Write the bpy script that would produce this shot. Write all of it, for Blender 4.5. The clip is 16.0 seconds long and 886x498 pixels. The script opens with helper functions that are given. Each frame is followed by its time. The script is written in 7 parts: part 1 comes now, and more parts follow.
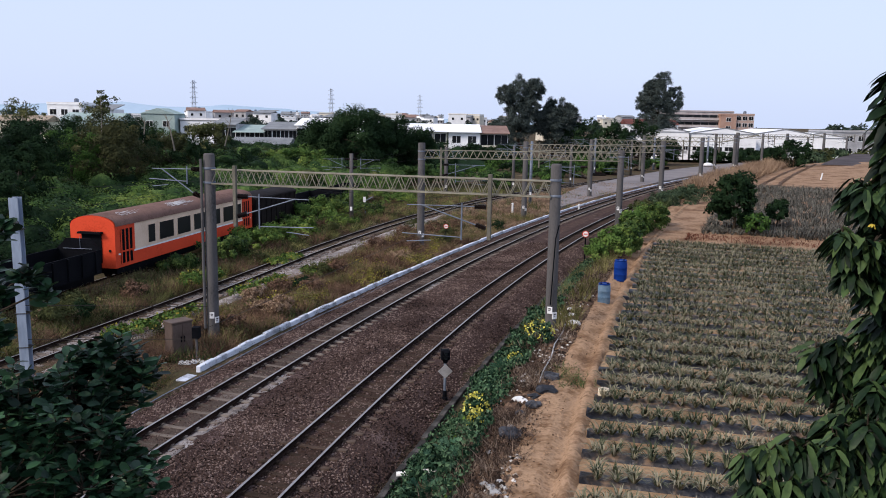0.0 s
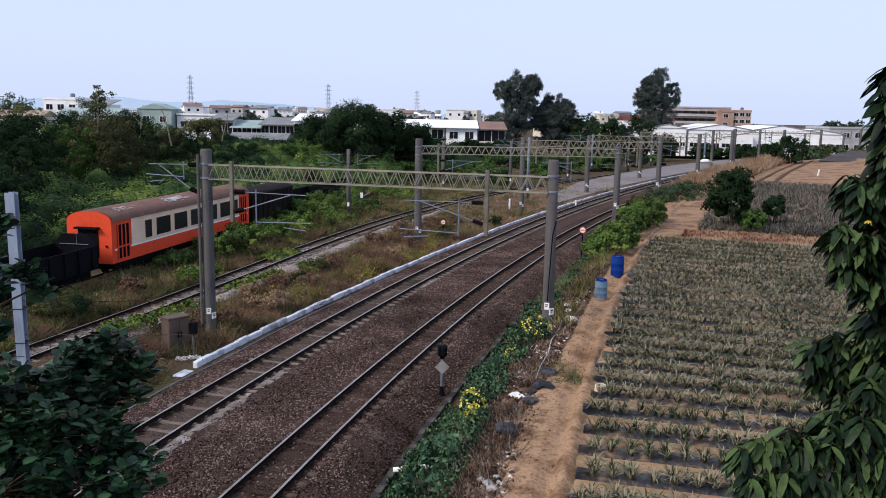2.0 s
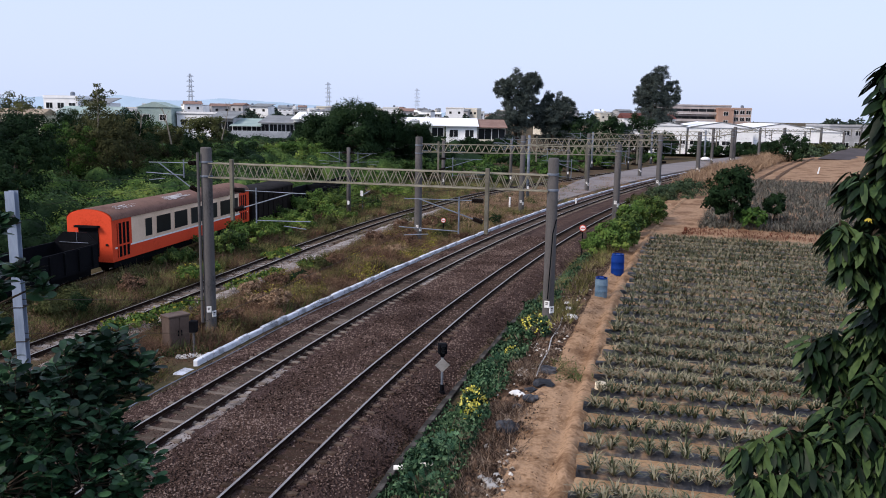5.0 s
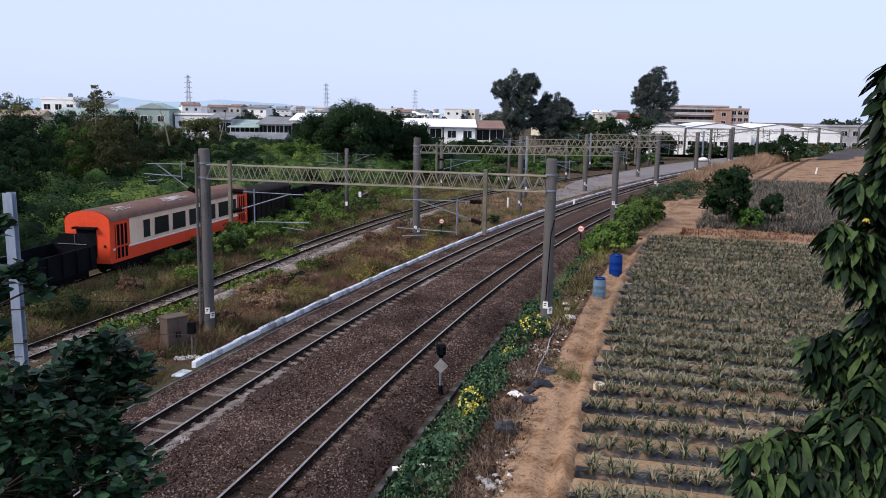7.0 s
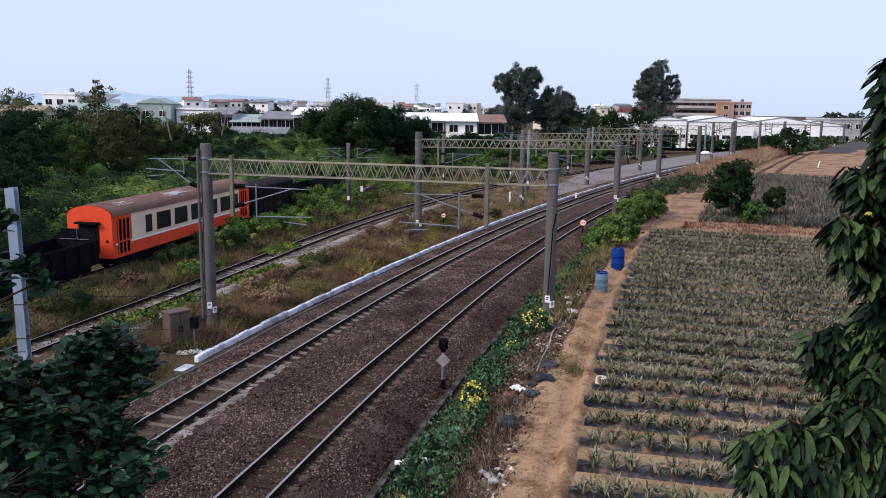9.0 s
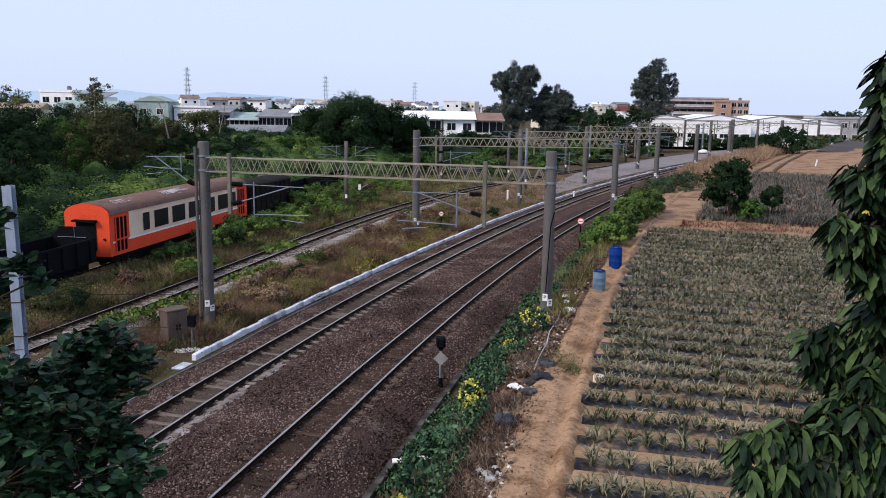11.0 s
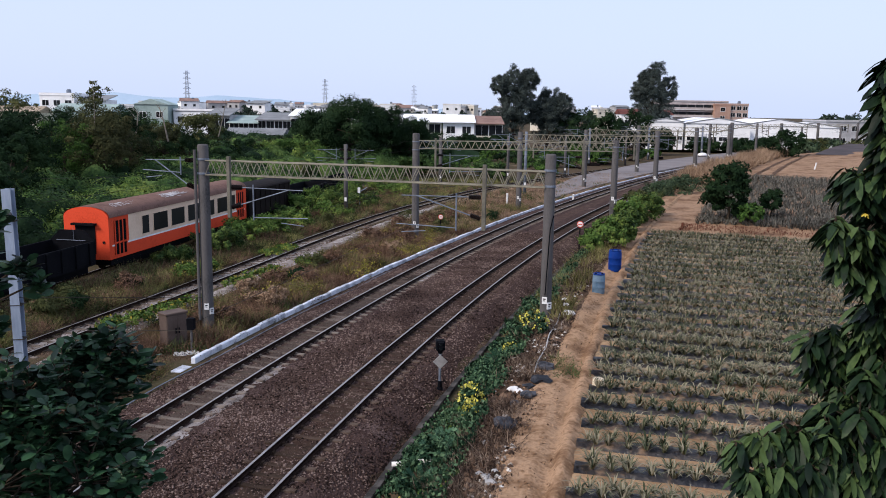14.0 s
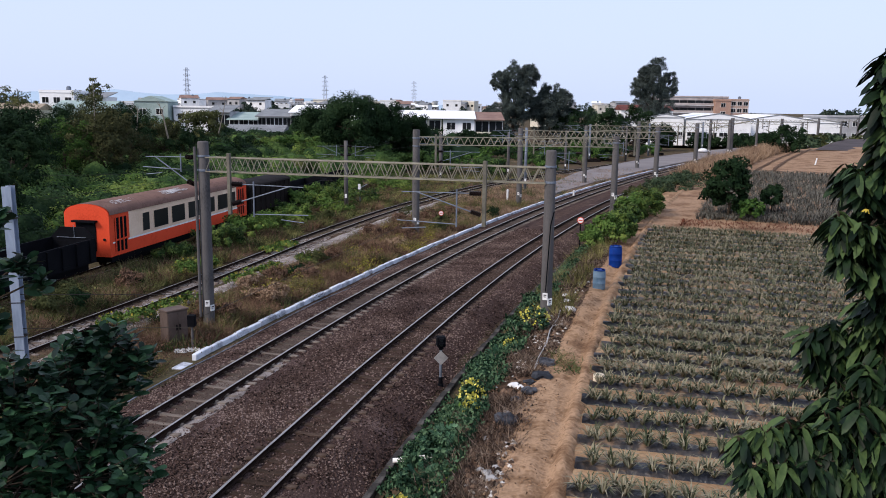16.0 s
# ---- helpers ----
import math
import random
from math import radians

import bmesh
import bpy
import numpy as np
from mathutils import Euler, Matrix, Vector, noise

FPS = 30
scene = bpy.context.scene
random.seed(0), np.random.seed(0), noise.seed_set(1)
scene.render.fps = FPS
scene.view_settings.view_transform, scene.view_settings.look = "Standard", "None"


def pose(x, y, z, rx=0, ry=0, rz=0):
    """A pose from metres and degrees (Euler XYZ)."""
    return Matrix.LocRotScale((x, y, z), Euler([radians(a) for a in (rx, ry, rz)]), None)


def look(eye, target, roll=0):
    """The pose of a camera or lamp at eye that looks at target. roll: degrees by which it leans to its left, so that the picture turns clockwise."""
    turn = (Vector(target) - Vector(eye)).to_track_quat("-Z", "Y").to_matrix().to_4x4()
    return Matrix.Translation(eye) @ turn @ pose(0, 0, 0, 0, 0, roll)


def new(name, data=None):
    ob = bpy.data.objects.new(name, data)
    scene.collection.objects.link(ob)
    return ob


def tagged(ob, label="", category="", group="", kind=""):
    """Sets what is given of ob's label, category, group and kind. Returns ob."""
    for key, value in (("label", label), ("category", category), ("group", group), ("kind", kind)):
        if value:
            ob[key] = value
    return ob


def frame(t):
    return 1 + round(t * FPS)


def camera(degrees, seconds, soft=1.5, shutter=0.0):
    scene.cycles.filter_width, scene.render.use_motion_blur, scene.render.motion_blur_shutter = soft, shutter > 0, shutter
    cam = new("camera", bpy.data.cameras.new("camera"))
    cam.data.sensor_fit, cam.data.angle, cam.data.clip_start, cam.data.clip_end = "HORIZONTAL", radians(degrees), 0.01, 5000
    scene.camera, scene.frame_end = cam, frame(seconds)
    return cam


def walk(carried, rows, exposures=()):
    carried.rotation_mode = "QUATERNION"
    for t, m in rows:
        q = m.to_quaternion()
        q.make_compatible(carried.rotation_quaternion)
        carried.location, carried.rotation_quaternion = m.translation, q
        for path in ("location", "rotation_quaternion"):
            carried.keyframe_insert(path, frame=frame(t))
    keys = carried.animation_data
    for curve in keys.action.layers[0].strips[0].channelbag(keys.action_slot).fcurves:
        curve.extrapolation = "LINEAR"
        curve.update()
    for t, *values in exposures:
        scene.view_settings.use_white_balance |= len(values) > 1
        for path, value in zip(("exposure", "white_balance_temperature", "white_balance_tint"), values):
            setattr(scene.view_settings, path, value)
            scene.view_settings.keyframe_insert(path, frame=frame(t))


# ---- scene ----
# ---- camera: hand-held on an overpass, it stands still and only turns a little ----
EYE = (0.0, 0.0, 8.7)
cam = camera(56.8, 16.0, soft=0.95)
TURNS = [  # seconds, turn to the right, tilt down, roll
    (0.0, 0.0, 8.898, 1.0), (0.5, 0.002, 9.074, 0.973), (1.0, 0.075, 9.229, 1.069), (1.5, 0.156, 9.211, 1.137),
    (2.0, 0.21, 9.183, 1.105), (2.5, 0.209, 9.198, 1.136), (3.0, 0.023, 9.299, 1.106), (3.5, 0.069, 9.377, 1.156),
    (4.0, 0.161, 9.379, 1.152), (6.5, 0.204, 9.189, 0.957), (7.0, 0.32, 9.247, 0.975), (7.5, 0.247, 9.395, 0.827),
    (8.0, 0.297, 9.415, 0.839), (8.5, 0.244, 9.549, 0.867), (9.0, 0.187, 9.651, 0.831), (11.5, 0.392, 9.767, 0.948),
    (12.0, 0.421, 9.731, 1.015), (12.5, 0.524, 9.608, 1.047), (13.0, 0.567, 9.477, 0.943), (13.5, 0.443, 9.459, 0.884),
    (14.0, 0.386, 9.55, 0.917), (14.5, 0.421, 9.606, 0.893), (15.0, 0.633, 9.624, 0.924), (15.5, 0.502, 9.696, 0.789),
    (16.0, 0.357, 9.807, 0.775)]
walk(cam, [(t, pose(*EYE, 90 - tilt, 0, -turn) @ pose(0, 0, 0, 0, 0, roll)) for t, turn, tilt, roll in TURNS],
     exposures=[(0.0, 0.08, 6500, 13.5), (4.0, 0.1, 6480, 14), (9.0, 0.12, 6480, 14), (16.0, 0.11, 6450, 14)])

# ---- light: pale overcast evening sky, weak wide sun ----
SUN_EL, SUN_AZ = 38.0, 235.0
world = bpy.data.worlds.new("world")
scene.world = world
world.use_nodes = True
wt = world.node_tree
wt.nodes.clear()
w_out, w_bg = wt.nodes.new("ShaderNodeOutputWorld"), wt.nodes.new("ShaderNodeBackground")
w_sky, w_mix = wt.nodes.new("ShaderNodeTexSky"), wt.nodes.new("ShaderNodeMix")
w_sky.sky_type, w_sky.sun_disc = "NISHITA", False
w_sky.sun_elevation, w_sky.sun_rotation = radians(SUN_EL), radians(SUN_AZ)
w_sky.air_density, w_sky.dust_density, w_sky.ozone_density = 1.0, 3.0, 2.0
w_mix.data_type = "RGBA"
w_mix.inputs[0].default_value = 0.84
w_mix.inputs[7].default_value = (5.0, 5.9, 7.8, 1)
wt.links.new(w_sky.outputs[0], w_mix.inputs[6])
wt.links.new(w_mix.outputs[2], w_bg.inputs[0])
w_bg.inputs[1].default_value = 0.138
wt.links.new(w_bg.outputs[0], w_out.inputs[0])
sun = new("sun", bpy.data.lights.new("sun", "SUN"))
sun.data.energy, sun.data.angle, sun.data.color = 3.1, radians(18), (1.0, 0.9, 0.78)
sun.matrix_basis = look((0, 0, 60), (-40 * math.sin(radians(SUN_AZ)), -40 * math.cos(radians(SUN_AZ)), 60 - 40 * math.tan(radians(SUN_EL))))


# ---- materials ----
def material(name, colours, scale=2.0, rough=0.85, metal=0.0, bump=0.3, fine=20.0, island=0.0, objects=0.0, spec=0.05, bumpdist=0.02, detail=6.0, stretch=(1, 1, 1)):
    """A procedural surface: colours run over broad noise, fine noise breaks them up and gives relief;
    island and objects vary the brightness from piece to piece."""
    m = bpy.data.materials.new(name)
    m.use_nodes = True
    nt = m.node_tree
    nd, ln = nt.nodes, nt.links
    bsdf = nd["Principled BSDF"]
    tc, mp = nd.new("ShaderNodeTexCoord"), nd.new("ShaderNodeMapping")
    mp.inputs["Scale"].default_value = stretch
    ln.new(tc.outputs["Object"], mp.inputs[0])
    n1, n2 = nd.new("ShaderNodeTexNoise"), nd.new("ShaderNodeTexNoise")
    n1.inputs["Scale"].default_value, n1.inputs["Detail"].default_value = scale, detail
    n2.inputs["Scale"].default_value, n2.inputs["Detail"].default_value = fine, 4.0
    ln.new(mp.outputs[0], n1.inputs[0])
    ln.new(mp.outputs[0], n2.inputs[0])
    add = nd.new("ShaderNodeMath")
    add.operation = "MULTIPLY_ADD"
    add.inputs[1].default_value = 0.45
    ln.new(n2.outputs[0], add.inputs[0])
    sub = nd.new("ShaderNodeMath")
    sub.operation = "SUBTRACT"
    sub.inputs[1].default_value = 0.225
    ln.new(n1.outputs[0], sub.inputs[0])
    ln.new(sub.outputs[0], add.inputs[2])
    ramp = nd.new("ShaderNodeValToRGB")
    els = ramp.color_ramp.elements
    while len(els) < len(colours):
        els.new(0.5)
    for i, c in enumerate(colours):
        els[i].position = 0.28 + 0.44 * i / max(1, len(colours) - 1)
        els[i].color = (*c, 1)
    last = add.outputs[0]
    if island or objects:
        src = nd.new("ShaderNodeNewGeometry").outputs["Random Per Island"] if island else nd.new("ShaderNodeObjectInfo").outputs["Random"]
        k = nd.new("ShaderNodeMath")
        k.operation = "MULTIPLY_ADD"
        k.inputs[1].default_value = island or objects
        ln.new(src, k.inputs[0])
        s2 = nd.new("ShaderNodeMath")
        s2.operation = "SUBTRACT"
        s2.inputs[1].default_value = (island or objects) / 2
        ln.new(last, s2.inputs[0])
        ln.new(s2.outputs[0], k.inputs[2])
        last = k.outputs[0]
    ln.new(last, ramp.inputs[0])
    ln.new(ramp.outputs[0], bsdf.inputs["Base Color"])
    bsdf.inputs["Roughness"].default_value, bsdf.inputs["Metallic"].default_value = rough, metal
    bsdf.inputs["Specular IOR Level"].default_value = spec
    if bump:
        b = nd.new("ShaderNodeBump")
        b.inputs["Strength"].default_value, b.inputs["Distance"].default_value = bump, bumpdist
        ln.new(n2.outputs[0], b.inputs["Height"])
        ln.new(b.outputs[0], bsdf.inputs["Normal"])
    return m


M = {
    "soil": material("soil", [(0.04, 0.028, 0.019), (0.085, 0.058, 0.038), (0.05, 0.046, 0.024), (0.14, 0.096, 0.062)], 0.25, 0.95, fine=6),
    "path": material("path", [(0.12, 0.066, 0.037), (0.21, 0.126, 0.073), (0.34, 0.22, 0.136), (0.155, 0.088, 0.05)], 0.9, 0.95, bump=0.7, fine=9, bumpdist=0.05),
    "field": material("field", [(0.165, 0.1, 0.056), (0.265, 0.168, 0.098), (0.37, 0.25, 0.15)], 0.8, 0.95, bump=0.6, fine=12, bumpdist=0.04),
    "ballast": material("ballast", [(0.014, 0.009, 0.008), (0.07, 0.045, 0.04), (0.037, 0.022, 0.019), (0.125, 0.087, 0.08)], 0.6, 0.95, bump=1.0, fine=15, bumpdist=0.06),
    "stone": material("stone", [(0.012, 0.008, 0.007), (0.075, 0.049, 0.042), (0.055, 0.035, 0.029), (0.175, 0.128, 0.112)], 0.5, 0.95, island=0.55, fine=40),
    "sleeper": material("sleeper", [(0.05, 0.038, 0.03), (0.12, 0.096, 0.08), (0.19, 0.16, 0.138)], 2, 0.9, objects=0.3, fine=30),
    "rust": material("rust", [(0.011, 0.007, 0.006), (0.028, 0.015, 0.011)], 4, 0.75, fine=60),
    "railhead": material("railhead", [(0.24, 0.22, 0.21), (0.38, 0.35, 0.34)], 3, 0.38, metal=0.7, bump=0.05),
    "concrete": material("concrete", [(0.05, 0.049, 0.05), (0.105, 0.1, 0.1), (0.075, 0.072, 0.072)], 1.3, 0.9, fine=25, stretch=(1, 1, 0.35)),
    "white_block": material("white_block", [(0.3, 0.32, 0.36), (0.52, 0.55, 0.62), (0.62, 0.66, 0.73)], 1.5, 0.8, objects=0.4, fine=14),
    "galvanised": material("galvanised", [(0.11, 0.13, 0.165), (0.2, 0.23, 0.28)], 3, 0.6, metal=0.3, bump=0.1),
    "truss": material("truss", [(0.17, 0.157, 0.118), (0.3, 0.28, 0.22)], 2, 0.65, metal=0.2, bump=0.1),
    "asphalt": material("asphalt", [(0.15, 0.138, 0.14), (0.22, 0.2, 0.2)], 0.15, 0.95, fine=4),
}


# ---- mesh helpers ----
def obj(name, verts, faces, mat, parent=None, smooth=False, mats=None, idx=None):
    """One mesh object from vertices and faces."""
    me = bpy.data.meshes.new(name)
    me.from_pydata([tuple(v) for v in verts], [], faces)
    for mm in (mats or [mat]):
        me.materials.append(mm)
    if idx is not None:
        me.polygons.foreach_set("material_index", idx)
    if smooth:
        me.polygons.foreach_set("use_smooth", [True] * len(me.polygons))
    me.update()
    ob = new(name, me)
    if parent:
        ob.parent = parent
    return ob


def quads(name, V, mat, parent=None, smooth=False):
    """A mesh of loose polygons: V has the shape (number of faces, corners, 3)."""
    V = np.asarray(V, dtype=np.float32)
    n, k = V.shape[:2]
    me = bpy.data.meshes.new(name)
    me.vertices.add(n * k)
    me.vertices.foreach_set("co", V.ravel())
    me.loops.add(n * k)
    me.loops.foreach_set("vertex_index", np.arange(n * k, dtype=np.int32))
    me.polygons.add(n)
    me.polygons.foreach_set("loop_start", np.arange(0, n * k, k, dtype=np.int32))
    me.polygons.foreach_set("loop_total", np.full(n, k, dtype=np.int32))
    me.update(calc_edges=True)
    me.materials.append(mat)
    ob = new(name, me)
    if parent:
        ob.parent = parent
    return ob


def swarm(name, V, faces, mat, parent=None, smooth=True):
    """Many alike small meshes in one: V (count, corners, 3) with one list of faces for each."""
    n, k = V.shape[:2]
    f = np.concatenate([np.asarray(q) for q in faces])
    sizes = np.array([len(q) for q in faces])
    loops = (f[None, :] + (np.arange(n) * k)[:, None]).ravel()
    tot = np.tile(sizes, n)
    me = bpy.data.meshes.new(name)
    me.vertices.add(n * k)
    me.vertices.foreach_set("co", np.asarray(V, dtype=np.float32).ravel())
    me.loops.add(len(loops))
    me.loops.foreach_set("vertex_index", loops.astype(np.int32))
    me.polygons.add(len(tot))
    me.polygons.foreach_set("loop_start", np.concatenate([[0], np.cumsum(tot)[:-1]]).astype(np.int32))
    me.polygons.foreach_set("loop_total", tot.astype(np.int32))
    me.polygons.foreach_set("use_smooth", np.full(len(tot), smooth))
    me.update(calc_edges=True)
    me.materials.append(mat)
    ob = new(name, me)
    if parent:
        ob.parent = parent
    return ob


def part(name, bm, mat, parent=None, label="", bevel=0.0, smooth=False):
    """Links a bmesh as one mesh object under a thing or a part."""
    if bevel:
        bmesh.ops.bevel(bm, geom=bm.edges[:], offset=bevel, segments=1, affect="EDGES", profile=0.5)
    me = bpy.data.meshes.new(name)
    bmesh.ops.recalc_face_normals(bm, faces=bm.faces[:])
    bm.to_mesh(me)
    bm.free()
    me.materials.append(mat)
    if smooth:
        for p in me.polygons:
            p.use_smooth = True
    ob = new(name, me)
    if parent:
        ob.parent = parent
    if label:
        ob["label"] = label
    return ob


def box(bm, x0, y0, z0, x1, y1, z1, m=None):
    """Adds a box to a bmesh."""
    vs = [bm.verts.new(v) for v in ((x0, y0, z0), (x1, y0, z0), (x1, y1, z0), (x0, y1, z0), (x0, y0, z1), (x1, y0, z1), (x1, y1, z1), (x0, y1, z1))]
    for q in ((3, 2, 1, 0), (4, 5, 6, 7), (0, 1, 5, 4), (1, 2, 6, 5), (2, 3, 7, 6), (3, 0, 4, 7)):
        bm.faces.new([vs[i] for i in q])
    if m is not None:
        bmesh.ops.transform(bm, matrix=m, verts=vs)
    return bm


def boxed(*a, m=None):
    return box(bmesh.new(), *a, m=m)


def tube(bm, a, b, r0, r1=None, n=8, caps=True):
    """Adds a tapered tube from a to b to a bmesh."""
    a, b = Vector(a), Vector(b)
    r1 = r0 if r1 is None else r1
    q = (b - a).to_track_quat("Z", "Y")
    rings = []
    for c, r in ((a, r0), (b, r1)):
        rings.append([bm.verts.new(c + q @ Vector((r * math.cos(2 * math.pi * i / n), r * math.sin(2 * math.pi * i / n), 0))) for i in range(n)])
    for i in range(n):
        bm.faces.new((rings[0][i], rings[0][(i + 1) % n], rings[1][(i + 1) % n], rings[1][i]))
    if caps:
        bm.faces.new(rings[0][::-1])
        bm.faces.new(rings[1])
    return bm


def sweep(bm, pts, r, n=6):
    """Adds one bent tube through points."""
    pts = [Vector(p) for p in pts]
    rings = []
    for i, p in enumerate(pts):
        q = (pts[min(i + 1, len(pts) - 1)] - pts[max(i - 1, 0)]).to_track_quat("Z", "Y")
        rings.append([bm.verts.new(p + q @ Vector((r * math.cos(2 * math.pi * j / n), r * math.sin(2 * math.pi * j / n), 0))) for j in range(n)])
    for a, b in zip(rings, rings[1:]):
        for j in range(n):
            bm.faces.new((a[j], a[(j + 1) % n], b[(j + 1) % n], b[j]))
    bm.faces.new(rings[0][::-1])
    bm.faces.new(rings[-1])
    return bm


def tubed(*a, **k):
    return tube(bmesh.new(), *a, **k)


def lathe(bm, profile, n=16, m=None):
    """Adds a body turned round z from (radius, height) pairs."""
    rings = [[bm.verts.new((r * math.cos(2 * math.pi * i / n), r * math.sin(2 * math.pi * i / n), z)) for i in range(n)] for r, z in profile]
    for a, b in zip(rings, rings[1:]):
        for i in range(n):
            bm.faces.new((a[i], a[(i + 1) % n], b[(i + 1) % n], b[i]))
    bm.faces.new(rings[0][::-1])
    bm.faces.new(rings[-1])
    if m is not None:
        bmesh.ops.transform(bm, matrix=m, verts=[v for r in rings for v in r])
    return bm


def thing(name, m, label, category, group="", kind=""):
    """An Empty that carries the parts of a thing."""
    ob = new(name)
    ob.matrix_basis = m
    return tagged(ob, label, category, group, kind)


# ---- the lie of the land, along the near main track ----
def ax(y):
    """x of the near main track's centre line at y."""
    yy = min(max(y, -20.0), 150.0)
    x = -2.3193e-6 * yy ** 3 + 1.96404e-3 * yy ** 2 + 0.175012 * yy - 8.0362
    slope = -6.9579e-6 * yy ** 2 + 3.92808e-3 * yy + 0.175012
    return x + slope * (y - yy) + (0.0018 * (y - yy) ** 2 if y > 150 else 0)


def adir(y):
    v = Vector((ax(y + 0.05) - ax(y - 0.05), 0.1, 0)).normalized()
    return v


def off(y, d, z=0.0):
    """The place d metres to the right of the near track, square to it at y."""
    t = adir(y)
    return Vector((ax(y) + d * t.y, y - d * t.x, z))


def shrink(y):
    return 1.0 - 0.0011 * (min(y, 140) - 25)


def land_z(y, d):
    """Height of the ground at the offset d from the near main track."""
    rise = 1.3 + 0.011 * (min(max(y, 5), 75) - 25)
    if d > 0:
        return float(np.interp(d, [0, 1.75, 2.5, 2.9, 4.6, 5.3, 6.0, 60, 400], [-0.42, -0.42, -0.75, -0.75, rise - 0.5, rise - 0.12, rise, rise + 0.1, rise]))
    w = -6.35 * shrink(y)
    return float(np.interp(d, [-400, -60, -22, -14, w - 0.6, w - 0.1, w + 0.1, 0], [0.0, 0.0, -0.5, -0.6, -0.35, -0.3, -0.42, -0.42]))


SIDING = [(-30, -27.5), (0, -22.6), (20, -18.1), (30, -15.6), (36, -14.05), (44, -12.0), (50, -10.7), (61, -8.1), (76, -3.6), (94, 3.4), (105, 9.2), (130, 24.0), (170, 50.0), (220, 88.0)]


def sx(y):
    ys = [p[0] for p in SIDING]
    return float(np.mean([np.interp(y + o, ys, [p[1] for p in SIDING]) for o in (-6, -3, 0, 3, 6)]))


def sdir(y):
    return Vector((sx(y + 0.5) - sx(y - 0.5), 1.0, 0)).normalized()


def dx_(y):
    """x of the farthest siding, with the old stock on it."""
    return -19.0 + 0.171 * (y - 43.0) + (0.0016 * (y - 70) ** 2 if y > 70 else 0)


def strip(name, ys, ds, zf, mat, label, category="", kind="structure", wobble=0.0):
    """A sheet of ground that follows the near track, between offsets."""
    rng = random.Random(name)
    vs, fs = [], []
    for y in ys:
        for d in ds:
            edge = d in (ds[0], ds[-1])
            p = off(y, d + (wobble * (1.6 * noise.noise((y * 0.55, d, 1)) + noise.noise((y * 1.9, d, 4))) if edge else 0))
            vs.append((p.x, p.y, zf(y, d) + rng.uniform(-1, 1) * wobble * 0.08))
    n = len(ds)
    for i in range(len(ys) - 1):
        for j in range(n - 1):
            fs.append((i * n + j, i * n + j + 1, (i + 1) * n + j + 1, (i + 1) * n + j))
    ob = obj(name, vs, fs, mat, smooth=True)
    return tagged(ob, label, category or name, kind=kind)


# ---- ground ----
def ground():
    ds = [-60, -45, -32, -24, -18, -14, -11, -9, -7.8, -7.1, -6.6, -5, -3, -1, 0, 1, 1.75, 2.2, 2.5, 2.9, 3.3, 3.8, 4.2, 4.6, 5.2, 6, 7, 8, 10, 13, 17, 22, 30, 40]
    ys = list(np.arange(-10, 60, 1.0)) + list(np.arange(60, 171, 3.0))
    g = strip("ground", ys, ds, lambda y, d: land_z(y, d) + 0.06 * noise.noise((y * 0.6, d * 0.6, 0)) * (0 if -6.7 < d < 2.6 else 1) - (0.12 if d > 4.5 else 0), M["soil"], "dark soil of the railway cutting and its banks", "ground")
    # far sheet to the horizon
    far = obj("ground_far", [(-3500, -300, -0.95), (3500, -300, -0.95), (3500, 4500, -0.95), (-3500, 4500, -0.95)], [(0, 1, 2, 3)], M["soil"])
    tagged(far, "flat dark land reaching to the horizon", "ground", kind="structure")
    return g


def ballast():
    ys = list(np.arange(-10, 60, 0.8)) + list(np.arange(60, 200, 3.0))
    prof = [(-6.6, -0.36), (-6.1, -0.3), (-5.5, -0.2), (-3.0, -0.19), (-2.4, -0.24), (-1.6, -0.2), (0, -0.19), (1.35, -0.19), (1.9, -0.45), (2.35, -0.7)]
    zs = dict(prof)
    strip("ballast", ys, [p[0] for p in prof], lambda y, d: zs[d] + 0.035 * noise.noise((y * 1.3, d * 1.3, 3)), M["ballast"], "brown crushed-stone ballast bed under both main tracks", "ballast", wobble=0.05)
    # bands of other stone: rusty between the tracks, oily inside the near rails, grey dust inside the second
    for name, a, b, z, mat, label in (("rusty_ballast", -2.95, -1.5, -0.2, "ballast_red", "rust-stained ballast ridge between the tracks"), ("oily_ballast", -0.48, 0.48, -0.178, "ballast_oily", "dark oily ballast inside the near rails"), ("dusty_ballast", -4.72, -3.72, -0.178, "ballast_dusty", "greyish dusty ballast inside the second track's rails")):
        ds_ = list(np.linspace(a, b, 6))
        strip(name, [y for y in ys if y < 110], ds_, lambda y, d: z + 0.02 * noise.noise((y * 1.3, d * 1.3, 3)) - (0.05 if d in (ds_[0], ds_[-1]) else 0), M[mat], label, "ballast", wobble=0.06)


def pale_patches():
    """Pale crushed dust lying along the second track."""
    for y0, y1, a, b in ((19.0, 27.5, -3.72, -3.2), (41.0, 44.5, -3.7, -3.25)):
        ds_ = list(np.linspace(a, b, 5))
        strip("pale_ballast", list(np.arange(y0, y1, 0.4)), ds_, lambda y, d: -0.17 + 0.06 * noise.noise((y * 2.3, d * 4.3, 3)) - (0.06 if d in (ds_[0], ds_[-1]) or y < y0 + 0.3 or y > y1 - 0.6 else 0), M["ballast_pale"], "pale dusty ballast beside the rail", "ballast", wobble=0.12)


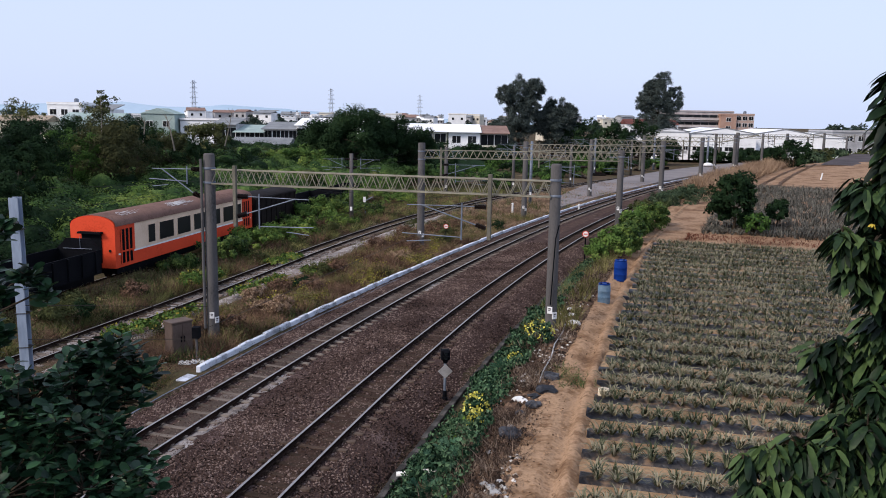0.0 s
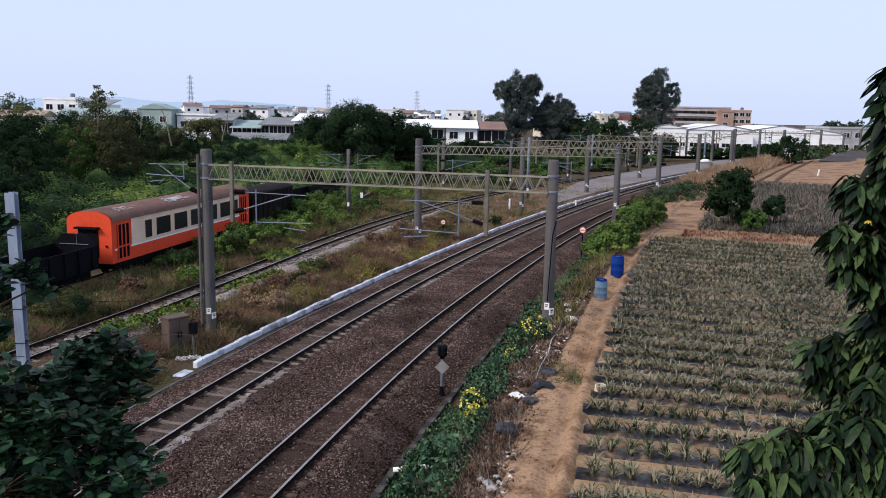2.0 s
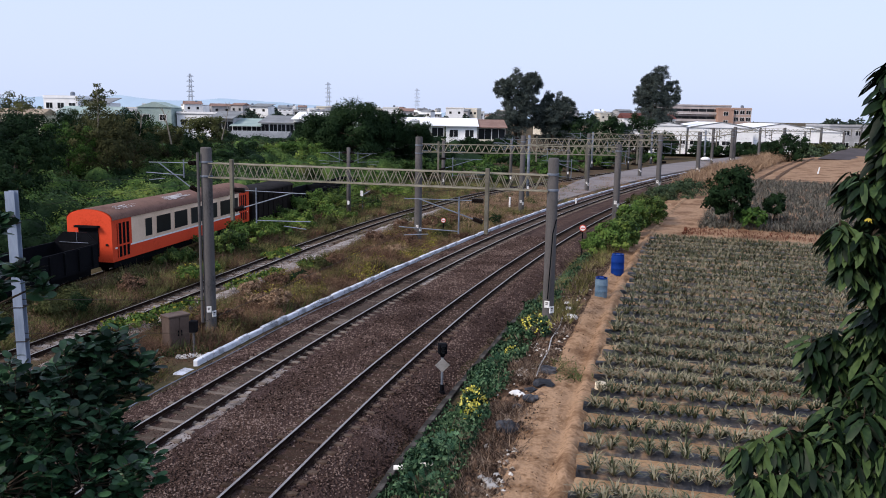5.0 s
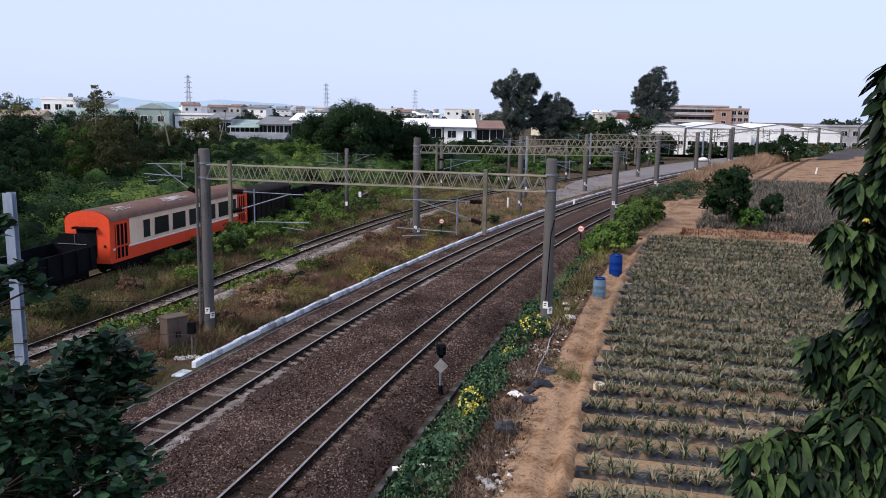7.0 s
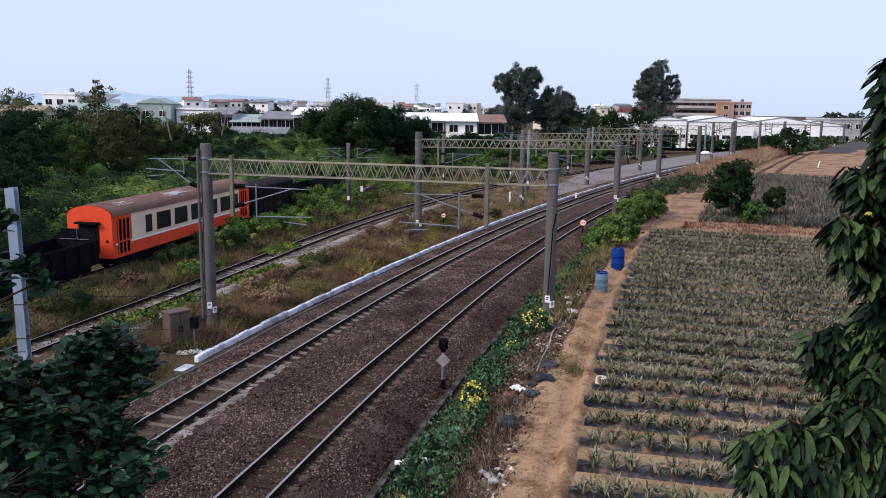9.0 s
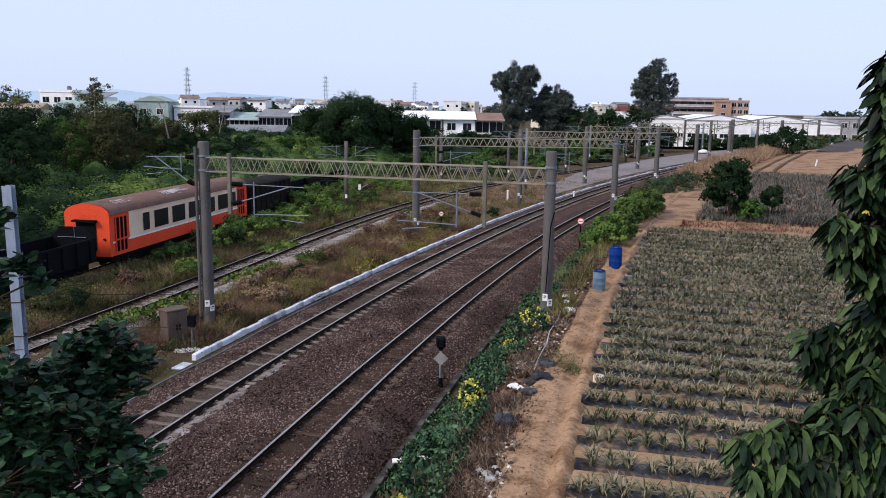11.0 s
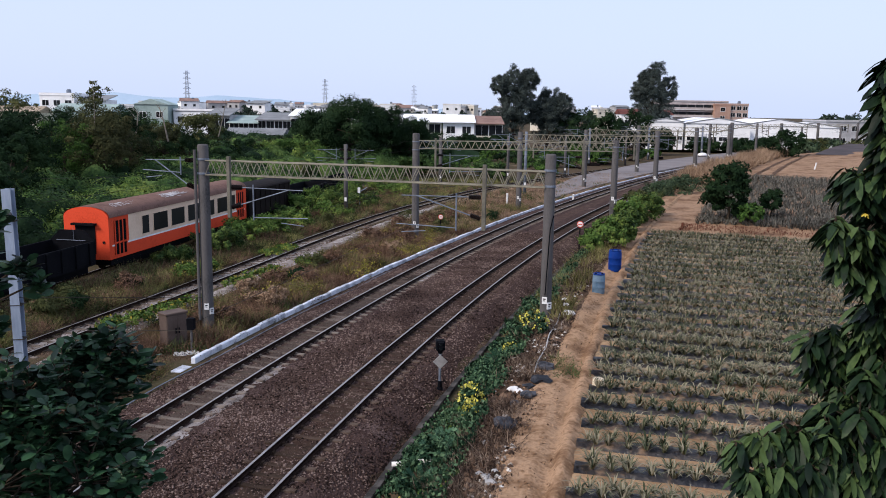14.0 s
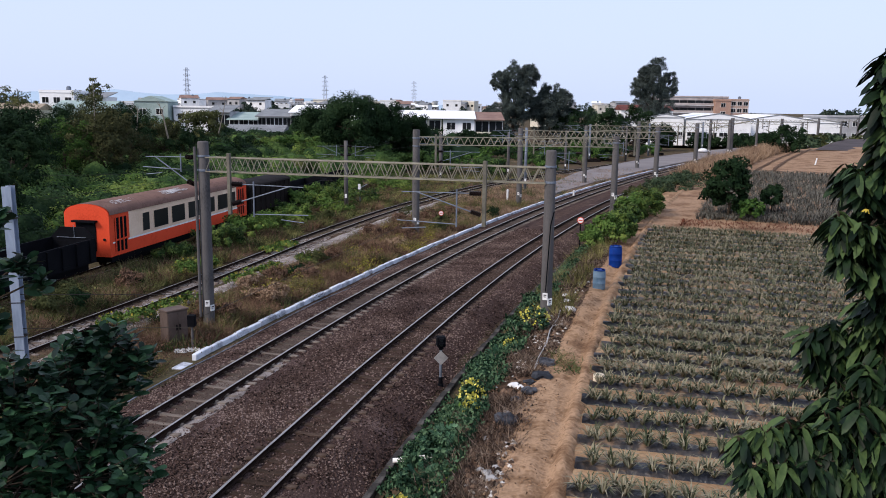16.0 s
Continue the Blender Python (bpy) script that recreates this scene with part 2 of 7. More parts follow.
def rail_mesh(line, side, z, name, parent):
    """One rail swept along a line of (point, direction), with its bright head."""
    prof = [(-0.065, -0.14), (-0.065, -0.125), (-0.012, -0.11), (-0.012, -0.045), (-0.034, -0.035), (-0.034, -0.004), (0.034, -0.004), (0.034, -0.035), (0.012, -0.045), (0.012, -0.11), (0.065, -0.125), (0.065, -0.14)]
    vs, fs, idx = [], [], []
    n = len(prof)
    for p, t in line:
        nx, ny = t.y, -t.x
        for a, h in prof:
            vs.append((p.x + nx * (side + a), p.y + ny * (side + a), z + h))
    for i in range(len(line) - 1):
        for j in range(n):
            k = (j + 1) % n
            fs.append((i * n + j, i * n + k, (i + 1) * n + k, (i + 1) * n + j))
            idx.append(1 if j == 5 else 0)
    return obj(name, vs, fs, None, parent, mats=[M["rust"], M["railhead"]], idx=idx)


def sleeper_data(timber=False):
    bm = bmesh.new()
    w, l, h = (0.11, 1.0, 0.16)
    vs = [(-l, -w, 0), (l, -w, 0), (l, w, 0), (-l, w, 0), (-l + 0.02, -w + 0.03, h), (-0.5, -w + 0.03, h), (0, -w + 0.03, h - 0.03), (0.5, -w + 0.03, h), (l - 0.02, -w + 0.03, h),
          (l - 0.02, w - 0.03, h), (0.5, w - 0.03, h), (0, w - 0.03, h - 0.03), (-0.5, w - 0.03, h), (-l + 0.02, w - 0.03, h)]
    v = [bm.verts.new(p) for p in vs]
    for f in ((0, 1, 8, 7, 6, 5, 4), (1, 2, 9, 8), (2, 3, 13, 12, 11, 10, 9), (3, 0, 4, 13), (4, 5, 12, 13), (5, 6, 11, 12), (6, 7, 10, 11), (7, 8, 9, 10), (3, 2, 1, 0)):
        bm.faces.new([v[i] for i in f])
    for s in (-0.565, 0.565):   # rail fastenings
        box(bm, s - 0.13, -0.06, h - 0.01, s - 0.07, 0.06, h + 0.035)
        box(bm, s + 0.07, -0.06, h - 0.01, s + 0.13, 0.06, h + 0.035)
    me = bpy.data.meshes.new("sleeper")
    bmesh.ops.recalc_face_normals(bm, faces=bm.faces[:])
    bm.to_mesh(me)
    bm.free()
    return me


def track(label, pos, direction, y0, y1, z, sleepers_from, sleepers_to, mat, spacing=0.62, skip=0.0):
    tr = thing("railway_track", pose(0, 0, 0), label, "railway track", "railway tracks")
    ys = np.concatenate([np.arange(y0, min(y1, 170), 2.0), np.arange(min(y1, 170), y1 + 0.1, 4.0)])
    line = [(pos(y), direction(y)) for y in ys]
    for s in (-0.565, 0.565):
        rail_mesh(line, s, z, "rail", tr)
    me = sleeper_data()
    me.materials.append(mat)
    y = sleepers_from
    rng = random.Random(label)
    while y < sleepers_to:
        t = direction(y)
        if rng.random() >= skip:
            sl = new("sleeper", me)
            p = pos(y)
            sl.matrix_basis = pose(p.x, p.y, z - 0.298 + rng.uniform(-0.02, 0.0), 0, 0, math.degrees(math.atan2(-t.x, t.y)) + rng.uniform(-0.8, 0.8))
            sl.parent = tr
        y += spacing * t.y
    return tr


M["ballast_red"] = material("ballast_red", [(0.018, 0.011, 0.009), (0.085, 0.054, 0.044), (0.046, 0.028, 0.023), (0.15, 0.105, 0.088)], 0.9, 0.95, bump=1.0, fine=16, bumpdist=0.06)
M["ballast_oily"] = material("ballast_oily", [(0.012, 0.008, 0.006), (0.05, 0.033, 0.025), (0.035, 0.02, 0.015), (0.085, 0.06, 0.048)], 0.9, 0.95, bump=1.0, fine=16, bumpdist=0.06)
M["ballast_dusty"] = material("ballast_dusty", [(0.02, 0.014, 0.011), (0.08, 0.06, 0.05), (0.055, 0.04, 0.032), (0.17, 0.14, 0.122)], 0.45, 0.95, bump=1.0, fine=16, bumpdist=0.06)
M["sleeper_brown"] = material("sleeper_brown", [(0.028, 0.019, 0.014), (0.062, 0.042, 0.032), (0.1, 0.074, 0.06)], 2, 0.9, objects=0.3, fine=30)
M["ballast_pale"] = material("ballast_pale", [(0.08, 0.066, 0.06), (0.2, 0.175, 0.165), (0.28, 0.25, 0.238), (0.42, 0.39, 0.375)], 1.4, 0.95, bump=1.0, fine=16, bumpdist=0.06)
ground()
ballast()
pale_patches()
track("polished steel rails on concrete sleepers, near main line", lambda y: off(y, 0), adir, -8, 230, 0.0, 8, 150, M["sleeper_brown"])
track("rusty-sided steel rails on concrete sleepers, second main line", lambda y: off(y, -4.3 * shrink(y)), adir, -8, 230, 0.0, 10, 150, M["sleeper"])
track("rusty siding rails half sunk in gravel and weeds", lambda y: Vector((sx(y), y, 0)), sdir, 5, 200, -0.38, 18, 130, M["sleeper"], 0.66, 0.1)
track("overgrown rusty siding under old rolling stock", lambda y: Vector((dx_(y), y, 0)), lambda y: Vector((dx_(y + 1) - dx_(y), 1, 0)).normalized(), 20, 130, -0.4, 24, 60, M["sleeper"], 0.7, 0.3)


# ---- more ground covers ----
M.update({
    "plaster_white": material("plaster_white", [(0.68, 0.69, 0.7), (0.84, 0.85, 0.86)], 0.4, 0.9, fine=3, bump=0.1),
    "plaster_cream": material("plaster_cream", [(0.5, 0.46, 0.38), (0.66, 0.62, 0.53)], 0.4, 0.9, fine=3, bump=0.1),
    "plaster_grey": material("plaster_grey", [(0.26, 0.26, 0.27), (0.42, 0.42, 0.43)], 0.4, 0.9, fine=3, bump=0.1),
    "roof_grey": material("roof_grey", [(0.13, 0.14, 0.15), (0.24, 0.25, 0.26)], 0.3, 0.7, fine=2),
    "roof_white": material("roof_white", [(0.72, 0.74, 0.77), (0.86, 0.88, 0.9)], 0.2, 0.6, fine=1.5, bump=0.1),
    "roof_red": material("roof_red", [(0.09, 0.035, 0.03), (0.16, 0.06, 0.05)], 0.3, 0.8, fine=2),
    "roof_green": material("roof_green", [(0.2, 0.27, 0.26), (0.34, 0.42, 0.4)], 0.3, 0.7, fine=2),
    "brick_pink": material("brick_pink", [(0.3, 0.18, 0.135), (0.42, 0.28, 0.22)], 0.2, 0.9, fine=2),
    "window_dark": material("window_dark", [(0.004, 0.005, 0.006), (0.016, 0.019, 0.022)], 0.5, 0.35, spec=0.12, objects=0.5, bump=0),
    "orange": material("orange", [(0.48, 0.045, 0.018), (0.66, 0.075, 0.032), (0.58, 0.06, 0.026)], 0.6, 0.5, fine=9, bump=0.05),
    "cream": material("cream", [(0.56, 0.41, 0.3), (0.72, 0.56, 0.43)], 0.6, 0.6, fine=9, bump=0.05),
    "coach_roof": material("coach_roof", [(0.095, 0.052, 0.043), (0.17, 0.1, 0.08), (0.13, 0.077, 0.062)], 0.5, 0.8, fine=7),
    "peeled": material("peeled", [(0.26, 0.24, 0.24), (0.5, 0.48, 0.48)], 2, 0.8, fine=12),
    "white_paint": material("white_paint", [(0.6, 0.6, 0.6), (0.78, 0.78, 0.78)], 2, 0.6, fine=14, bump=0.05),
    "black_steel": material("black_steel", [(0.002, 0.0025, 0.004), (0.006, 0.0065, 0.009)], 1, 0.8, fine=9, bump=0.2, spec=0.06),
    "dark_brown_steel": material("dark_brown_steel", [(0.007, 0.006, 0.006), (0.017, 0.013, 0.012)], 0.8, 0.75, fine=6),
    "insulator": material("insulator", [(0.008, 0.006, 0.006), (0.018, 0.012, 0.011)], 3, 0.3, bump=0),
    "wire": material("wire", [(0.04, 0.035, 0.03), (0.07, 0.06, 0.05)], 3, 0.6, metal=0.5, bump=0),
    "cabinet": material("cabinet", [(0.085, 0.06, 0.05), (0.135, 0.1, 0.083)], 1.4, 0.6, fine=12, bump=0.1),
    "blue_plastic": material("blue_plastic", [(0.004, 0.022, 0.14), (0.008, 0.042, 0.22)], 2, 0.4, fine=14, bump=0.1),
    "faded_blue": material("faded_blue", [(0.07, 0.13, 0.2), (0.17, 0.24, 0.3)], 3, 0.6, fine=14, bump=0.1),
    "red_paint": material("red_paint", [(0.5, 0.05, 0.035), (0.6, 0.09, 0.06)], 3, 0.5, bump=0),
    "black_film": material("black_film", [(0.006, 0.007, 0.01), (0.014, 0.015, 0.02), (0.035, 0.029, 0.026), (0.2, 0.13, 0.08)], 1.1, 0.4, fine=8, bump=0.9, bumpdist=0.06, spec=0.4),
    "bark": material("bark", [(0.025, 0.02, 0.015), (0.065, 0.05, 0.037)], 3, 0.95, fine=25, stretch=(1, 1, 0.3), bump=0.6),
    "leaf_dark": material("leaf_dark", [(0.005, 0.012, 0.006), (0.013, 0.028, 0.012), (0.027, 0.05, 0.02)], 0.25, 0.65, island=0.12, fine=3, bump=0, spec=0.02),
    "leaf_mid": material("leaf_mid", [(0.018, 0.042, 0.012), (0.04, 0.085, 0.02), (0.085, 0.15, 0.035)], 0.2, 0.6, island=0.36, fine=3, bump=0, spec=0.02),
    "leaf_bright": material("leaf_bright", [(0.03, 0.07, 0.016), (0.07, 0.13, 0.026), (0.17, 0.22, 0.04)], 0.2, 0.6, island=0.36, fine=3, bump=0, spec=0.02),
    "leaf_creeper": material("leaf_creeper", [(0.012, 0.029, 0.011), (0.04, 0.078, 0.024), (0.115, 0.17, 0.05)], 0.35, 0.6, island=0.1, fine=3, bump=0, spec=0.02),
    "leaf_lime": material("leaf_lime", [(0.026, 0.06, 0.015), (0.072, 0.125, 0.03), (0.19, 0.235, 0.056)], 0.35, 0.6, island=0.1, fine=3, bump=0, spec=0.02),
    "leaf_olive": material("leaf_olive", [(0.018, 0.026, 0.011), (0.06, 0.068, 0.027), (0.14, 0.138, 0.054)], 0.5, 0.7, island=0.12, fine=3, bump=0, spec=0.02),
    # casuarina green is lightened towards blue-grey to carry distance haze
    "leaf_casuarina": material("leaf_casuarina", [(0.028, 0.04, 0.039), (0.058, 0.075, 0.07), (0.1, 0.12, 0.108)], 0.2, 0.8, island=0.3, fine=3, bump=0, spec=0.02),
    "weed_brown": material("weed_brown", [(0.035, 0.021, 0.015), (0.12, 0.073, 0.05), (0.26, 0.165, 0.11)], 0.5, 0.9, island=0.25, fine=3, bump=0, spec=0.02),
    "grass_dry": material("grass_dry", [(0.11, 0.07, 0.047), (0.24, 0.16, 0.107), (0.4, 0.29, 0.195)], 0.3, 0.9, island=0.35, fine=3, bump=0, spec=0.02),
    "grass_green": material("grass_green", [(0.025, 0.042, 0.016), (0.055, 0.075, 0.028), (0.13, 0.125, 0.055)], 0.3, 0.8, island=0.28, fine=3, bump=0, spec=0.02),
    "weed_yellow": material("weed_yellow", [(0.08, 0.08, 0.02), (0.17, 0.155, 0.032), (0.32, 0.27, 0.05)], 0.8, 0.8, island=0.35, fine=3, bump=0, spec=0.02),
    "flower_yellow": material("flower_yellow", [(0.42, 0.38, 0.06), (0.65, 0.6, 0.16)], 1, 0.7, island=0.5, fine=3, bump=0, spec=0.02),
    "pineapple": material("pineapple", [(0.032, 0.043, 0.023), (0.088, 0.096, 0.056), (0.16, 0.15, 0.098), (0.25, 0.225, 0.158)], 0.6, 0.55, island=0.6, fine=6, bump=0, spec=0.02),
    "pineapple_old": material("pineapple_old", [(0.045, 0.043, 0.039), (0.095, 0.095, 0.083), (0.165, 0.157, 0.13)], 0.4, 0.8, island=0.6, fine=6, bump=0, spec=0.02),
    "near_leaf": material("near_leaf", [(0.003, 0.014, 0.007), (0.01, 0.034, 0.015), (0.03, 0.075, 0.034)], 1.2, 0.45, island=0.55, fine=25, bump=0.1, spec=0.16),
    "mango_leaf": material("mango_leaf", [(0.003, 0.009, 0.004), (0.012, 0.029, 0.011), (0.055, 0.09, 0.03)], 1.6, 0.5, island=0.6, fine=25, bump=0.1, spec=0.13),
    "yellow_leaf": material("yellow_leaf", [(0.28, 0.21, 0.03), (0.42, 0.32, 0.05)], 3, 0.5, island=0.4, fine=25, bump=0),
    # distance haze over the hills is put into this pale blue
    "hazed_hill": material("hazed_hill", [(0.3, 0.4, 0.5), (0.36, 0.46, 0.56)], 0.002, 1.0, fine=0.02, bump=0, spec=0.0),
    "far_tree": material("far_tree", [(0.02, 0.035, 0.03), (0.05, 0.07, 0.05)], 0.1, 0.9, island=0.5, fine=2, bump=0, spec=0.02),
    "litter": material("litter", [(0.3, 0.3, 0.3), (0.62, 0.61, 0.6)], 6, 0.7, objects=0.7, fine=20),
    "dark_litter": material("dark_litter", [(0.02, 0.022, 0.027), (0.1, 0.1, 0.11)], 6, 0.5, objects=0.6, fine=20),
})


PATH_D = [5.65, 6.0, 6.12, 6.25, 6.35, 6.45, 6.55, 6.67, 6.78, 6.85, 6.92, 7.0, 7.08, 7.14, 7.2, 7.27, 7.46]


def ground_covers():
    near = list(np.arange(6, 62, 0.5))
    strip("footpath", list(np.arange(10, 62, 0.16)) + list(np.arange(62, 92, 2.0)), PATH_D,
          lambda y, d: land_z(y, d) + float(np.interp(d, [5.65, 6.0, 6.35, 6.55, 6.78, 6.92, 7.08, 7.2, 7.46], [-0.03, 0.06, 0.05, 0.06, -0.03, -0.05, 0.13, 0.15, -0.02])) - 0.15 * float(np.interp(d, [6.0, 6.25], [1, 0])) * float(np.interp(y, [24, 29, 46, 52], [0, 1, 1, 0])) + 0.035 * noise.noise((y * 0.9, d * 2, 5)) + 0.012 * noise.noise((y * 1.7, d * 4.5, 7)) + 0.007 * noise.noise((y * 7.0, d * 9.0, 1)), M["path"], "trodden tan earth footpath beside the field", "footpath", wobble=0.16)
    strip("verge", near, [4.5, 4.8, 5.2, 5.6, 6.3], lambda y, d: land_z(y, d) + 0.03 + 0.07 * noise.noise((y * 1.4, d * 1.4, 8)), M["verge"], "littered brown earth verge on the bank", "verge", wobble=0.15)
    strip("field", near[:94], [7.0, 9, 12, 16, 20, 25, 32], lambda y, d: land_z(y, d) + 0.03, M["field"], "tan loam of the pineapple field", "field")
    strip("dirt_lane", list(np.arange(51, 70, 1.5)) + list(np.arange(70, 152, 4.0)), [6.4, 7.5, 8.5, 9.5, 11, 14, 20, 28, 45, 70], lambda y, d: land_z(y, d) + 0.045 + 0.05 * noise.noise((y * 0.5, d * 0.5, 2)) + (0.022 * max(0, y - 100) * min(1, max(0, (d - 7) / 9))), M["far_dirt"], "bare tan earth beyond the field", "dirt", wobble=0.3)
    # paved yard between the siding and the second main line
    vs, fs = [], []
    ys = list(np.arange(84, 232, 4.0))
    for y in ys:
        r = off(y, -6.9 * shrink(y) - 1.1)
        w = float(np.interp(y, [84, 96, 112, 150, 190, 232], [1.0, 4.2, 7.0, 8.5, 8.0, 7.0]))
        l = off(y, -6.9 * shrink(y) - 1.1 - w)
        for p in (l, r):
            vs += [(p.x, p.y, -0.9), (p.x, p.y, -0.2)]
    for i in range(len(ys) - 1):
        a, b = i * 4, i * 4 + 4
        fs += [(a + 1, a + 3, b + 3, b + 1), (a, a + 1, b + 1, b), (a + 3, a + 2, b + 2, b + 3)]
    tagged(obj("paved_yard", vs, fs, M["asphalt"]), "pale grey paved railway yard surface", "pavement", kind="structure")
    # gravel of the siding
    vs, fs = [], []
    ys = list(np.arange(8, 130, 1.0))
    for y in ys:
        for k, d in enumerate((-1.4, -1.1, 0, 1.1, 1.5)):
            t = sdir(y)
            vs.append((sx(y) + d * t.y, y - d * t.x, (-0.66, -0.59, -0.57, -0.58, -0.64)[k] + 0.04 * noise.noise((y, d, 1))))
    for i in range(len(ys) - 1):
        for j in range(4):
            fs.append((i * 5 + j, i * 5 + j + 1, i * 5 + j + 6, i * 5 + j + 5))
    # pale cinder walk on the kerb side of the siding
    ws, wf = [], []
    wy = list(np.arange(27, 82, 0.8))
    for y in wy:
        for k, d in enumerate((1.2, 1.5, 1.9, 2.3, 2.7)):
            t = sdir(y)
            dd = d + (0.25 * noise.noise((y * 0.5, d, 3)) if k in (0, 4) else 0)
            ws.append((sx(y) + dd * t.y, y - dd * t.x, (-0.66, -0.5, -0.46, -0.49, -0.68)[k] + 0.05 * noise.noise((y, d, 6))))
    for i in range(len(wy) - 1):
        for j in range(4):
            wf.append((i * 5 + j, i * 5 + j + 1, i * 5 + j + 6, i * 5 + j + 5))
    tagged(obj("cinder_walk", ws, wf, M["ballast_pale"], smooth=True), "pale grey gravel walk beside the weedy siding", "gravel", kind="structure")
    tagged(obj("siding_gravel", vs, fs, M["gravel"], smooth=True), "grey gravel under the weedy siding", "gravel", kind="structure")


M["verge"] = material("verge", [(0.035, 0.022, 0.016), (0.12, 0.075, 0.05), (0.07, 0.043, 0.03), (0.26, 0.175, 0.12)], 1.3, 0.95, bump=0.8, fine=10, bumpdist=0.06)
M["gravel"] = material("gravel", [(0.06, 0.05, 0.046), (0.19, 0.168, 0.155), (0.36, 0.33, 0.31)], 0.5, 0.95, bump=1.0, fine=12, bumpdist=0.05)
M["far_dirt"] = material("far_dirt", [(0.115, 0.064, 0.039), (0.2, 0.12, 0.073), (0.3, 0.195, 0.125), (0.155, 0.09, 0.055)], 0.5, 0.95, bump=0.6, fine=5, bumpdist=0.06)
ground_covers()


def stones():
    """Loose ballast stones over the nearest stretch."""
    rng = np.random.default_rng(4)
    n = 100000
    ys = 13 + 47 * rng.random(n) ** 1.6
    ds = rng.uniform(-6.6, 2.45, n)
    keep = np.ones(n, bool)
    for c in (0, -4.3):
        for s in (-0.565, 0.565):
            keep &= np.abs(ds - c - s) > 0.09
    inside = (np.abs(ds) < 0.5) | (np.abs(ds + 4.3) < 0.5)
    keep &= ~(inside & (rng.random(n) < 0.45))
    ys, ds = ys[keep], ds[keep]
    n = len(ys)
    base = np.array([(1, 0, 0), (0, 1, 0), (-1, 0, 0), (0, -1, 0), (0, 0, 0.8)], float)
    faces = [(0, 1, 4), (1, 2, 4), (2, 3, 4), (3, 0, 4)]
    prof_d, prof_z = [-6.6, -6.1, -5.5, -3.0, -2.4, -1.6, 0, 1.35, 1.9, 2.45], [-0.34, -0.3, -0.2, -0.19, -0.185, -0.185, -0.185, -0.19, -0.45, -0.72]
    vs, fs = [], []
    for i in range(n):
        p = off(ys[i], ds[i])
        r = rng.uniform(0.014, 0.042) * (1 + ys[i] * 0.008)
        a = rng.uniform(0, 6.28)
        ca, sa = math.cos(a), math.sin(a)
        j = base * (r * rng.uniform(0.6, 1.25, (5, 1)))
        z = float(np.interp(ds[i], prof_d, prof_z)) + 0.004
        k = len(vs)
        for q in j:
            vs.append((p.x + q[0] * ca - q[1] * sa, p.y + q[0] * sa + q[1] * ca, z + q[2]))
        fs += [(a_ + k, b_ + k, c_ + k) for a_, b_, c_ in faces]
    for i in range(9000):   # stones of the siding
        y = 22 + 75 * rng.random() ** 1.3
        t = sdir(y)
        d = rng.uniform(-1.4, 1.6)
        r = rng.uniform(0.02, 0.05) * (1 + y * 0.006)
        j = base * (r * rng.uniform(0.6, 1.25, (5, 1)))
        k = len(vs)
        for q in j:
            vs.append((sx(y) + d * t.y + q[0], y - d * t.x + q[1], -0.57 + q[2]))
        fs += [(a_ + k, b_ + k, c_ + k) for a_, b_, c_ in faces]
    tagged(obj("ballast_stones", vs, fs, M["stone"]), "loose brown and grey ballast stones", "stones", kind="stuff")


stones()


# ---- white kerb wall along the second main line ----
def kerb_d(y):
    """Offset of the kerb wall from the near track."""
    return -6.4 * shrink(y) - float(np.interp(y, [24, 31, 39, 53], [0.43, 0.45, 0.3, 0.1]))


def kerb_wall():
    wall = thing("kerb_wall", pose(0, 0, 0), "low white-painted concrete block kerb wall beside the track", "wall", kind="structure")
    rng = random.Random(5)
    bm = bmesh.new()
    box(bm, -0.095, -0.5, -0.3, 0.095, 0.5, 0.05)
    bmesh.ops.bevel(bm, geom=bm.edges[:], offset=0.025, segments=1, affect="EDGES", profile=0.5)
    me = bpy.data.meshes.new("block")
    bm.to_mesh(me)
    bm.free()
    me.materials.append(M["white_block"])
    y = 26.4
    while y < 135:
        ln = rng.uniform(0.75, 1.25) * (1 if y < 70 else 2)
        t = adir(y)
        p = off(y + ln / 2 * t.y, kerb_d(y))
        ob = new("block", me)
        ob.matrix_basis = pose(p.x, p.y, -0.16 + rng.uniform(-0.025, 0.02), rng.uniform(-1, 1), rng.uniform(-2, 2), math.degrees(math.atan2(-t.x, t.y)) + rng.uniform(-1.2, 1.2)) @ Matrix.Diagonal((rng.uniform(0.9, 1.05), ln * 0.985, 1, 1))
        ob.parent = wall
        y += ln * t.y


kerb_wall()


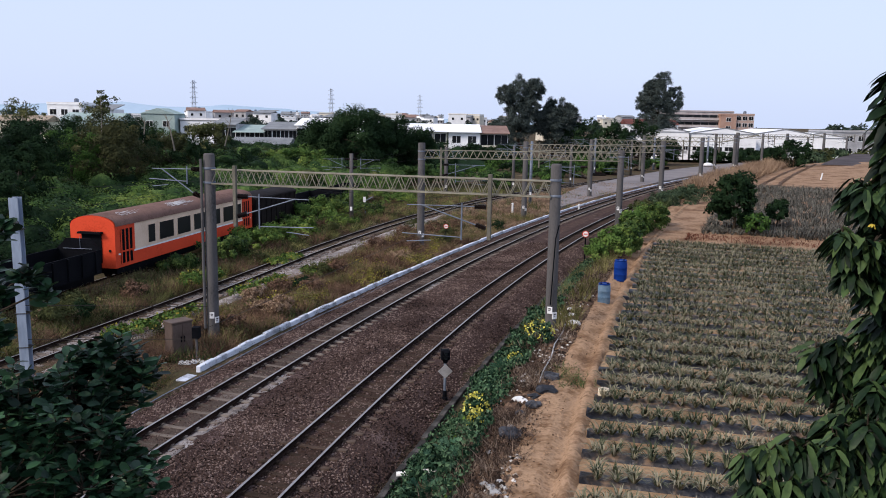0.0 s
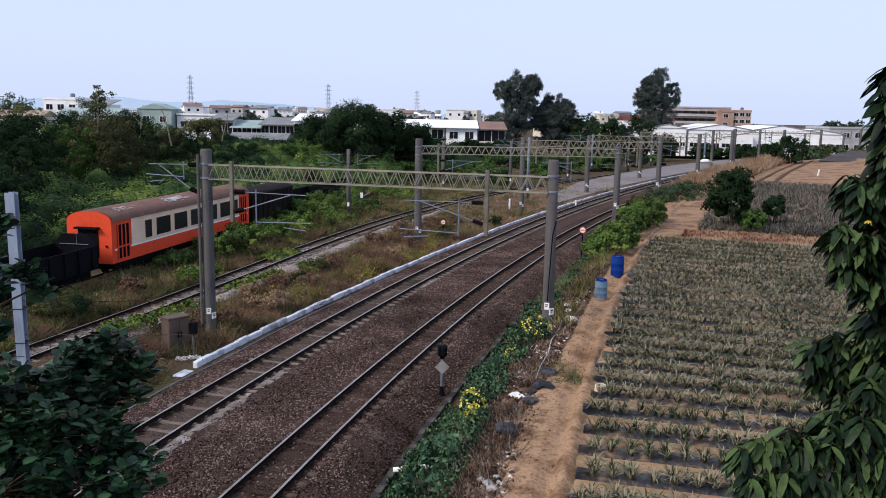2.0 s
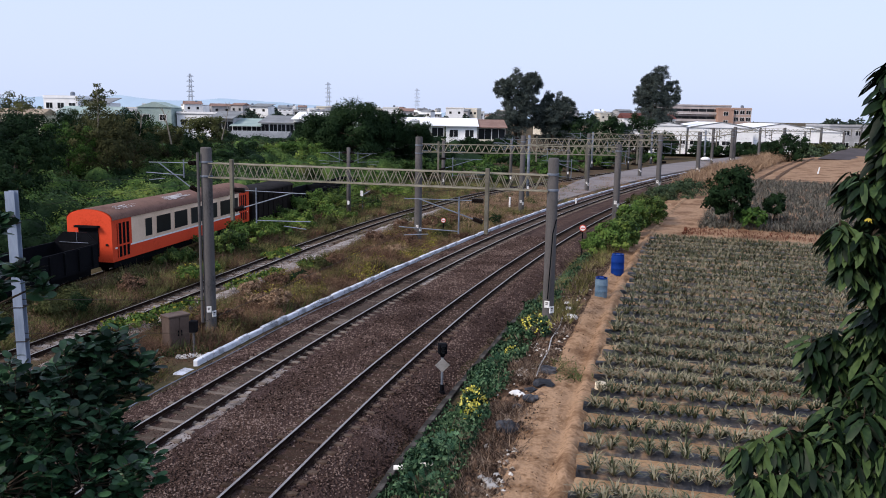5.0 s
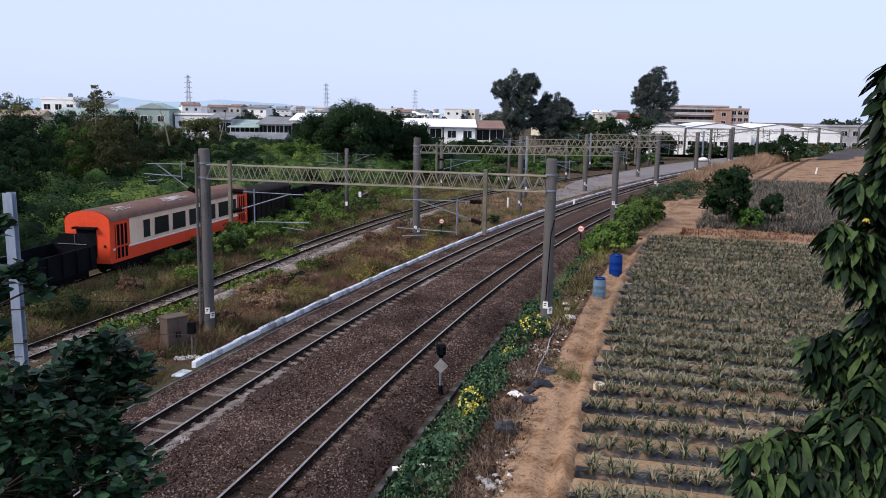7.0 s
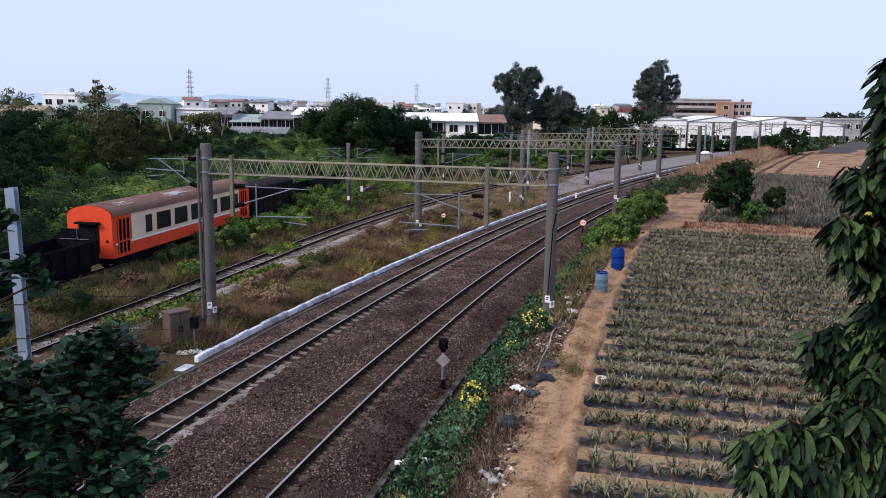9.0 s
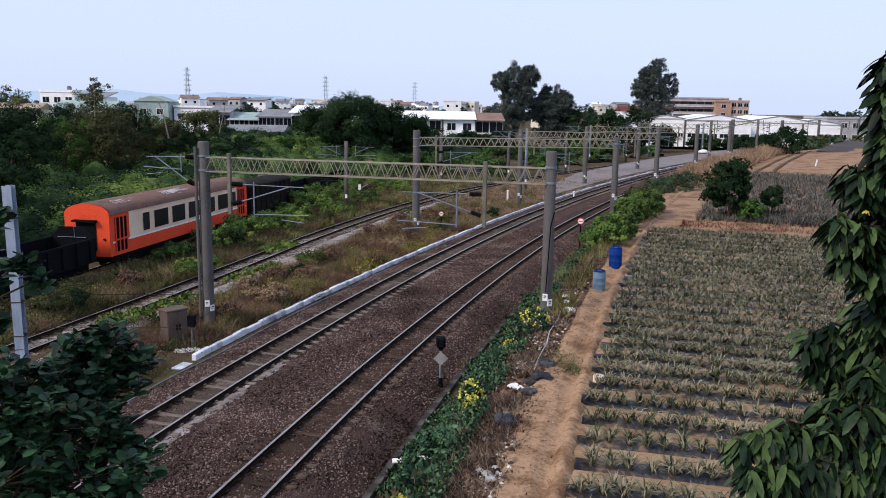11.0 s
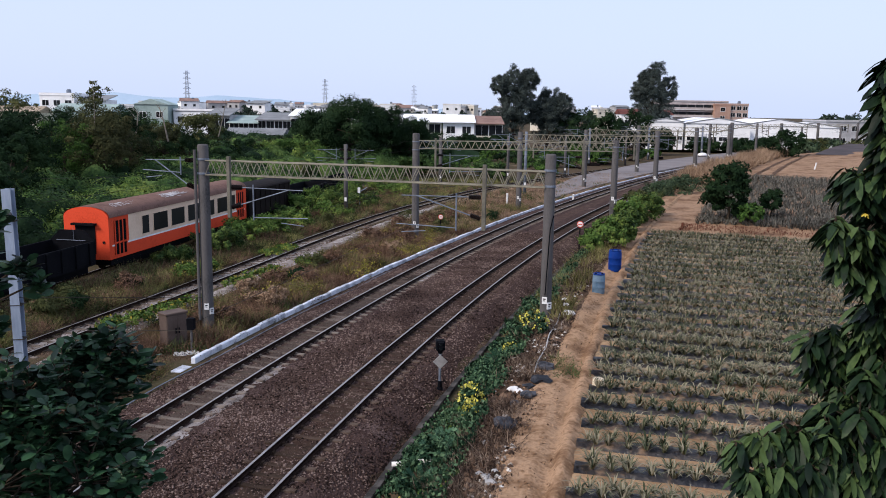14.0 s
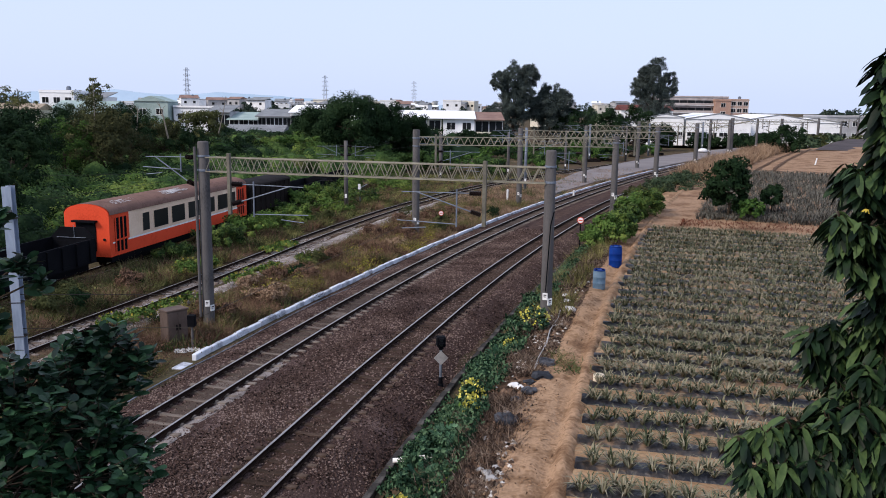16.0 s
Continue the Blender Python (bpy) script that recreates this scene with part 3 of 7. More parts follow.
# ---- overhead line: portals, poles, arms ----
def concrete_pole(x, y, z0, z1, r0, r1, parent=None, label="round tapered grey concrete catenary pole with marker plates"):
    """A tapered concrete pole with steel bands and number plates."""
    po = thing("catenary_pole", pose(x, y, z0), label, "pole", "catenary poles") if parent is None else parent
    m = Matrix.Translation((x, y, z0)) if parent else None
    h = z1 - z0
    bm = lathe(bmesh.new(), [(r0, -0.6), (r0, 0), (r0 * 0.5 + r1 * 0.5, h * 0.5), (r1, h - 0.05), (r1 - 0.03, h)], 18, m)
    part("shaft", bm, M["concrete"], po, smooth=True)
    for k in ((h - 0.62, h - 1.18) if h > 5.5 else (h - 0.5,)):
        part("band", lathe(bmesh.new(), [(r1 + 0.02, k), (r1 + 0.025, k + 0.01), (r1 + 0.025, k + 0.07), (r1 + 0.02, k + 0.08)], 18, m), M["galvanised"], po, "galvanised steel band")
    # number plate with plain bars
    for s, a in ((0.0, -12), (0.2, 38)):
        pm = (m or Matrix()) @ Matrix.Rotation(radians(a - math.degrees(math.atan2(x, y))), 4, "Z")
        pl = part("plate", boxed(-0.09, -r0 - 0.022, 1.02 - s, 0.09, -r0 + 0.03, 1.27 - s, m=pm), M["white_paint"], po, "white number plate")
        part("mark", boxed(-0.05, -r0 - 0.027, 1.12 - s, 0.03, -r0 - 0.023, 1.15 - s, m=pm), M["black_steel"], pl)
        part("mark", boxed(-0.05, -r0 - 0.027, 1.18 - s, 0.05, -r0 - 0.023, 1.22 - s, m=pm), M["black_steel"], pl)
    return po


def insulator(a, b, parent):
    """A dark ribbed insulator between two points."""
    a, b = Vector(a), Vector(b)
    bm = bmesh.new()
    ln = (b - a).length
    prof = [(0.035, 0)]
    for i in range(7):
        prof += [(0.06, ln * (i + 0.2) / 7), (0.105, ln * (i + 0.35) / 7), (0.085, ln * (i + 0.8) / 7)]
    lathe(bm, prof + [(0.035, ln)], 8, Matrix.Translation(a) @ (b - a).to_track_quat("Z", "Y").to_matrix().to_4x4())
    part("insulator", bm, M["insulator"], parent, "dark brown ribbed insulator")


def cantilever(parent, base, d, z_top, z_low, reach, frame_drop=1.15, mat="galvanised"):
    """Bracket arm from base in the horizontal direction d."""
    b, d = Vector((base[0], base[1], 0)), Vector(d).normalized()
    def at(s, z):
        return b + d * s + Vector((0, 0, z))
    insulator(at(0.12, z_top), at(0.55, z_top), parent)
    insulator(at(0.12, z_low), at(0.5, z_low + 0.12), parent)
    part("top_arm", tubed(at(0.5, z_top), at(reach, z_top - 0.03), 0.018, n=6), M[mat], parent)
    part("stay", tubed(at(0.45, z_low + 0.1), at(reach * 0.82, z_top - 0.02), 0.024, n=6), M[mat], parent)
    part("dropper", tubed(at(reach * 0.33, z_top + 0.12), at(reach * 0.33, z_top - frame_drop - 0.1), 0.03, n=6), M[mat], parent)
    part("register_arm", tubed(at(reach * 0.33, z_top - frame_drop), at(reach * 1.06, z_top - frame_drop + 0.06), 0.02, n=6), M[mat], parent)
    part("steady_arm", tubed(at(reach * 0.7, z_top - frame_drop - 0.16), at(reach * 1.0, z_top - frame_drop - 0.24), 0.018, n=6), M[mat], parent)


M["post_steel"] = material("post_steel", [(0.09, 0.085, 0.07), (0.17, 0.16, 0.13)], 1.5, 0.7, fine=14, bump=0.1)
BRACE = {}


def portal(pl, pr, zl, zr, base_l, base_r, z_beam, rl, rr, label, bays, drops=((0.085, 1), (0.84, -1)), left_arm=True):
    po = thing("catenary_portal", pose(0, 0, 0), label, "catenary portal", "catenary portals")
    concrete_pole(*pl, base_l, zl, rl, rl * 0.92, po)
    concrete_pole(*pr, base_r, zr, rr, rr * 0.92, po)
    a, b = Vector((*pl, z_beam)), Vector((*pr, z_beam))
    d = (b - a).normalized()
    nrm = Vector((-d.y, d.x, 0))
    h, w = 0.56, 0.2
    a2, b2 = a + d * 0.2 - nrm * 0.0, b - d * 0.15
    ln = (b2 - a2).length
    beam = new("beam")
    beam.parent = po
    for sy in (-1, 1):
        for sz in (0, h):
            o = nrm * (sy * w) + Vector((0, 0, sz))
            part("chord", tubed(a2 + o, b2 + o, 0.027, n=5), M["truss"], beam)
    step = ln / bays
    key = (round(step, 2),)
    if key not in BRACE:
        me = bpy.data.meshes.new("brace")
        bm = tubed((0, 0, 0), (step / 2, 0, h), 0.018, n=4)
        bm.to_mesh(me)
        bm.free()
        me.materials.append(M["truss"])
        BRACE[key] = me
    ang = math.atan2(d.y, d.x)
    for sy in (-1, 1):
        for i in range(bays):
            for mir in (0, 1):
                p = a2 + d * (step * (i + mir)) + nrm * (sy * w)
                br = new("brace", BRACE[key])
                br.matrix_basis = Matrix.Translation(p) @ Matrix.Rotation(ang + (math.pi if mir else 0), 4, "Z")
                br.parent = beam
    for i in range(0, bays + 1, 2):
        p = a2 + d * (step * i)
        for sz in (0, h):
            part("tie", tubed(p - nrm * w + Vector((0, 0, sz)), p + nrm * w + Vector((0, 0, sz)), 0.02, n=4), M["truss"], beam)
    for f, s in drops:
        p = a2 + d * (ln * f) + nrm * -0.42
        part("drop_post", boxed(-0.07, -0.07, z_beam - 1.62, 0.07, 0.07, z_beam + h + 0.2, m=Matrix.Translation((p.x, p.y, 0)) @ Matrix.Rotation(ang, 4, "Z")), M["post_steel"], po, "weathered steel drop post", bevel=0.012)
        cantilever(po, (p.x, p.y), d * s, z_beam - 0.42, z_beam - 1.2, 3.1)
    if left_arm:
        cantilever(po, (pl[0] - d.x * rl, pl[1] - d.y * rl), -d, z_beam + h - 0.02, z_beam - 0.55, 2.35, 0.5)
    return po


por = portal((-9.33, 32.6), (3.97, 29.14), 7.26, 7.26, -0.4, 0.85, 6.08, 0.235, 0.21, "concrete-poled overhead line portal with a lattice steel beam", 27)
part("conduit", tubed((-9.6, 32.39, 0.2), (-9.6, 32.39, 7.05), 0.06, n=8), M["concrete"], por, "grey conduit strapped to the pole")
part("cable", tubed((3.9, 28.87, 2.2), (4.0, 28.87, 4.6), 0.022, n=6), M["black_steel"], por)
part("cable", tubed((4.0, 28.87, 4.6), (4.12, 28.93, 5.1), 0.022, n=6), M["black_steel"], por)
portal((-1.62, 58.1), (12.5, 58.3), 7.14, 6.85, -0.35, 1.6, 6.08, 0.27, 0.24, "second overhead line portal with a lattice beam and arms", 26, left_arm=False)
portal((7.62, 77.5), (20.2, 76.4), 6.9, 7.2, -0.4, 1.75, 6.1, 0.26, 0.24, "concrete and lattice overhead line portal over the curve", 22)
portal((17.95, 101.0), (30.45, 97.7), 6.75, 7.25, -0.4, 1.75, 6.2, 0.27, 0.25, "distant overhead line portal over the curve", 18)
portal((31.0, 128.5), (43.4, 123.5), 7.0, 7.4, -0.4, 1.75, 6.3, 0.3, 0.28, "distant overhead line portal with concrete poles", 14)
portal(tuple(off(163, -9.2))[:2], tuple(off(163, 4.4))[:2], 7.0, 7.4, -0.4, 1.3, 6.3, 0.3, 0.3, "distant overhead line portal beside white halls", 12)
portal(tuple(off(192, -9.2))[:2], tuple(off(192, 4.4))[:2], 7.0, 7.4, -0.4, 1.3, 6.3, 0.3, 0.3, "remote overhead line portal beside white halls", 12)
portal(tuple(off(222, -9.2))[:2], tuple(off(222, 4.4))[:2], 7.0, 7.4, -0.4, 1.3, 6.3, 0.3, 0.3, "remote overhead line portal beside white halls", 12)
po = concrete_pole(46.4, 131.1, 1.4, 7.65, 0.3, 0.28, label="concrete pole with a tilted steel arm by the curve")
part("arm", tubed((-3.2, -0.2, 4.6), (3.4, 0.2, 5.9), 0.09, n=6), M["truss"], po)


def mast(x, y, z0, z1, pale, arms=((1, 0, 0),), r=0.13):
    """A single mast with bracket arms."""
    ma = thing("catenary_mast", pose(0, 0, 0), "slim galvanised steel mast with bracket arms" if pale else "slim weathered concrete mast with bracket arms", "mast", "catenary masts")
    part("shaft", tubed((x, y, z0 - 0.4), (x, y, z1), r, r * 0.85, 10), M["galvanised" if pale else "concrete"], ma, smooth=True)
    part("plate", boxed(x - 0.1, y - r - 0.03, z0 + 0.9, x + 0.1, y - r + 0.02, z0 + 1.25), M["white_paint"], ma, "white number plate")
    for dx, dy, s in arms:
        cantilever(ma, (x, y), (dx, dy, 0), z1 - 0.5, z1 - 1.35, 2.6, 0.8)


mast(-8.4, 74.2, -0.4, 5.64, False, ((1, -0.1, 0), (-1, 0.1, 0)), 0.2)
mast(0.2, 101.8, -0.4, 5.5, False, ((1, -0.3, 0), (-1, 0.3, 0)), 0.24)
mast(9.05, 107.7, -0.4, 5.65, False, ((-1, 0.4, 0),), 0.2)
mast(18.3, 119.2, -0.4, 5.65, False, ((-1, 0.4, 0),), 0.2)
mast(9.7, 92.0, -0.3, 6.6, True, ((-1, 0.3, 0),), 0.17)
mast(26.7, 146.5, -0.3, 6.1, True, ((-1, 0.4, 0),), 0.2)
mast(42.8, 168.5, -0.3, 6.2, True, ((-1, 0.5, 0),), 0.22)
mast(61.2, 192.0, -0.3, 6.2, True, ((-1, 0.5, 0),), 0.25)
mast(34.0, 150.0, -0.3, 6.0, False, ((-1, 0.5, 0),), 0.2)
mast(90.0, 205.0, -0.3, 6.2, False, ((-1, 0.5, 0),), 0.3)
mast(104.0, 214.0, -0.3, 6.2, False, ((-1, 0.5, 0),), 0.3)


def wires():
    for name, pos, hs in (("near", lambda y: off(y, 0), (4.75, 5.75)), ("second", lambda y: off(y, -4.3 * shrink(y)), (4.75, 5.75)), ("siding", lambda y: Vector((sx(y), y, 0)), (5.0, 5.9))):
        wi = thing("overhead_wire", pose(0, 0, 0), "thin dark overhead contact wire with its carrier over a track", "wire", "overhead wires")
        ys = [31.5, 58, 77, 100, 126, 160]
        for k, h in enumerate(hs):
            bm = bmesh.new()
            pts = []
            for a, b in zip(ys, ys[1:]):
                for i in range(6):
                    f = i / 6
                    y = a + (b - a) * f
                    p = pos(a).lerp(pos(b), f)
                    pts.append((p.x, p.y, h - (0.5 * 4 * f * (1 - f) if k else 0)))
            sweep(bm, pts, 0.008, 3)
            part("contact_wire" if k == 0 else "carrier_wire", bm, M["wire"], wi)


wires()


# ---- rolling stock on the far siding ----
STOCK_TURN = -9.85


def coach():
    co = thing("railway_coach", pose(-18.78, 43.42, 0, 0, 0, STOCK_TURN), "orange and cream passenger coach with a rusty brown roof", "railway coach")
    L, W, z0, zg = 18.2, 1.3, 0.55, 2.83
    # lower body orange, belt white, upper body cream, door bays orange
    def shell(name, x0, x1, za, zb, ya, yb, mat, label=""):
        return part(name, boxed(x0, ya, za, x1, yb, zb), M[mat], co, label)
    shell("lower_side", -W, W, z0, 1.24, 0.28, L - 0.28, "orange", "orange lower body side")
    shell("belt", -W - 0.006, W + 0.006, 1.24, 1.33, 0.28, L - 0.28, "white_paint", "white belt line")
    shell("upper_side", -W, W, 1.33, zg, 1.95, L - 1.8, "cream", "cream upper body side")
    shell("upper_side", -W, W, 1.33, zg, 0.28, 1.95, "orange", "orange door bay")
    shell("upper_side", -W, W, 1.33, zg, L - 1.8, L - 0.28, "orange", "orange door bay")
    # rounded ends with an arched top
    for ya, yb in ((0, 0.28), (L - 0.28, L)):
        bm = bmesh.new()
        prof = [(-W, z0), (W, z0), (W, zg)] + [(W * math.cos(a), zg + 0.55 * math.sin(a)) for a in np.linspace(0.12, math.pi - 0.12, 13)] + [(-W, zg)]
        f = [bm.verts.new((x, ya, z)) for x, z in prof]
        g = [bm.verts.new((x, yb, z)) for x, z in prof]
        bm.faces.new(f)
        bm.faces.new(g[::-1])
        for i in range(len(prof)):
            j = (i + 1) % len(prof)
            bm.faces.new((f[i], g[i], g[j], f[j]))
        en = part("end_wall", bm, M["orange"], co, "orange end wall")
        s = -1 if ya == 0 else 1
        ye = ya if s < 0 else yb
        y1, y2 = sorted((ye + s * 0.05, ye - s * 0.02))
        # a solid black box stands in for the shade inside the gangway
        part("gangway", boxed(-0.62, y1, z0 + 0.3, 0.52, y2, 2.42), M["black_steel"], en, "black panel for the shade in the gangway opening")
        y1, y2 = sorted((ye + s * 0.3, ye))
        part("canopy", boxed(-0.72, y1, 2.42, 0.62, y2, 2.52), M["black_steel"], en, "black gangway canopy")
        for sx_ in (-1.05, 1.0):
            part("lamp", tubed((sx_, ye - s * 0.02, 1.5), (sx_, ye + s * 0.05, 1.5), 0.07, n=10), M["window_dark"], en)
    # roof
    bm = bmesh.new()
    rows = []
    for y in np.linspace(0.02, L - 0.02, 13):
        rows.append([bm.verts.new(((W + 0.05) * math.cos(a), y, zg - 0.02 + 0.58 * math.sin(a) ** 0.8)) for a in np.linspace(0, math.pi, 15)])
    for a, b in zip(rows, rows[1:]):
        for i in range(14):
            bm.faces.new((a[i], b[i], b[i + 1], a[i + 1]))
    ro = part("roof", bm, M["coach_roof"], co, "rusty brown arched roof", smooth=True)
    rng = random.Random(8)
    for cy, n in ((1.9, 36), (8.1, 170)):   # peeled paint flakes lying on the roof
        bm = bmesh.new()
        for i in range(n):
            a = rng.gauss(1.02, 0.13)
            y = cy + rng.gauss(0, 0.6)
            w, l = rng.uniform(0.006, 0.032), rng.uniform(0.05, 0.3)
            pts = []
            for da, dy in ((-w, -l), (w, -l * 0.6), (w * 0.7, l), (-w, l * 0.8)):
                aa = a + da
                pts.append(bm.verts.new(((W + 0.062) * math.cos(aa), y + dy, zg - 0.006 + 0.59 * math.sin(aa) ** 0.8)))
            bm.faces.new(pts)
        part("peeled_patch", bm, M["peeled"], ro, "pale peeled paint")
    # windows on both sides
    wins = [(3.38, 4.14)] + [(4.65 + 2.15 * i, 6.33 + 2.15 * i) for i in range(5)] + [(15.5, 16.2)]
    for s in (1, -1):
        for a, b in wins:
            x1, x2 = sorted((s * (W - 0.02), s * (W + 0.012)))
            wi = part("window", boxed(x1, a, 1.5, x2, b, 2.52, ), M["window_dark"], co, "dark coach window", bevel=0.008)
            for ya, yb, za, zb in ((a - 0.035, a, 1.47, 2.55), (b, b + 0.035, 1.47, 2.55), (a, b, 2.52, 2.55), (a, b, 1.47, 1.5)):
                xx1, xx2 = sorted((s * W, s * (W + 0.024)))
                part("window_frame", boxed(xx1, ya, za, xx2, yb, zb), M["cream"], wi)
        for ya in (0.5, 16.5):
            x1, x2 = sorted((s * (W - 0.02), s * (W + 0.014)))
            # solid black box in place of the shaded inside of the doorway
            dr = part("door", boxed(x1, ya, z0 + 0.2, x2, ya + 1.25, 2.6), M["black_steel"], co, "black panel for the shade in a doorway, with vertical rails")
            for k in range(4):
                xx1, xx2 = sorted((s * W, s * (W + 0.04)))
                part("rail", boxed(xx1, ya + 0.02 + k * 0.38, z0 + 0.2, xx2, ya + 0.11 + k * 0.38, 2.6), M["orange"], dr)
            xx1, xx2 = sorted((s * W, s * (W + 0.045)))
            part("rail", boxed(xx1, ya, 1.35, xx2, ya + 1.25, 1.44), M["orange"], dr)
    # running gear
    part("underframe", boxed(-1.1, 0.4, 0.18, 1.1, L - 0.4, 0.55), M["black_steel"], co)
    for y in (3.2, L - 3.2):
        bg = part("bogie", boxed(-0.95, y - 1.5, -0.1, 0.95, y + 1.5, 0.2), M["black_steel"], co, "black bogie", bevel=0.03)
        for yy in (y - 1.0, y + 1.0):
            for s in (-0.6, 0.5):
                part("wheel", tubed((s, yy, 0.03), (s + 0.1, yy, 0.03), 0.43, n=20), M["rust"], bg)


def open_wagon(y, length, height, label, mat, ends=0.0):
    wa = thing("open_wagon", pose(dx_(y) - 0.0, y, 0, 0, 0, STOCK_TURN), label, "wagon", "old wagons")
    W = 1.25
    part("floor", boxed(-W, 0, 0.5, W, length, 0.68), M[mat], wa)
    for s in (-1, 1):
        x1, x2 = sorted((s * W, s * (W - 0.08)))
        sd = part("side", boxed(x1, 0, 0.68, x2, length, height), M[mat], wa, bevel=0.01)
        k = 0.4
        while k < length:
            x3, x4 = sorted((s * W, s * (W + 0.09)))
            part("rib", boxed(x3, k - 0.06, 0.6, x4, k + 0.06, height - 0.05), M[mat], sd)
            k += 1.15
    for ya, h in ((0, height), (length - 0.08, height + ends)):
        bm = bmesh.new()
        prof = [(-W, 0.68), (W, 0.68), (W, height), (W * 0.55, h), (-W * 0.55, h), (-W, height)]
        f = [bm.verts.new((x, ya, z)) for x, z in prof]
        g = [bm.verts.new((x, ya + 0.08, z)) for x, z in prof]
        bm.faces.new(f)
        bm.faces.new(g[::-1])
        for i in range(6):
            bm.faces.new((f[i], g[i], g[(i + 1) % 6], f[(i + 1) % 6]))
        part("end", bm, M[mat], wa)
    part("sill", boxed(-0.9, 0.2, 0.1, 0.9, length - 0.2, 0.5), M["black_steel"], wa)
    for yy in (1.4, 3.0, length - 3.0, length - 1.4):
        for s in (-0.6, 0.5):
            part("wheel", tubed((s, yy, 0.0), (s + 0.1, yy, 0.0), 0.4, n=18), M["rust"], wa)
    part("grab_rail", tubed((-0.95, length + 0.05, 1.2), (0.95, length + 0.05, 1.2), 0.03, n=6), M["white_paint"], wa)
    if ends:
        part("end_rail", tubed((-0.85, length - 0.14, height + 0.02), (0.8, length - 0.14, height + 0.02), 0.013, n=6), M["galvanised"], wa, "white grab rail")
        part("end_pole", tubed((0.15, length - 0.14, height + 0.02), (0.13, length - 0.14, height + ends + 0.12), 0.011, n=6), M["galvanised"], wa, "thin white pole")
    part("coupler", boxed(-0.12, length, 0.35, 0.12, length + 0.5, 0.6), M["rust"], wa, bevel=0.02)


def box_wagon():
    y = 62.2
    wa = thing("box_wagon", pose(dx_(y) + 0.1, y, 0, 0, 0, STOCK_TURN - 1), "dark brown covered goods wagon behind the coach", "wagon", "old wagons")
    W, L = 1.3, 8.5
    part("body", boxed(-W, 0, 0.5, W, L, 2.55), M["dark_brown_steel"], wa, bevel=0.02)
    bm = bmesh.new()
    rows = [[bm.verts.new(((W + 0.06) * math.cos(a), yy, 2.53 + 0.34 * math.sin(a))) for a in np.linspace(0, math.pi, 11)] for yy in (-0.05, L / 2, L + 0.05)]
    for a, b in zip(rows, rows[1:]):
        for i in range(10):
            bm.faces.new((a[i], b[i], b[i + 1], a[i + 1]))
    for r in (rows[0], rows[-1]):
        bm.faces.new(r)
    part("roof", bm, M["dark_brown_steel"], wa, "dark sooty roof", smooth=False)
    for s in (-1, 1):
        for k in range(9):
            x1, x2 = sorted((s * W, s * (W + 0.05)))
            part("rib", boxed(x1, 0.1 + k, 0.5, x2, 0.2 + k, 2.5), M["dark_brown_steel"], wa)
    part("sill", boxed(-0.9, 0.2, 0.0, 0.9, L - 0.2, 0.5), M["black_steel"], wa)
    for yy in (1.4, L - 1.4):
        for s in (-0.6, 0.5):
            part("wheel", tubed((s, yy, 0.0), (s + 0.1, yy, 0.0), 0.4, n=18), M["rust"], wa)


coach()
open_wagon(29.0, 13.6, 1.75, "black open goods wagon coupled before the coach", "black_steel", 0.55)
open_wagon(15.0, 13.3, 1.75, "black open goods wagon in the shade of trees", "black_steel", 0.0)
box_wagon()
open_wagon(71.6, 10.5, 1.55, "black low-sided goods wagon amid creepers", "black_steel", 0.0)
open_wagon(82.8, 10.5, 1.55, "black low-sided goods wagon amid creepers", "black_steel", 0.0)


# ---- plants ----
def unit(v):
    return v / np.maximum(np.linalg.norm(v, axis=-1, keepdims=True), 1e-6)


def leaf_quads(c, size, rng, up=0.35, droop=0.0, aspect=0.5, out=None, loose=0.55):
    """Diamond leaves at the points c, as an array (n, 4, 3); out: the way that they face."""
    n = len(c)
    if out is not None:
        f = unit(out * 1.9 + rng.normal(size=(n, 3)) * loose)
        d = unit(np.cross(f, rng.normal(size=(n, 3))))
        s = np.cross(f, d)
        L = (size * rng.uniform(0.6, 1.35, n))[:, None]
        return np.stack([c, c + d * L * 0.5 + s * L * aspect * 0.55, c + d * L, c + d * L * 0.5 - s * L * aspect * 0.55], axis=1)
    d = unit(rng.normal(size=(n, 3)) + np.array([0, 0, up - droop]))
    s = unit(np.cross(d, unit(rng.normal(size=(n, 3)) + np.array([0, 0, 0.4]))))
    L = (size * rng.uniform(0.6, 1.35, n))[:, None]
    return np.stack([c, c + d * L * 0.5 + s * L * aspect * 0.5, c + d * L, c + d * L * 0.5 - s * L * aspect * 0.5], axis=1)


def clump_points(rng, center, radii, clumps, per, spread=0.3, low=-0.5):
    """Points on many small clumps that fill an uneven crown."""
    center, radii = np.array(center), np.array(radii)
    d = unit(rng.normal(size=(clumps, 3)))
    d[:, 2] = np.where(d[:, 2] < low, -d[:, 2], d[:, 2])
    r = rng.uniform(0.35, 1.0, clumps) ** 0.6
    wob = np.array([1 + 0.28 * noise.noise((v[0] * 1.7 + center[0], v[1] * 1.7, v[2] * 1.7 + center[1])) for v in d])
    cc = center + d * radii * (r * wob)[:, None]
    cr = spread * radii.mean() * rng.uniform(0.55, 1.3, clumps)
    k = np.repeat(np.arange(clumps), per)
    e = unit(rng.normal(size=(len(k), 3)) + np.array([0, 0, 0.35]))
    return np.concatenate([cc[k] + e * (cr[k] * rng.uniform(0.55, 1.0, len(k)))[:, None] * np.array([1, 1, 0.75]), unit(e * 0.75 + d[k] * 0.5)], axis=1)


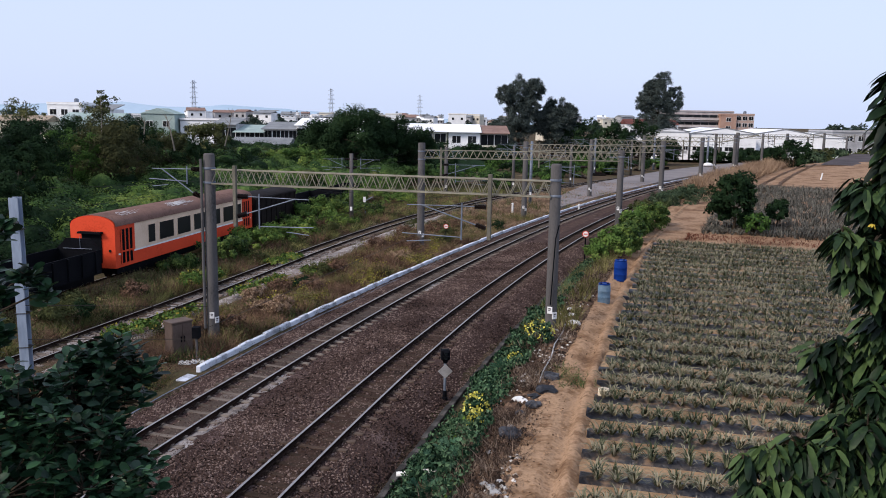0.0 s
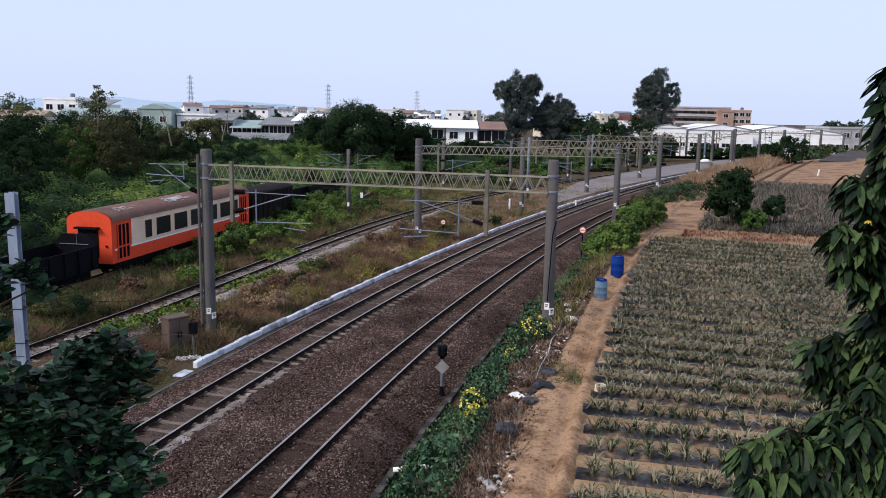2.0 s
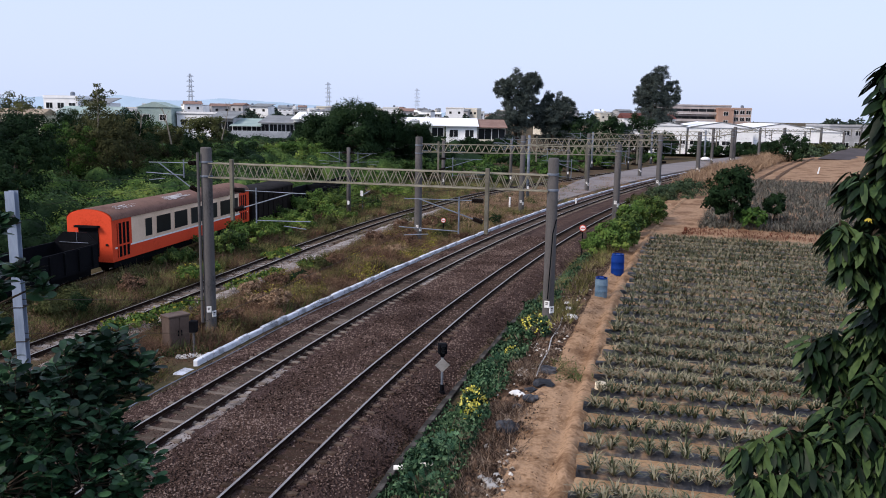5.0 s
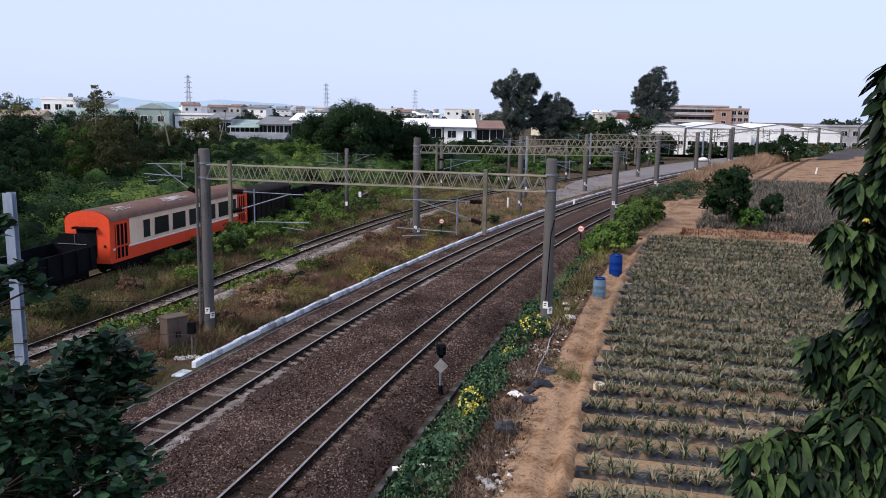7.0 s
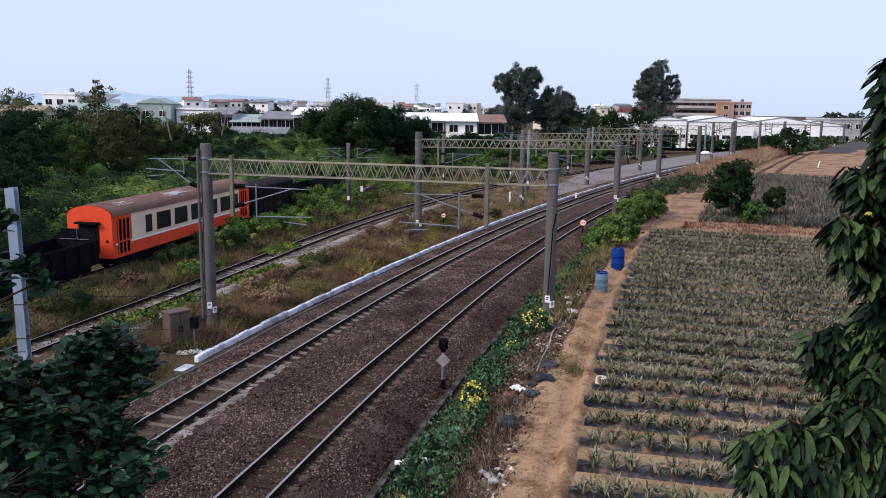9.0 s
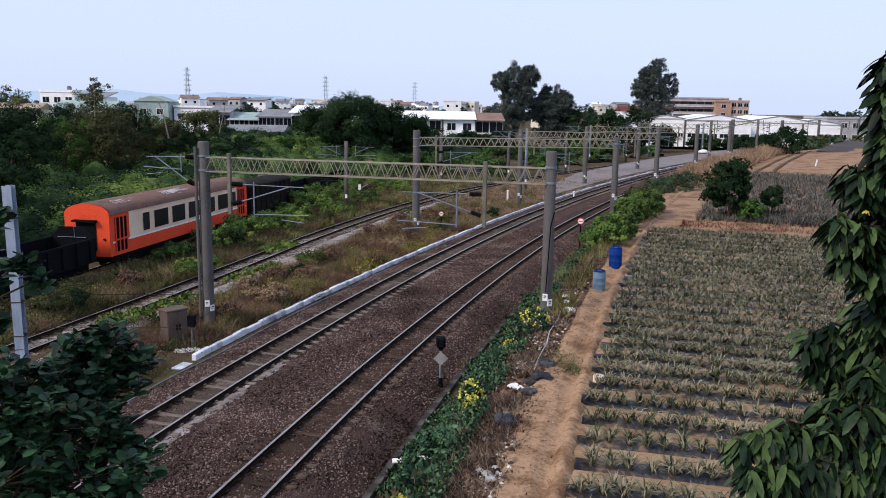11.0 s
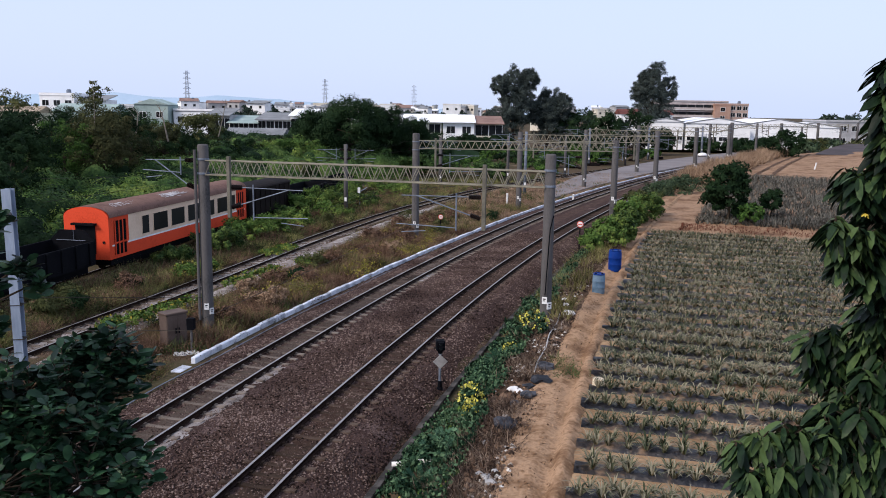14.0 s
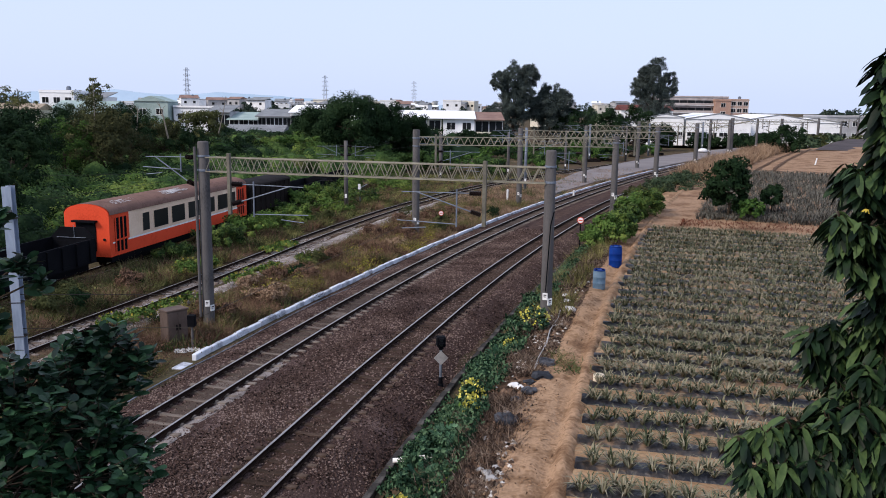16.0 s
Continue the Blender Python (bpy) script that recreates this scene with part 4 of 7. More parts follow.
def limbs(bm, rng, base, top, r, crown_r, n=6):
    """A tapered trunk with limbs."""
    b, t = Vector(base), Vector(top)
    mid = b.lerp(t, 0.5) + Vector((rng.uniform(-1, 1), rng.uniform(-1, 1), 0)) * (t - b).length * 0.06
    tube(bm, b, mid, r, r * 0.75, 8)
    tube(bm, mid, t, r * 0.75, r * 0.35, 8)
    for i in range(n):
        a = 2 * math.pi * i / n + rng.uniform(-0.4, 0.4)
        s = mid.lerp(t, rng.uniform(-0.2, 0.9))
        e = s + Vector((math.cos(a), math.sin(a), rng.uniform(0.25, 0.9))) * crown_r * rng.uniform(0.5, 0.85)
        tube(bm, s, e, r * 0.38, r * 0.1, 6)


def tree(x, y, z, h, rx, rz, label, mat, seed, clumps=60, per=60, leaf=0.4, name="tree", category="tree", group="", trunk_r=0.2, low=-0.5, spread=0.26, ry=None, droop=0.0, aspect=0.5, extra=()):
    """A tree or shrub: a trunk with limbs and a crown of many small leaves; extra crowns are (dx, dy, z, rx, rz)."""
    rng = np.random.default_rng(seed)
    r2 = random.Random(seed)
    tr = thing(name, pose(x, y, z), label, category, group)
    bm = bmesh.new()
    limbs(bm, r2, (0, 0, -0.3), (0, 0, h - rz * 1.1), trunk_r, rx)
    pts = [clump_points(rng, (0, 0, h - rz), (rx, ry or rx, rz), clumps, per, spread, low)]
    for dx, dy, zz, rrx, rrz in extra:
        pts.append(clump_points(rng, (dx, dy, zz), (rrx, rrx, rrz), clumps // 2, per, spread, low))
        tube(bm, (0, 0, h * 0.3), (dx, dy, zz), trunk_r * 0.5, trunk_r * 0.15, 6)
    part("trunk", bm, M["bark"], tr)
    pts = np.concatenate(pts)
    quads("crown", leaf_quads(pts[:, :3], leaf, rng, 0.35, droop, aspect, None if droop else pts[:, 3:]), M[mat], tr)
    return tr


def thicket(name, label, mat, n, sampler, leaf, seed, category="thicket", aspect=0.6):
    """Creepers and undergrowth: leaves over a bumpy surface given by the sampler."""
    rng = np.random.default_rng(seed)
    c = sampler(rng, n)
    ob = quads(name, leaf_quads(c, leaf, rng, 0.7, 0.0, aspect, np.array([0.25, -0.35, 0.8])), M[mat])
    return tagged(ob, label, category, kind="stuff")


def bumps(x, y, s, seed=0):
    return np.array([noise.noise((a * s, b * s, seed)) for a, b in zip(x, y)])


def far_x(y):
    return np.array([dx_(v) for v in y])


def bank_sampler(q0, q1, y0, y1, patch, lift=0.0, power=1.0, keep=0.0):
    """Points on the creeper bank, q metres to the far side of the old stock."""
    def f(rng, n):
        y = y0 + (y1 - y0) * rng.random(n) ** power
        q = q0 + (q1 - q0) * rng.random(n)
        x = far_x(y) - q
        ok = x > -0.6 * y - 4
        x, y, q = x[ok], y[ok], q[ok]
        b = bumps(x, y, 0.28, patch)
        if keep:
            m = bumps(x, y, 0.16, patch + 7) > keep
            x, y, q, b = x[m], y[m], q[m], b[m]
        h = np.interp(q, [1.4, 3.0, 8, 16, 28, 60], [0.1, 1.3, 2.0, 3.2, 4.0, 4.2]) + b * np.interp(q, [1.4, 5, 20], [0.4, 1.3, 1.8]) + bumps(x, y, 0.8, patch + 3) * np.interp(q, [1.4, 5], [0.25, 1.1])
        return np.stack([x, y, h - 0.45 + lift - np.abs(rng.normal(size=len(x))) * 0.22], axis=1)
    return f


def domes(name, label, mat, n, q0, q1, y0, y1, r0, r1, per, leaf, seed, keep=-1.0, power=1.3, tall=0.85, category="creepers"):
    """Rounded leafy hummocks over the bank, with dark hollows between them."""
    rng = np.random.default_rng(seed)
    y = y0 + (y1 - y0) * rng.random(n) ** power
    q = q0 + (q1 - q0) * rng.random(n)
    x = far_x(y) - q
    ok = (x > -0.6 * y - 4) & (bumps(x, y, 0.13, seed) > keep)
    x, y, q = x[ok], y[ok], q[ok]
    z = np.interp(q, [1.4, 3.0, 8, 16, 28, 60], [-0.4, 0.6, 1.3, 2.4, 3.2, 3.2]) + bumps(x, y, 0.28, 1) * np.interp(q, [1.4, 5, 20], [0.1, 1.1, 1.5]) - 0.35
    R = rng.uniform(r0, r1, len(x)) * np.interp(q, [1.4, 4], [0.6, 1])
    k = np.repeat(np.arange(len(x)), per)
    e = unit(rng.normal(size=(len(k), 3)) + np.array([0.15, -0.2, 0.25]))
    e[:, 2] = np.where(e[:, 2] < -0.2, -e[:, 2], e[:, 2])
    wob = 1 + 0.35 * np.array([noise.noise((a * 2.3 + b, c * 2.3, d * 2.3)) for a, c, d, b in zip(*e.T, k)])
    c = np.stack([x, y, z], 1)[k] + e * (R[k] * wob * rng.uniform(0.72, 1.0, len(k)))[:, None] * np.array([1, 1, tall])
    ob = quads(name, leaf_quads(c, leaf, rng, 0.5, 0.0, 0.6, unit(e + np.array([0, 0, 0.15])), 0.42), M[mat])
    tagged(ob, label, category, kind="stuff")
    bm = bmesh.new()
    bmesh.ops.create_icosphere(bm, subdivisions=2, radius=1.0)
    ball = np.array([v.co[:] for v in bm.verts])
    faces = [tuple(v.index for v in f.verts) for f in bm.faces]
    bm.free()
    V = np.stack([x, y, z], 1)[:, None, :] + ball[None] * (R[:, None] * rng.uniform(0.58, 0.84, (len(x), len(ball))))[:, :, None] * np.array([1, 1, tall])
    return tagged(swarm(name + "_mass", V, faces, M[mat]), label, category, kind="stuff")


def tufts(rng, c, per, h, spread, w=0.012):
    """Bushy tufts of fine stalks that fan out from the points c: (n, 3, 3)."""
    k = np.repeat(np.arange(len(c)), per)
    H = (h * rng.uniform(0.6, 1.3, len(c)))[k] * rng.uniform(0.45, 1.1, len(k))
    d = unit(rng.normal(size=(len(k), 3)) * np.array([spread, spread, 0.25]) + np.array([0, 0, 1.0]))
    d[:, 2] = np.abs(d[:, 2])
    a = rng.uniform(0, 2 * np.pi, len(k))
    s = np.stack([np.cos(a), np.sin(a), np.zeros(len(k))], 1) * w
    b = c[k] + rng.normal(size=(len(k), 3)) * np.array([0.22, 0.22, 0.0]) + d * (H * rng.uniform(0, 0.5, len(k)))[:, None]
    return np.stack([b - s, b + s, b + d * (H * 0.75)[:, None]], axis=1)


def bare_trunk(a, b, r):
    """A pale dead stem that leans out of the belt."""
    bt = thing("bare_trunk", pose(*a), "pale bare dead stem leaning out of the belt", "tree", "bare trunks")
    d = Vector(b) - Vector(a)
    bm = bmesh.new()
    tube(bm, (0, 0, 0), d * 0.55 + Vector((0.08, 0, 0)), r, r * 0.7, 6)
    tube(bm, d * 0.55 + Vector((0.08, 0, 0)), d, r * 0.7, r * 0.3, 6)
    part("stem", bm, M["dead_wood"], bt)
    for f, dx, dz in ((0.6, -0.6, 0.7), (0.75, 0.5, 0.6), (0.88, -0.35, 0.5)):
        part("twig", tubed(d * f, d * f + Vector((dx, 0, dz)), r * 0.4, r * 0.15, 5), M["dead_wood"], bt)


def woods():
    # solid bumpy bank under the creepers; its dark colour passes for shaded gaps
    ys = np.arange(18, 190, 2.0)
    qs = [1.2, 2, 3, 5, 8, 12, 16, 22, 28, 40, 60]
    vs, fs = [], []
    for y in ys:
        for q in qs:
            x = dx_(y) - q
            h = float(np.interp(q, [1.4, 3.0, 8, 16, 28, 60], [-0.4, 0.6, 1.3, 2.4, 3.2, 3.2])) + noise.noise((x * 0.28, y * 0.28, 1)) * float(np.interp(q, [1.4, 5, 20], [0.1, 1.1, 1.5]))
            vs.append((x, y, h - 0.5))
    k = len(qs)
    for i in range(len(ys) - 1):
        for j in range(k - 1):
            fs.append((i * k + j + 1, i * k + j, (i + 1) * k + j, (i + 1) * k + j + 1))
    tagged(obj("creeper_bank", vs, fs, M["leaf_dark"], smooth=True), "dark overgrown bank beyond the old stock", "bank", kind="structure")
    # darkest leaf colour in the hollows, painting in their shade
    thicket("creepers", "creepers in the hollows of the bank, coloured dark for shade", "leaf_dark", 30000, bank_sampler(1.5, 30, 24, 130, 1, -0.25, 1.5), 0.22, 1, "creepers")
    domes("creeper_hummocks", "rounded hummocks of mid-green creepers on the bank", "leaf_creeper", 760, 1.8, 30, 54, 135, 0.7, 1.9, 280, 0.19, 1, tall=1.0)
    domes("bright_creepers", "bright yellow-green hummocks of creepers on the bank", "leaf_lime", 400, 2.4, 14, 50, 112, 0.6, 1.6, 270, 0.19, 2, -0.05, tall=1.0)
    # the shade under the trees is put into these dark leaf colours
    domes("shaded_undergrowth", "undergrowth behind the black wagons, leaves coloured dark for shade", "leaf_dark", 440, 1.6, 28, 16, 58, 0.6, 1.7, 300, 0.18, 6, power=0.8, tall=1.1, category="undergrowth")
    domes("dark_undergrowth", "undergrowth beneath the trees, leaves coloured dark for shade", "leaf_dark", 420, 8, 55, 45, 190, 1.1, 2.6, 220, 0.24, 3, -0.3, 1.1, category="undergrowth")
    domes("olive_scrub", "olive and brownish scrub on the bank", "leaf_olive", 300, 6, 42, 40, 150, 0.9, 2.0, 220, 0.18, 4, 0.0, 1.1, category="scrub")
    rng = random.Random(21)
    # belt of trees above the bank
    spots = []
    for i in range(44):
        y = rng.uniform(62, 122)
        q = rng.uniform(15, 40)
        x = dx_(y) - q
        if -0.58 * y < x < -0.2 * y:
            spots.append((x, y))
    for i, (x, y) in enumerate(spots):
        top = 8.7 + (-0.012 * y) + rng.uniform(-1.0, 0.9) + (0.5 if x / y < -0.35 else -1.0)
        mat, lab = (("leaf_belt", "shaggy olive-brown tree in the belt"), ("leaf_dark", "dark green tree in the tangled belt"), ("leaf_belt", "shaggy olive-brown tree in the belt"), ("leaf_dark", "dark green tree in the tangled belt"), ("leaf_mid", "mid-green tree hung with creepers"))[i % 5]
        z = 1.6
        if x / y > -0.3:
            top = min(top, 3.8)
        h = max(1.8, top - z)
        tree(x, y, z, h, rng.uniform(2.4, 3.8), h * 0.47, lab, mat, 100 + i, 56, 140, 0.2, group="tree belt", low=-0.9, spread=0.22, aspect=0.42)
    # the broad dark tree, its neighbour, and the tall sparse one
    tree(-13.6, 126.0, 0.6, 9.4, 7.2, 4.2, "broad dark green mango tree behind the sidings", "leaf_dark", 31, 150, 230, 0.29, trunk_r=0.45, low=-0.7, extra=((-4.5, 2, 4.6, 4.6, 2.8), (4.5, 1, 5.2, 4.0, 3.2)))
    tree(-4.6, 132.0, 0.4, 7.0, 3.8, 3.2, "rounded dark green tree beside the mango", "leaf_dark", 32, 80, 200, 0.27, trunk_r=0.3, low=-0.9)
    tree(-35.8, 86.0, 2.0, 8.9, 2.4, 3.4, "tall sparse tree with brownish twigs", "leaf_olive", 33, 40, 45, 0.2, trunk_r=0.14, spread=0.2, extra=((0.3, 0, 7.6, 0.9, 1.6),))
    tree(-49.0, 96.0, 2.0, 8.2, 3.0, 2.2, "flat-topped bare-branched tree above the belt", "leaf_olive", 34, 30, 60, 0.22, trunk_r=0.14, spread=0.2)
    tree(-28.8, 100.0, 1.6, 6.4, 3.0, 2.4, "wide olive tree at the edge of the belt", "leaf_olive", 35, 50, 110, 0.24)
    for a, b, r in (((-26.87, 82.0, 5.3), (-27.67, 82.0, 8.88), 0.09), ((-30.75, 84.0, 6.02), (-30.48, 84.0, 8.29), 0.08), ((-42.38, 80.0, 5.15), (-41.08, 80.0, 6.63), 0.08), ((-33.26, 80.0, 6.36), (-33.22, 80.0, 10.91), 0.06), ((-25.33, 95.0, 5.42), (-24.37, 95.0, 9.65), 0.07)):
        bare_trunk(a, b, r)
    # light and dark crowns before the houses
    tree(-19.9, 110.0, 0.4, 4.8, 3.6, 2.4, "bright green rounded tree behind the old wagons", "leaf_lime", 36, 70, 120, 0.26, trunk_r=0.2, low=-0.9, spread=0.22, extra=((-2.6, -1, 2.3, 2.4, 1.8), (2.8, 0, 2.4, 2.4, 1.7)))
    tree(-25.2, 106.0, 0.6, 4.2, 3.4, 2.1, "dark green low tree behind the old wagons", "leaf_dark", 37, 60, 120, 0.26, trunk_r=0.2, low=-0.9, spread=0.22, extra=((-3.0, 0, 2.2, 2.6, 1.7),))
    for i, (x, y, h, r) in enumerate(((-33.5, 66.0, 6.6, 3.4), (-30.5, 58.0, 5.2, 2.8), (-38.0, 73.0, 7.0, 3.6), (-27.5, 50.0, 3.8, 2.4))):
        tree(x, y, 1.2, h, r, h * 0.48, "dense dark green tree above the black wagons", "leaf_dark", 380 + i, 70, 140, 0.2, group="tree belt", low=-0.9, spread=0.22)
    # tall casuarinas
    for i, (x, y, z, h, r, ex) in enumerate(((17.8, 200, 0, 19.8, 3.6, ((-3.2, 0, 15.0, 2.4, 2.6), (3.4, 0, 16.2, 2.6, 2.4), (1.0, 1, 9.0, 4.6, 5.0), (-2.0, 0, 6.0, 4.8, 5.0), (2.5, 0, 12.5, 3.0, 3.0))), (26.5, 203, 0, 14.6, 3.4, ((3.4, 0, 10.4, 2.6, 3.0), (-2.6, 0, 8.6, 2.6, 3.4), (0.6, 0, 5.5, 5.0, 5.0))), (57.0, 222, 0, 22.0, 3.8, ((-3.6, 0, 14.5, 2.6, 3.2), (3.9, 1, 15.5, 2.8, 3.2), (0.4, 0, 10.0, 5.2, 5.5), (0, 0, 6.0, 5.4, 5.5), (-2.0, 0, 18.0, 2.4, 2.2))))):
        tree(x, y, z, h, r, h * 0.36, "tall feathery grey-green casuarina tree", "leaf_casuarina", 41 + i, 170, 130, 0.6, group="casuarinas", trunk_r=0.5, spread=0.15, aspect=0.15, droop=0.1, low=-0.95, extra=ex)
    # middle-distance shrubs behind the yard
    rng = random.Random(9)
    for i in range(34):
        y = rng.uniform(112, 178)
        x = sx(y) - rng.uniform(5, 30)
        if x / y < -0.08:
            continue
        h = rng.uniform(1.6, 3.6)
        tree(x, y, -0.5, h, rng.uniform(1.8, 3.4), h * 0.55, "green shrub behind the railway yard", ("leaf_mid", "leaf_creeper", "leaf_dark")[i % 3], 200 + i, 24, 70, 0.33, "shrub", "shrub", "yard shrubs", 0.08)
    for i, (x, y, h, r) in enumerate(((6, 165, 4.6, 3.5), (30, 168, 5.8, 4.5), (38, 188, 9.2, 5.5), (46, 196, 9.8, 5.5), (33, 205, 9.6, 6), (66, 205, 3.6, 4), (74, 204, 3.4, 4.5), (81, 206, 3.8, 3.6), (12, 172, 4.5, 4), (53, 200, 6, 4.5))):
        tree(x, y, -0.5, h, r, h * 0.5, "dark rounded tree near the houses", "leaf_dark", 260 + i, 60, 100, 0.5, group="house trees", low=-0.9)
    # dark tree tops among the houses
    rng = random.Random(13)
    for i in range(22):
        y = rng.uniform(250, 420)
        x = y * rng.uniform(-0.5, 0.2)
        h = rng.uniform(7.5, 10.2)
        tree(x, y, -0.9, h, rng.uniform(3, 6), h * 0.45, "dark green tree among the town houses", "far_tree", 340 + i, 30, 60, 0.7, group="town trees", low=-0.9)
    # far tree line and trees by the halls
    rng = random.Random(12)
    for i in range(30):
        y = rng.uniform(420, 620)
        x = y * rng.uniform(-0.55, 0.56)
        h = rng.uniform(8.5, 13.5)
        tree(x, y, -0.9, h, rng.uniform(6, 11), h * 0.48, "distant dark green tree on the plain", "far_tree", 300 + i, 26, 34, 1.5, group="distant trees", low=-0.9)


M["leaf_belt"] = material("leaf_belt", [(0.014, 0.018, 0.009), (0.042, 0.046, 0.021), (0.09, 0.088, 0.038)], 0.4, 0.7, island=0.08, fine=3, bump=0, spec=0.02)
M["dead_wood"] = material("dead_wood", [(0.13, 0.115, 0.095), (0.24, 0.215, 0.18)], 2, 0.9, fine=12)
woods()


# ---- weeds and grass ----
M["leaf_shrub"] = material("leaf_shrub", [(0.012, 0.03, 0.01), (0.045, 0.078, 0.02), (0.12, 0.16, 0.04)], 1.1, 0.6, island=0.3, fine=3, bump=0, spec=0.05)
M["brush_olive"] = material("brush_olive", [(0.04, 0.042, 0.016), (0.125, 0.115, 0.045), (0.25, 0.22, 0.095)], 0.5, 0.9, island=0.25, fine=3, bump=0, spec=0.02)
M["brush_green"] = material("brush_green", [(0.06, 0.066, 0.024), (0.175, 0.172, 0.068), (0.32, 0.3, 0.125)], 0.5, 0.9, island=0.25, fine=3, bump=0, spec=0.02)
M["brush_straw"] = material("brush_straw", [(0.1, 0.064, 0.046), (0.23, 0.155, 0.112), (0.38, 0.27, 0.2)], 0.4, 0.9, island=0.25, fine=3, bump=0, spec=0.02)


def blades(c, h, rng, lean=0.45, w=0.03):
    """Thin triangular blades at the points c, as an array (n, 3, 3)."""
    n = len(c)
    a = rng.uniform(0, 2 * np.pi, n)
    s = np.stack([np.cos(a), np.sin(a), np.zeros(n)], 1) * w
    H = (h * rng.uniform(0.55, 1.3, n))[:, None]
    l = rng.normal(size=(n, 3)) * lean * np.array([1, 1, 0])
    return np.stack([c - s, c + s, c + (np.array([0, 0, 1]) + l) * H], axis=1)


def line_sampler(lo, hi, y0, y1, z, power=1.7, patch=0, keep=-1.0, clump=0):
    """Points between two lines lo(y) and hi(y) on the ground."""
    def f(rng, n):
        y = y0 + (y1 - y0) * rng.random(n) ** power
        if clump:
            y = np.repeat(y[: n // clump], clump)
        u = rng.random(len(y))
        if clump:
            u = np.repeat(u[: len(y) // clump], clump)
        a = np.array([lo(v) for v in y])
        b = np.array([hi(v) for v in y])
        x = a + (b - a) * u
        if clump:
            x = x + rng.normal(size=len(x)) * 0.13
            y = y + rng.normal(size=len(x)) * 0.13
        if keep > -1:
            m = bumps(x, y, 0.35, patch) > keep
            x, y = x[m], y[m]
        return np.stack([x, y, np.full(len(x), z)], 1)
    return f


def wall_x(y):
    """x of the kerb wall at y."""
    t = adir(y)
    return ax(y) + (kerb_d(y) - 0.22) / t.y


def siding_r(y):
    return sx(y) + float(np.interp(y, [24, 36, 70, 80], [2.5, 3.2, 3.2, 2.6]))


def walk_r(y):
    return siding_r(y) + 0.35


def brush_l(y):
    return wall_x(y) - 0.4


def siding_l(y):
    return sx(y) - 1.25


def stock_r(y):
    return dx_(y) + 1.3


def grasses():
    rng = np.random.default_rng(77)
    brush = line_sampler(walk_r, brush_l, 16, 62, -0.5, 1.4, 31, -0.3)(rng, 1300)
    brush = brush[np.hypot(brush[:, 0] + 9.5, brush[:, 1] - 29.2) > 1.25]   # trodden bare round the cabinet
    tagged(quads("dry_brush", tufts(rng, brush, 260, 0.72, 1.25, 0.009), M["weed_brown"]), "tall red-brown withered brush between the tracks", "brush", kind="stuff")
    olive = line_sampler(walk_r, brush_l, 16, 80, -0.5, 1.5, 33, 0.0)(rng, 900)
    olive = olive[np.hypot(olive[:, 0] + 9.5, olive[:, 1] - 29.2) > 1.25]
    tagged(quads("olive_brush", tufts(rng, olive, 220, 0.8, 1.25, 0.009), M["brush_olive"]), "tall dull olive weeds among the brown brush", "brush", kind="stuff")
    pale = line_sampler(walk_r, brush_l, 36, 110, -0.5, 1.0, 35, -0.05)(rng, 1300)
    tagged(quads("straw_brush", tufts(rng, pale, 170, 0.45, 1.0, 0.009), M["brush_straw"]), "pale tan feathery grass among the brush", "grass", kind="stuff")
    far_brush = line_sampler(stock_r, siding_l, 20, 100, -0.55, 1.4, 38, -0.1)(rng, 650)
    tagged(quads("siding_brush", tufts(rng, far_brush, 210, 0.7, 1.25, 0.009), M["weed_brown"]), "brown withered brush before the old stock", "brush", kind="stuff")
    far_green = line_sampler(stock_r, siding_l, 20, 110, -0.55, 1.4, 37, -0.2)(rng, 1300)
    tagged(quads("siding_green_brush", tufts(rng, far_green, 200, 0.7, 1.25, 0.009), M["brush_green"]), "dull green weeds before the old stock", "weeds", kind="stuff")
    s2 = line_sampler(siding_r, wall_x, 50, 125, -0.45, 1.1, 3, -0.1, clump=7)
    tagged(quads("straw_grass", blades(s2(rng, 42000), 0.38, rng, 0.6, 0.016), M["grass_dry"]), "straw-coloured dry grass between the tracks", "grass", kind="stuff")
    s3 = line_sampler(siding_r, wall_x, 15, 110, -0.45, 1.6, 5, 0.12, clump=6)
    tagged(quads("green_weeds", blades(s3(rng, 15000), 0.5, rng, 0.6, 0.035), M["grass_green"]), "green weeds among the dry growth", "weeds", kind="stuff")
    s4 = line_sampler(stock_r, siding_l, 18, 120, -0.5, 1.5, clump=6)
    tagged(quads("siding_weeds", blades(s4(rng, 17000), 0.5, rng, 0.55, 0.03), M["grass_green"]), "green and brown weeds between the sidings", "weeds", kind="stuff")
    s5 = line_sampler(stock_r, siding_l, 18, 100, -0.5, 1.5, 9, 0.0, clump=6)
    tagged(quads("siding_dry_weeds", blades(s5(rng, 15000), 0.65, rng, 0.45, 0.024), M["weed_brown"]), "dry brown weeds between the sidings", "weeds", kind="stuff")
    # low rounded weed bushes
    def mound(lo, hi, y0, y1, n, r, h, seed, per, power=1.5, keep=-1.0, patch=0, z=-0.5):
        g = np.random.default_rng(seed)
        c = line_sampler(lo, hi, y0, y1, z, power, patch, keep)(g, n)
        k = np.repeat(np.arange(len(c)), per)
        e = unit(g.normal(size=(len(k), 3)))
        e[:, 2] = np.abs(e[:, 2])
        R = (r * g.uniform(0.5, 1.3, len(c)))[k][:, None]
        return np.concatenate([c[k] + e * R * np.array([1, 1, h / r]) * g.uniform(0.6, 1, len(k))[:, None], e], axis=1)
    g = np.random.default_rng(5)
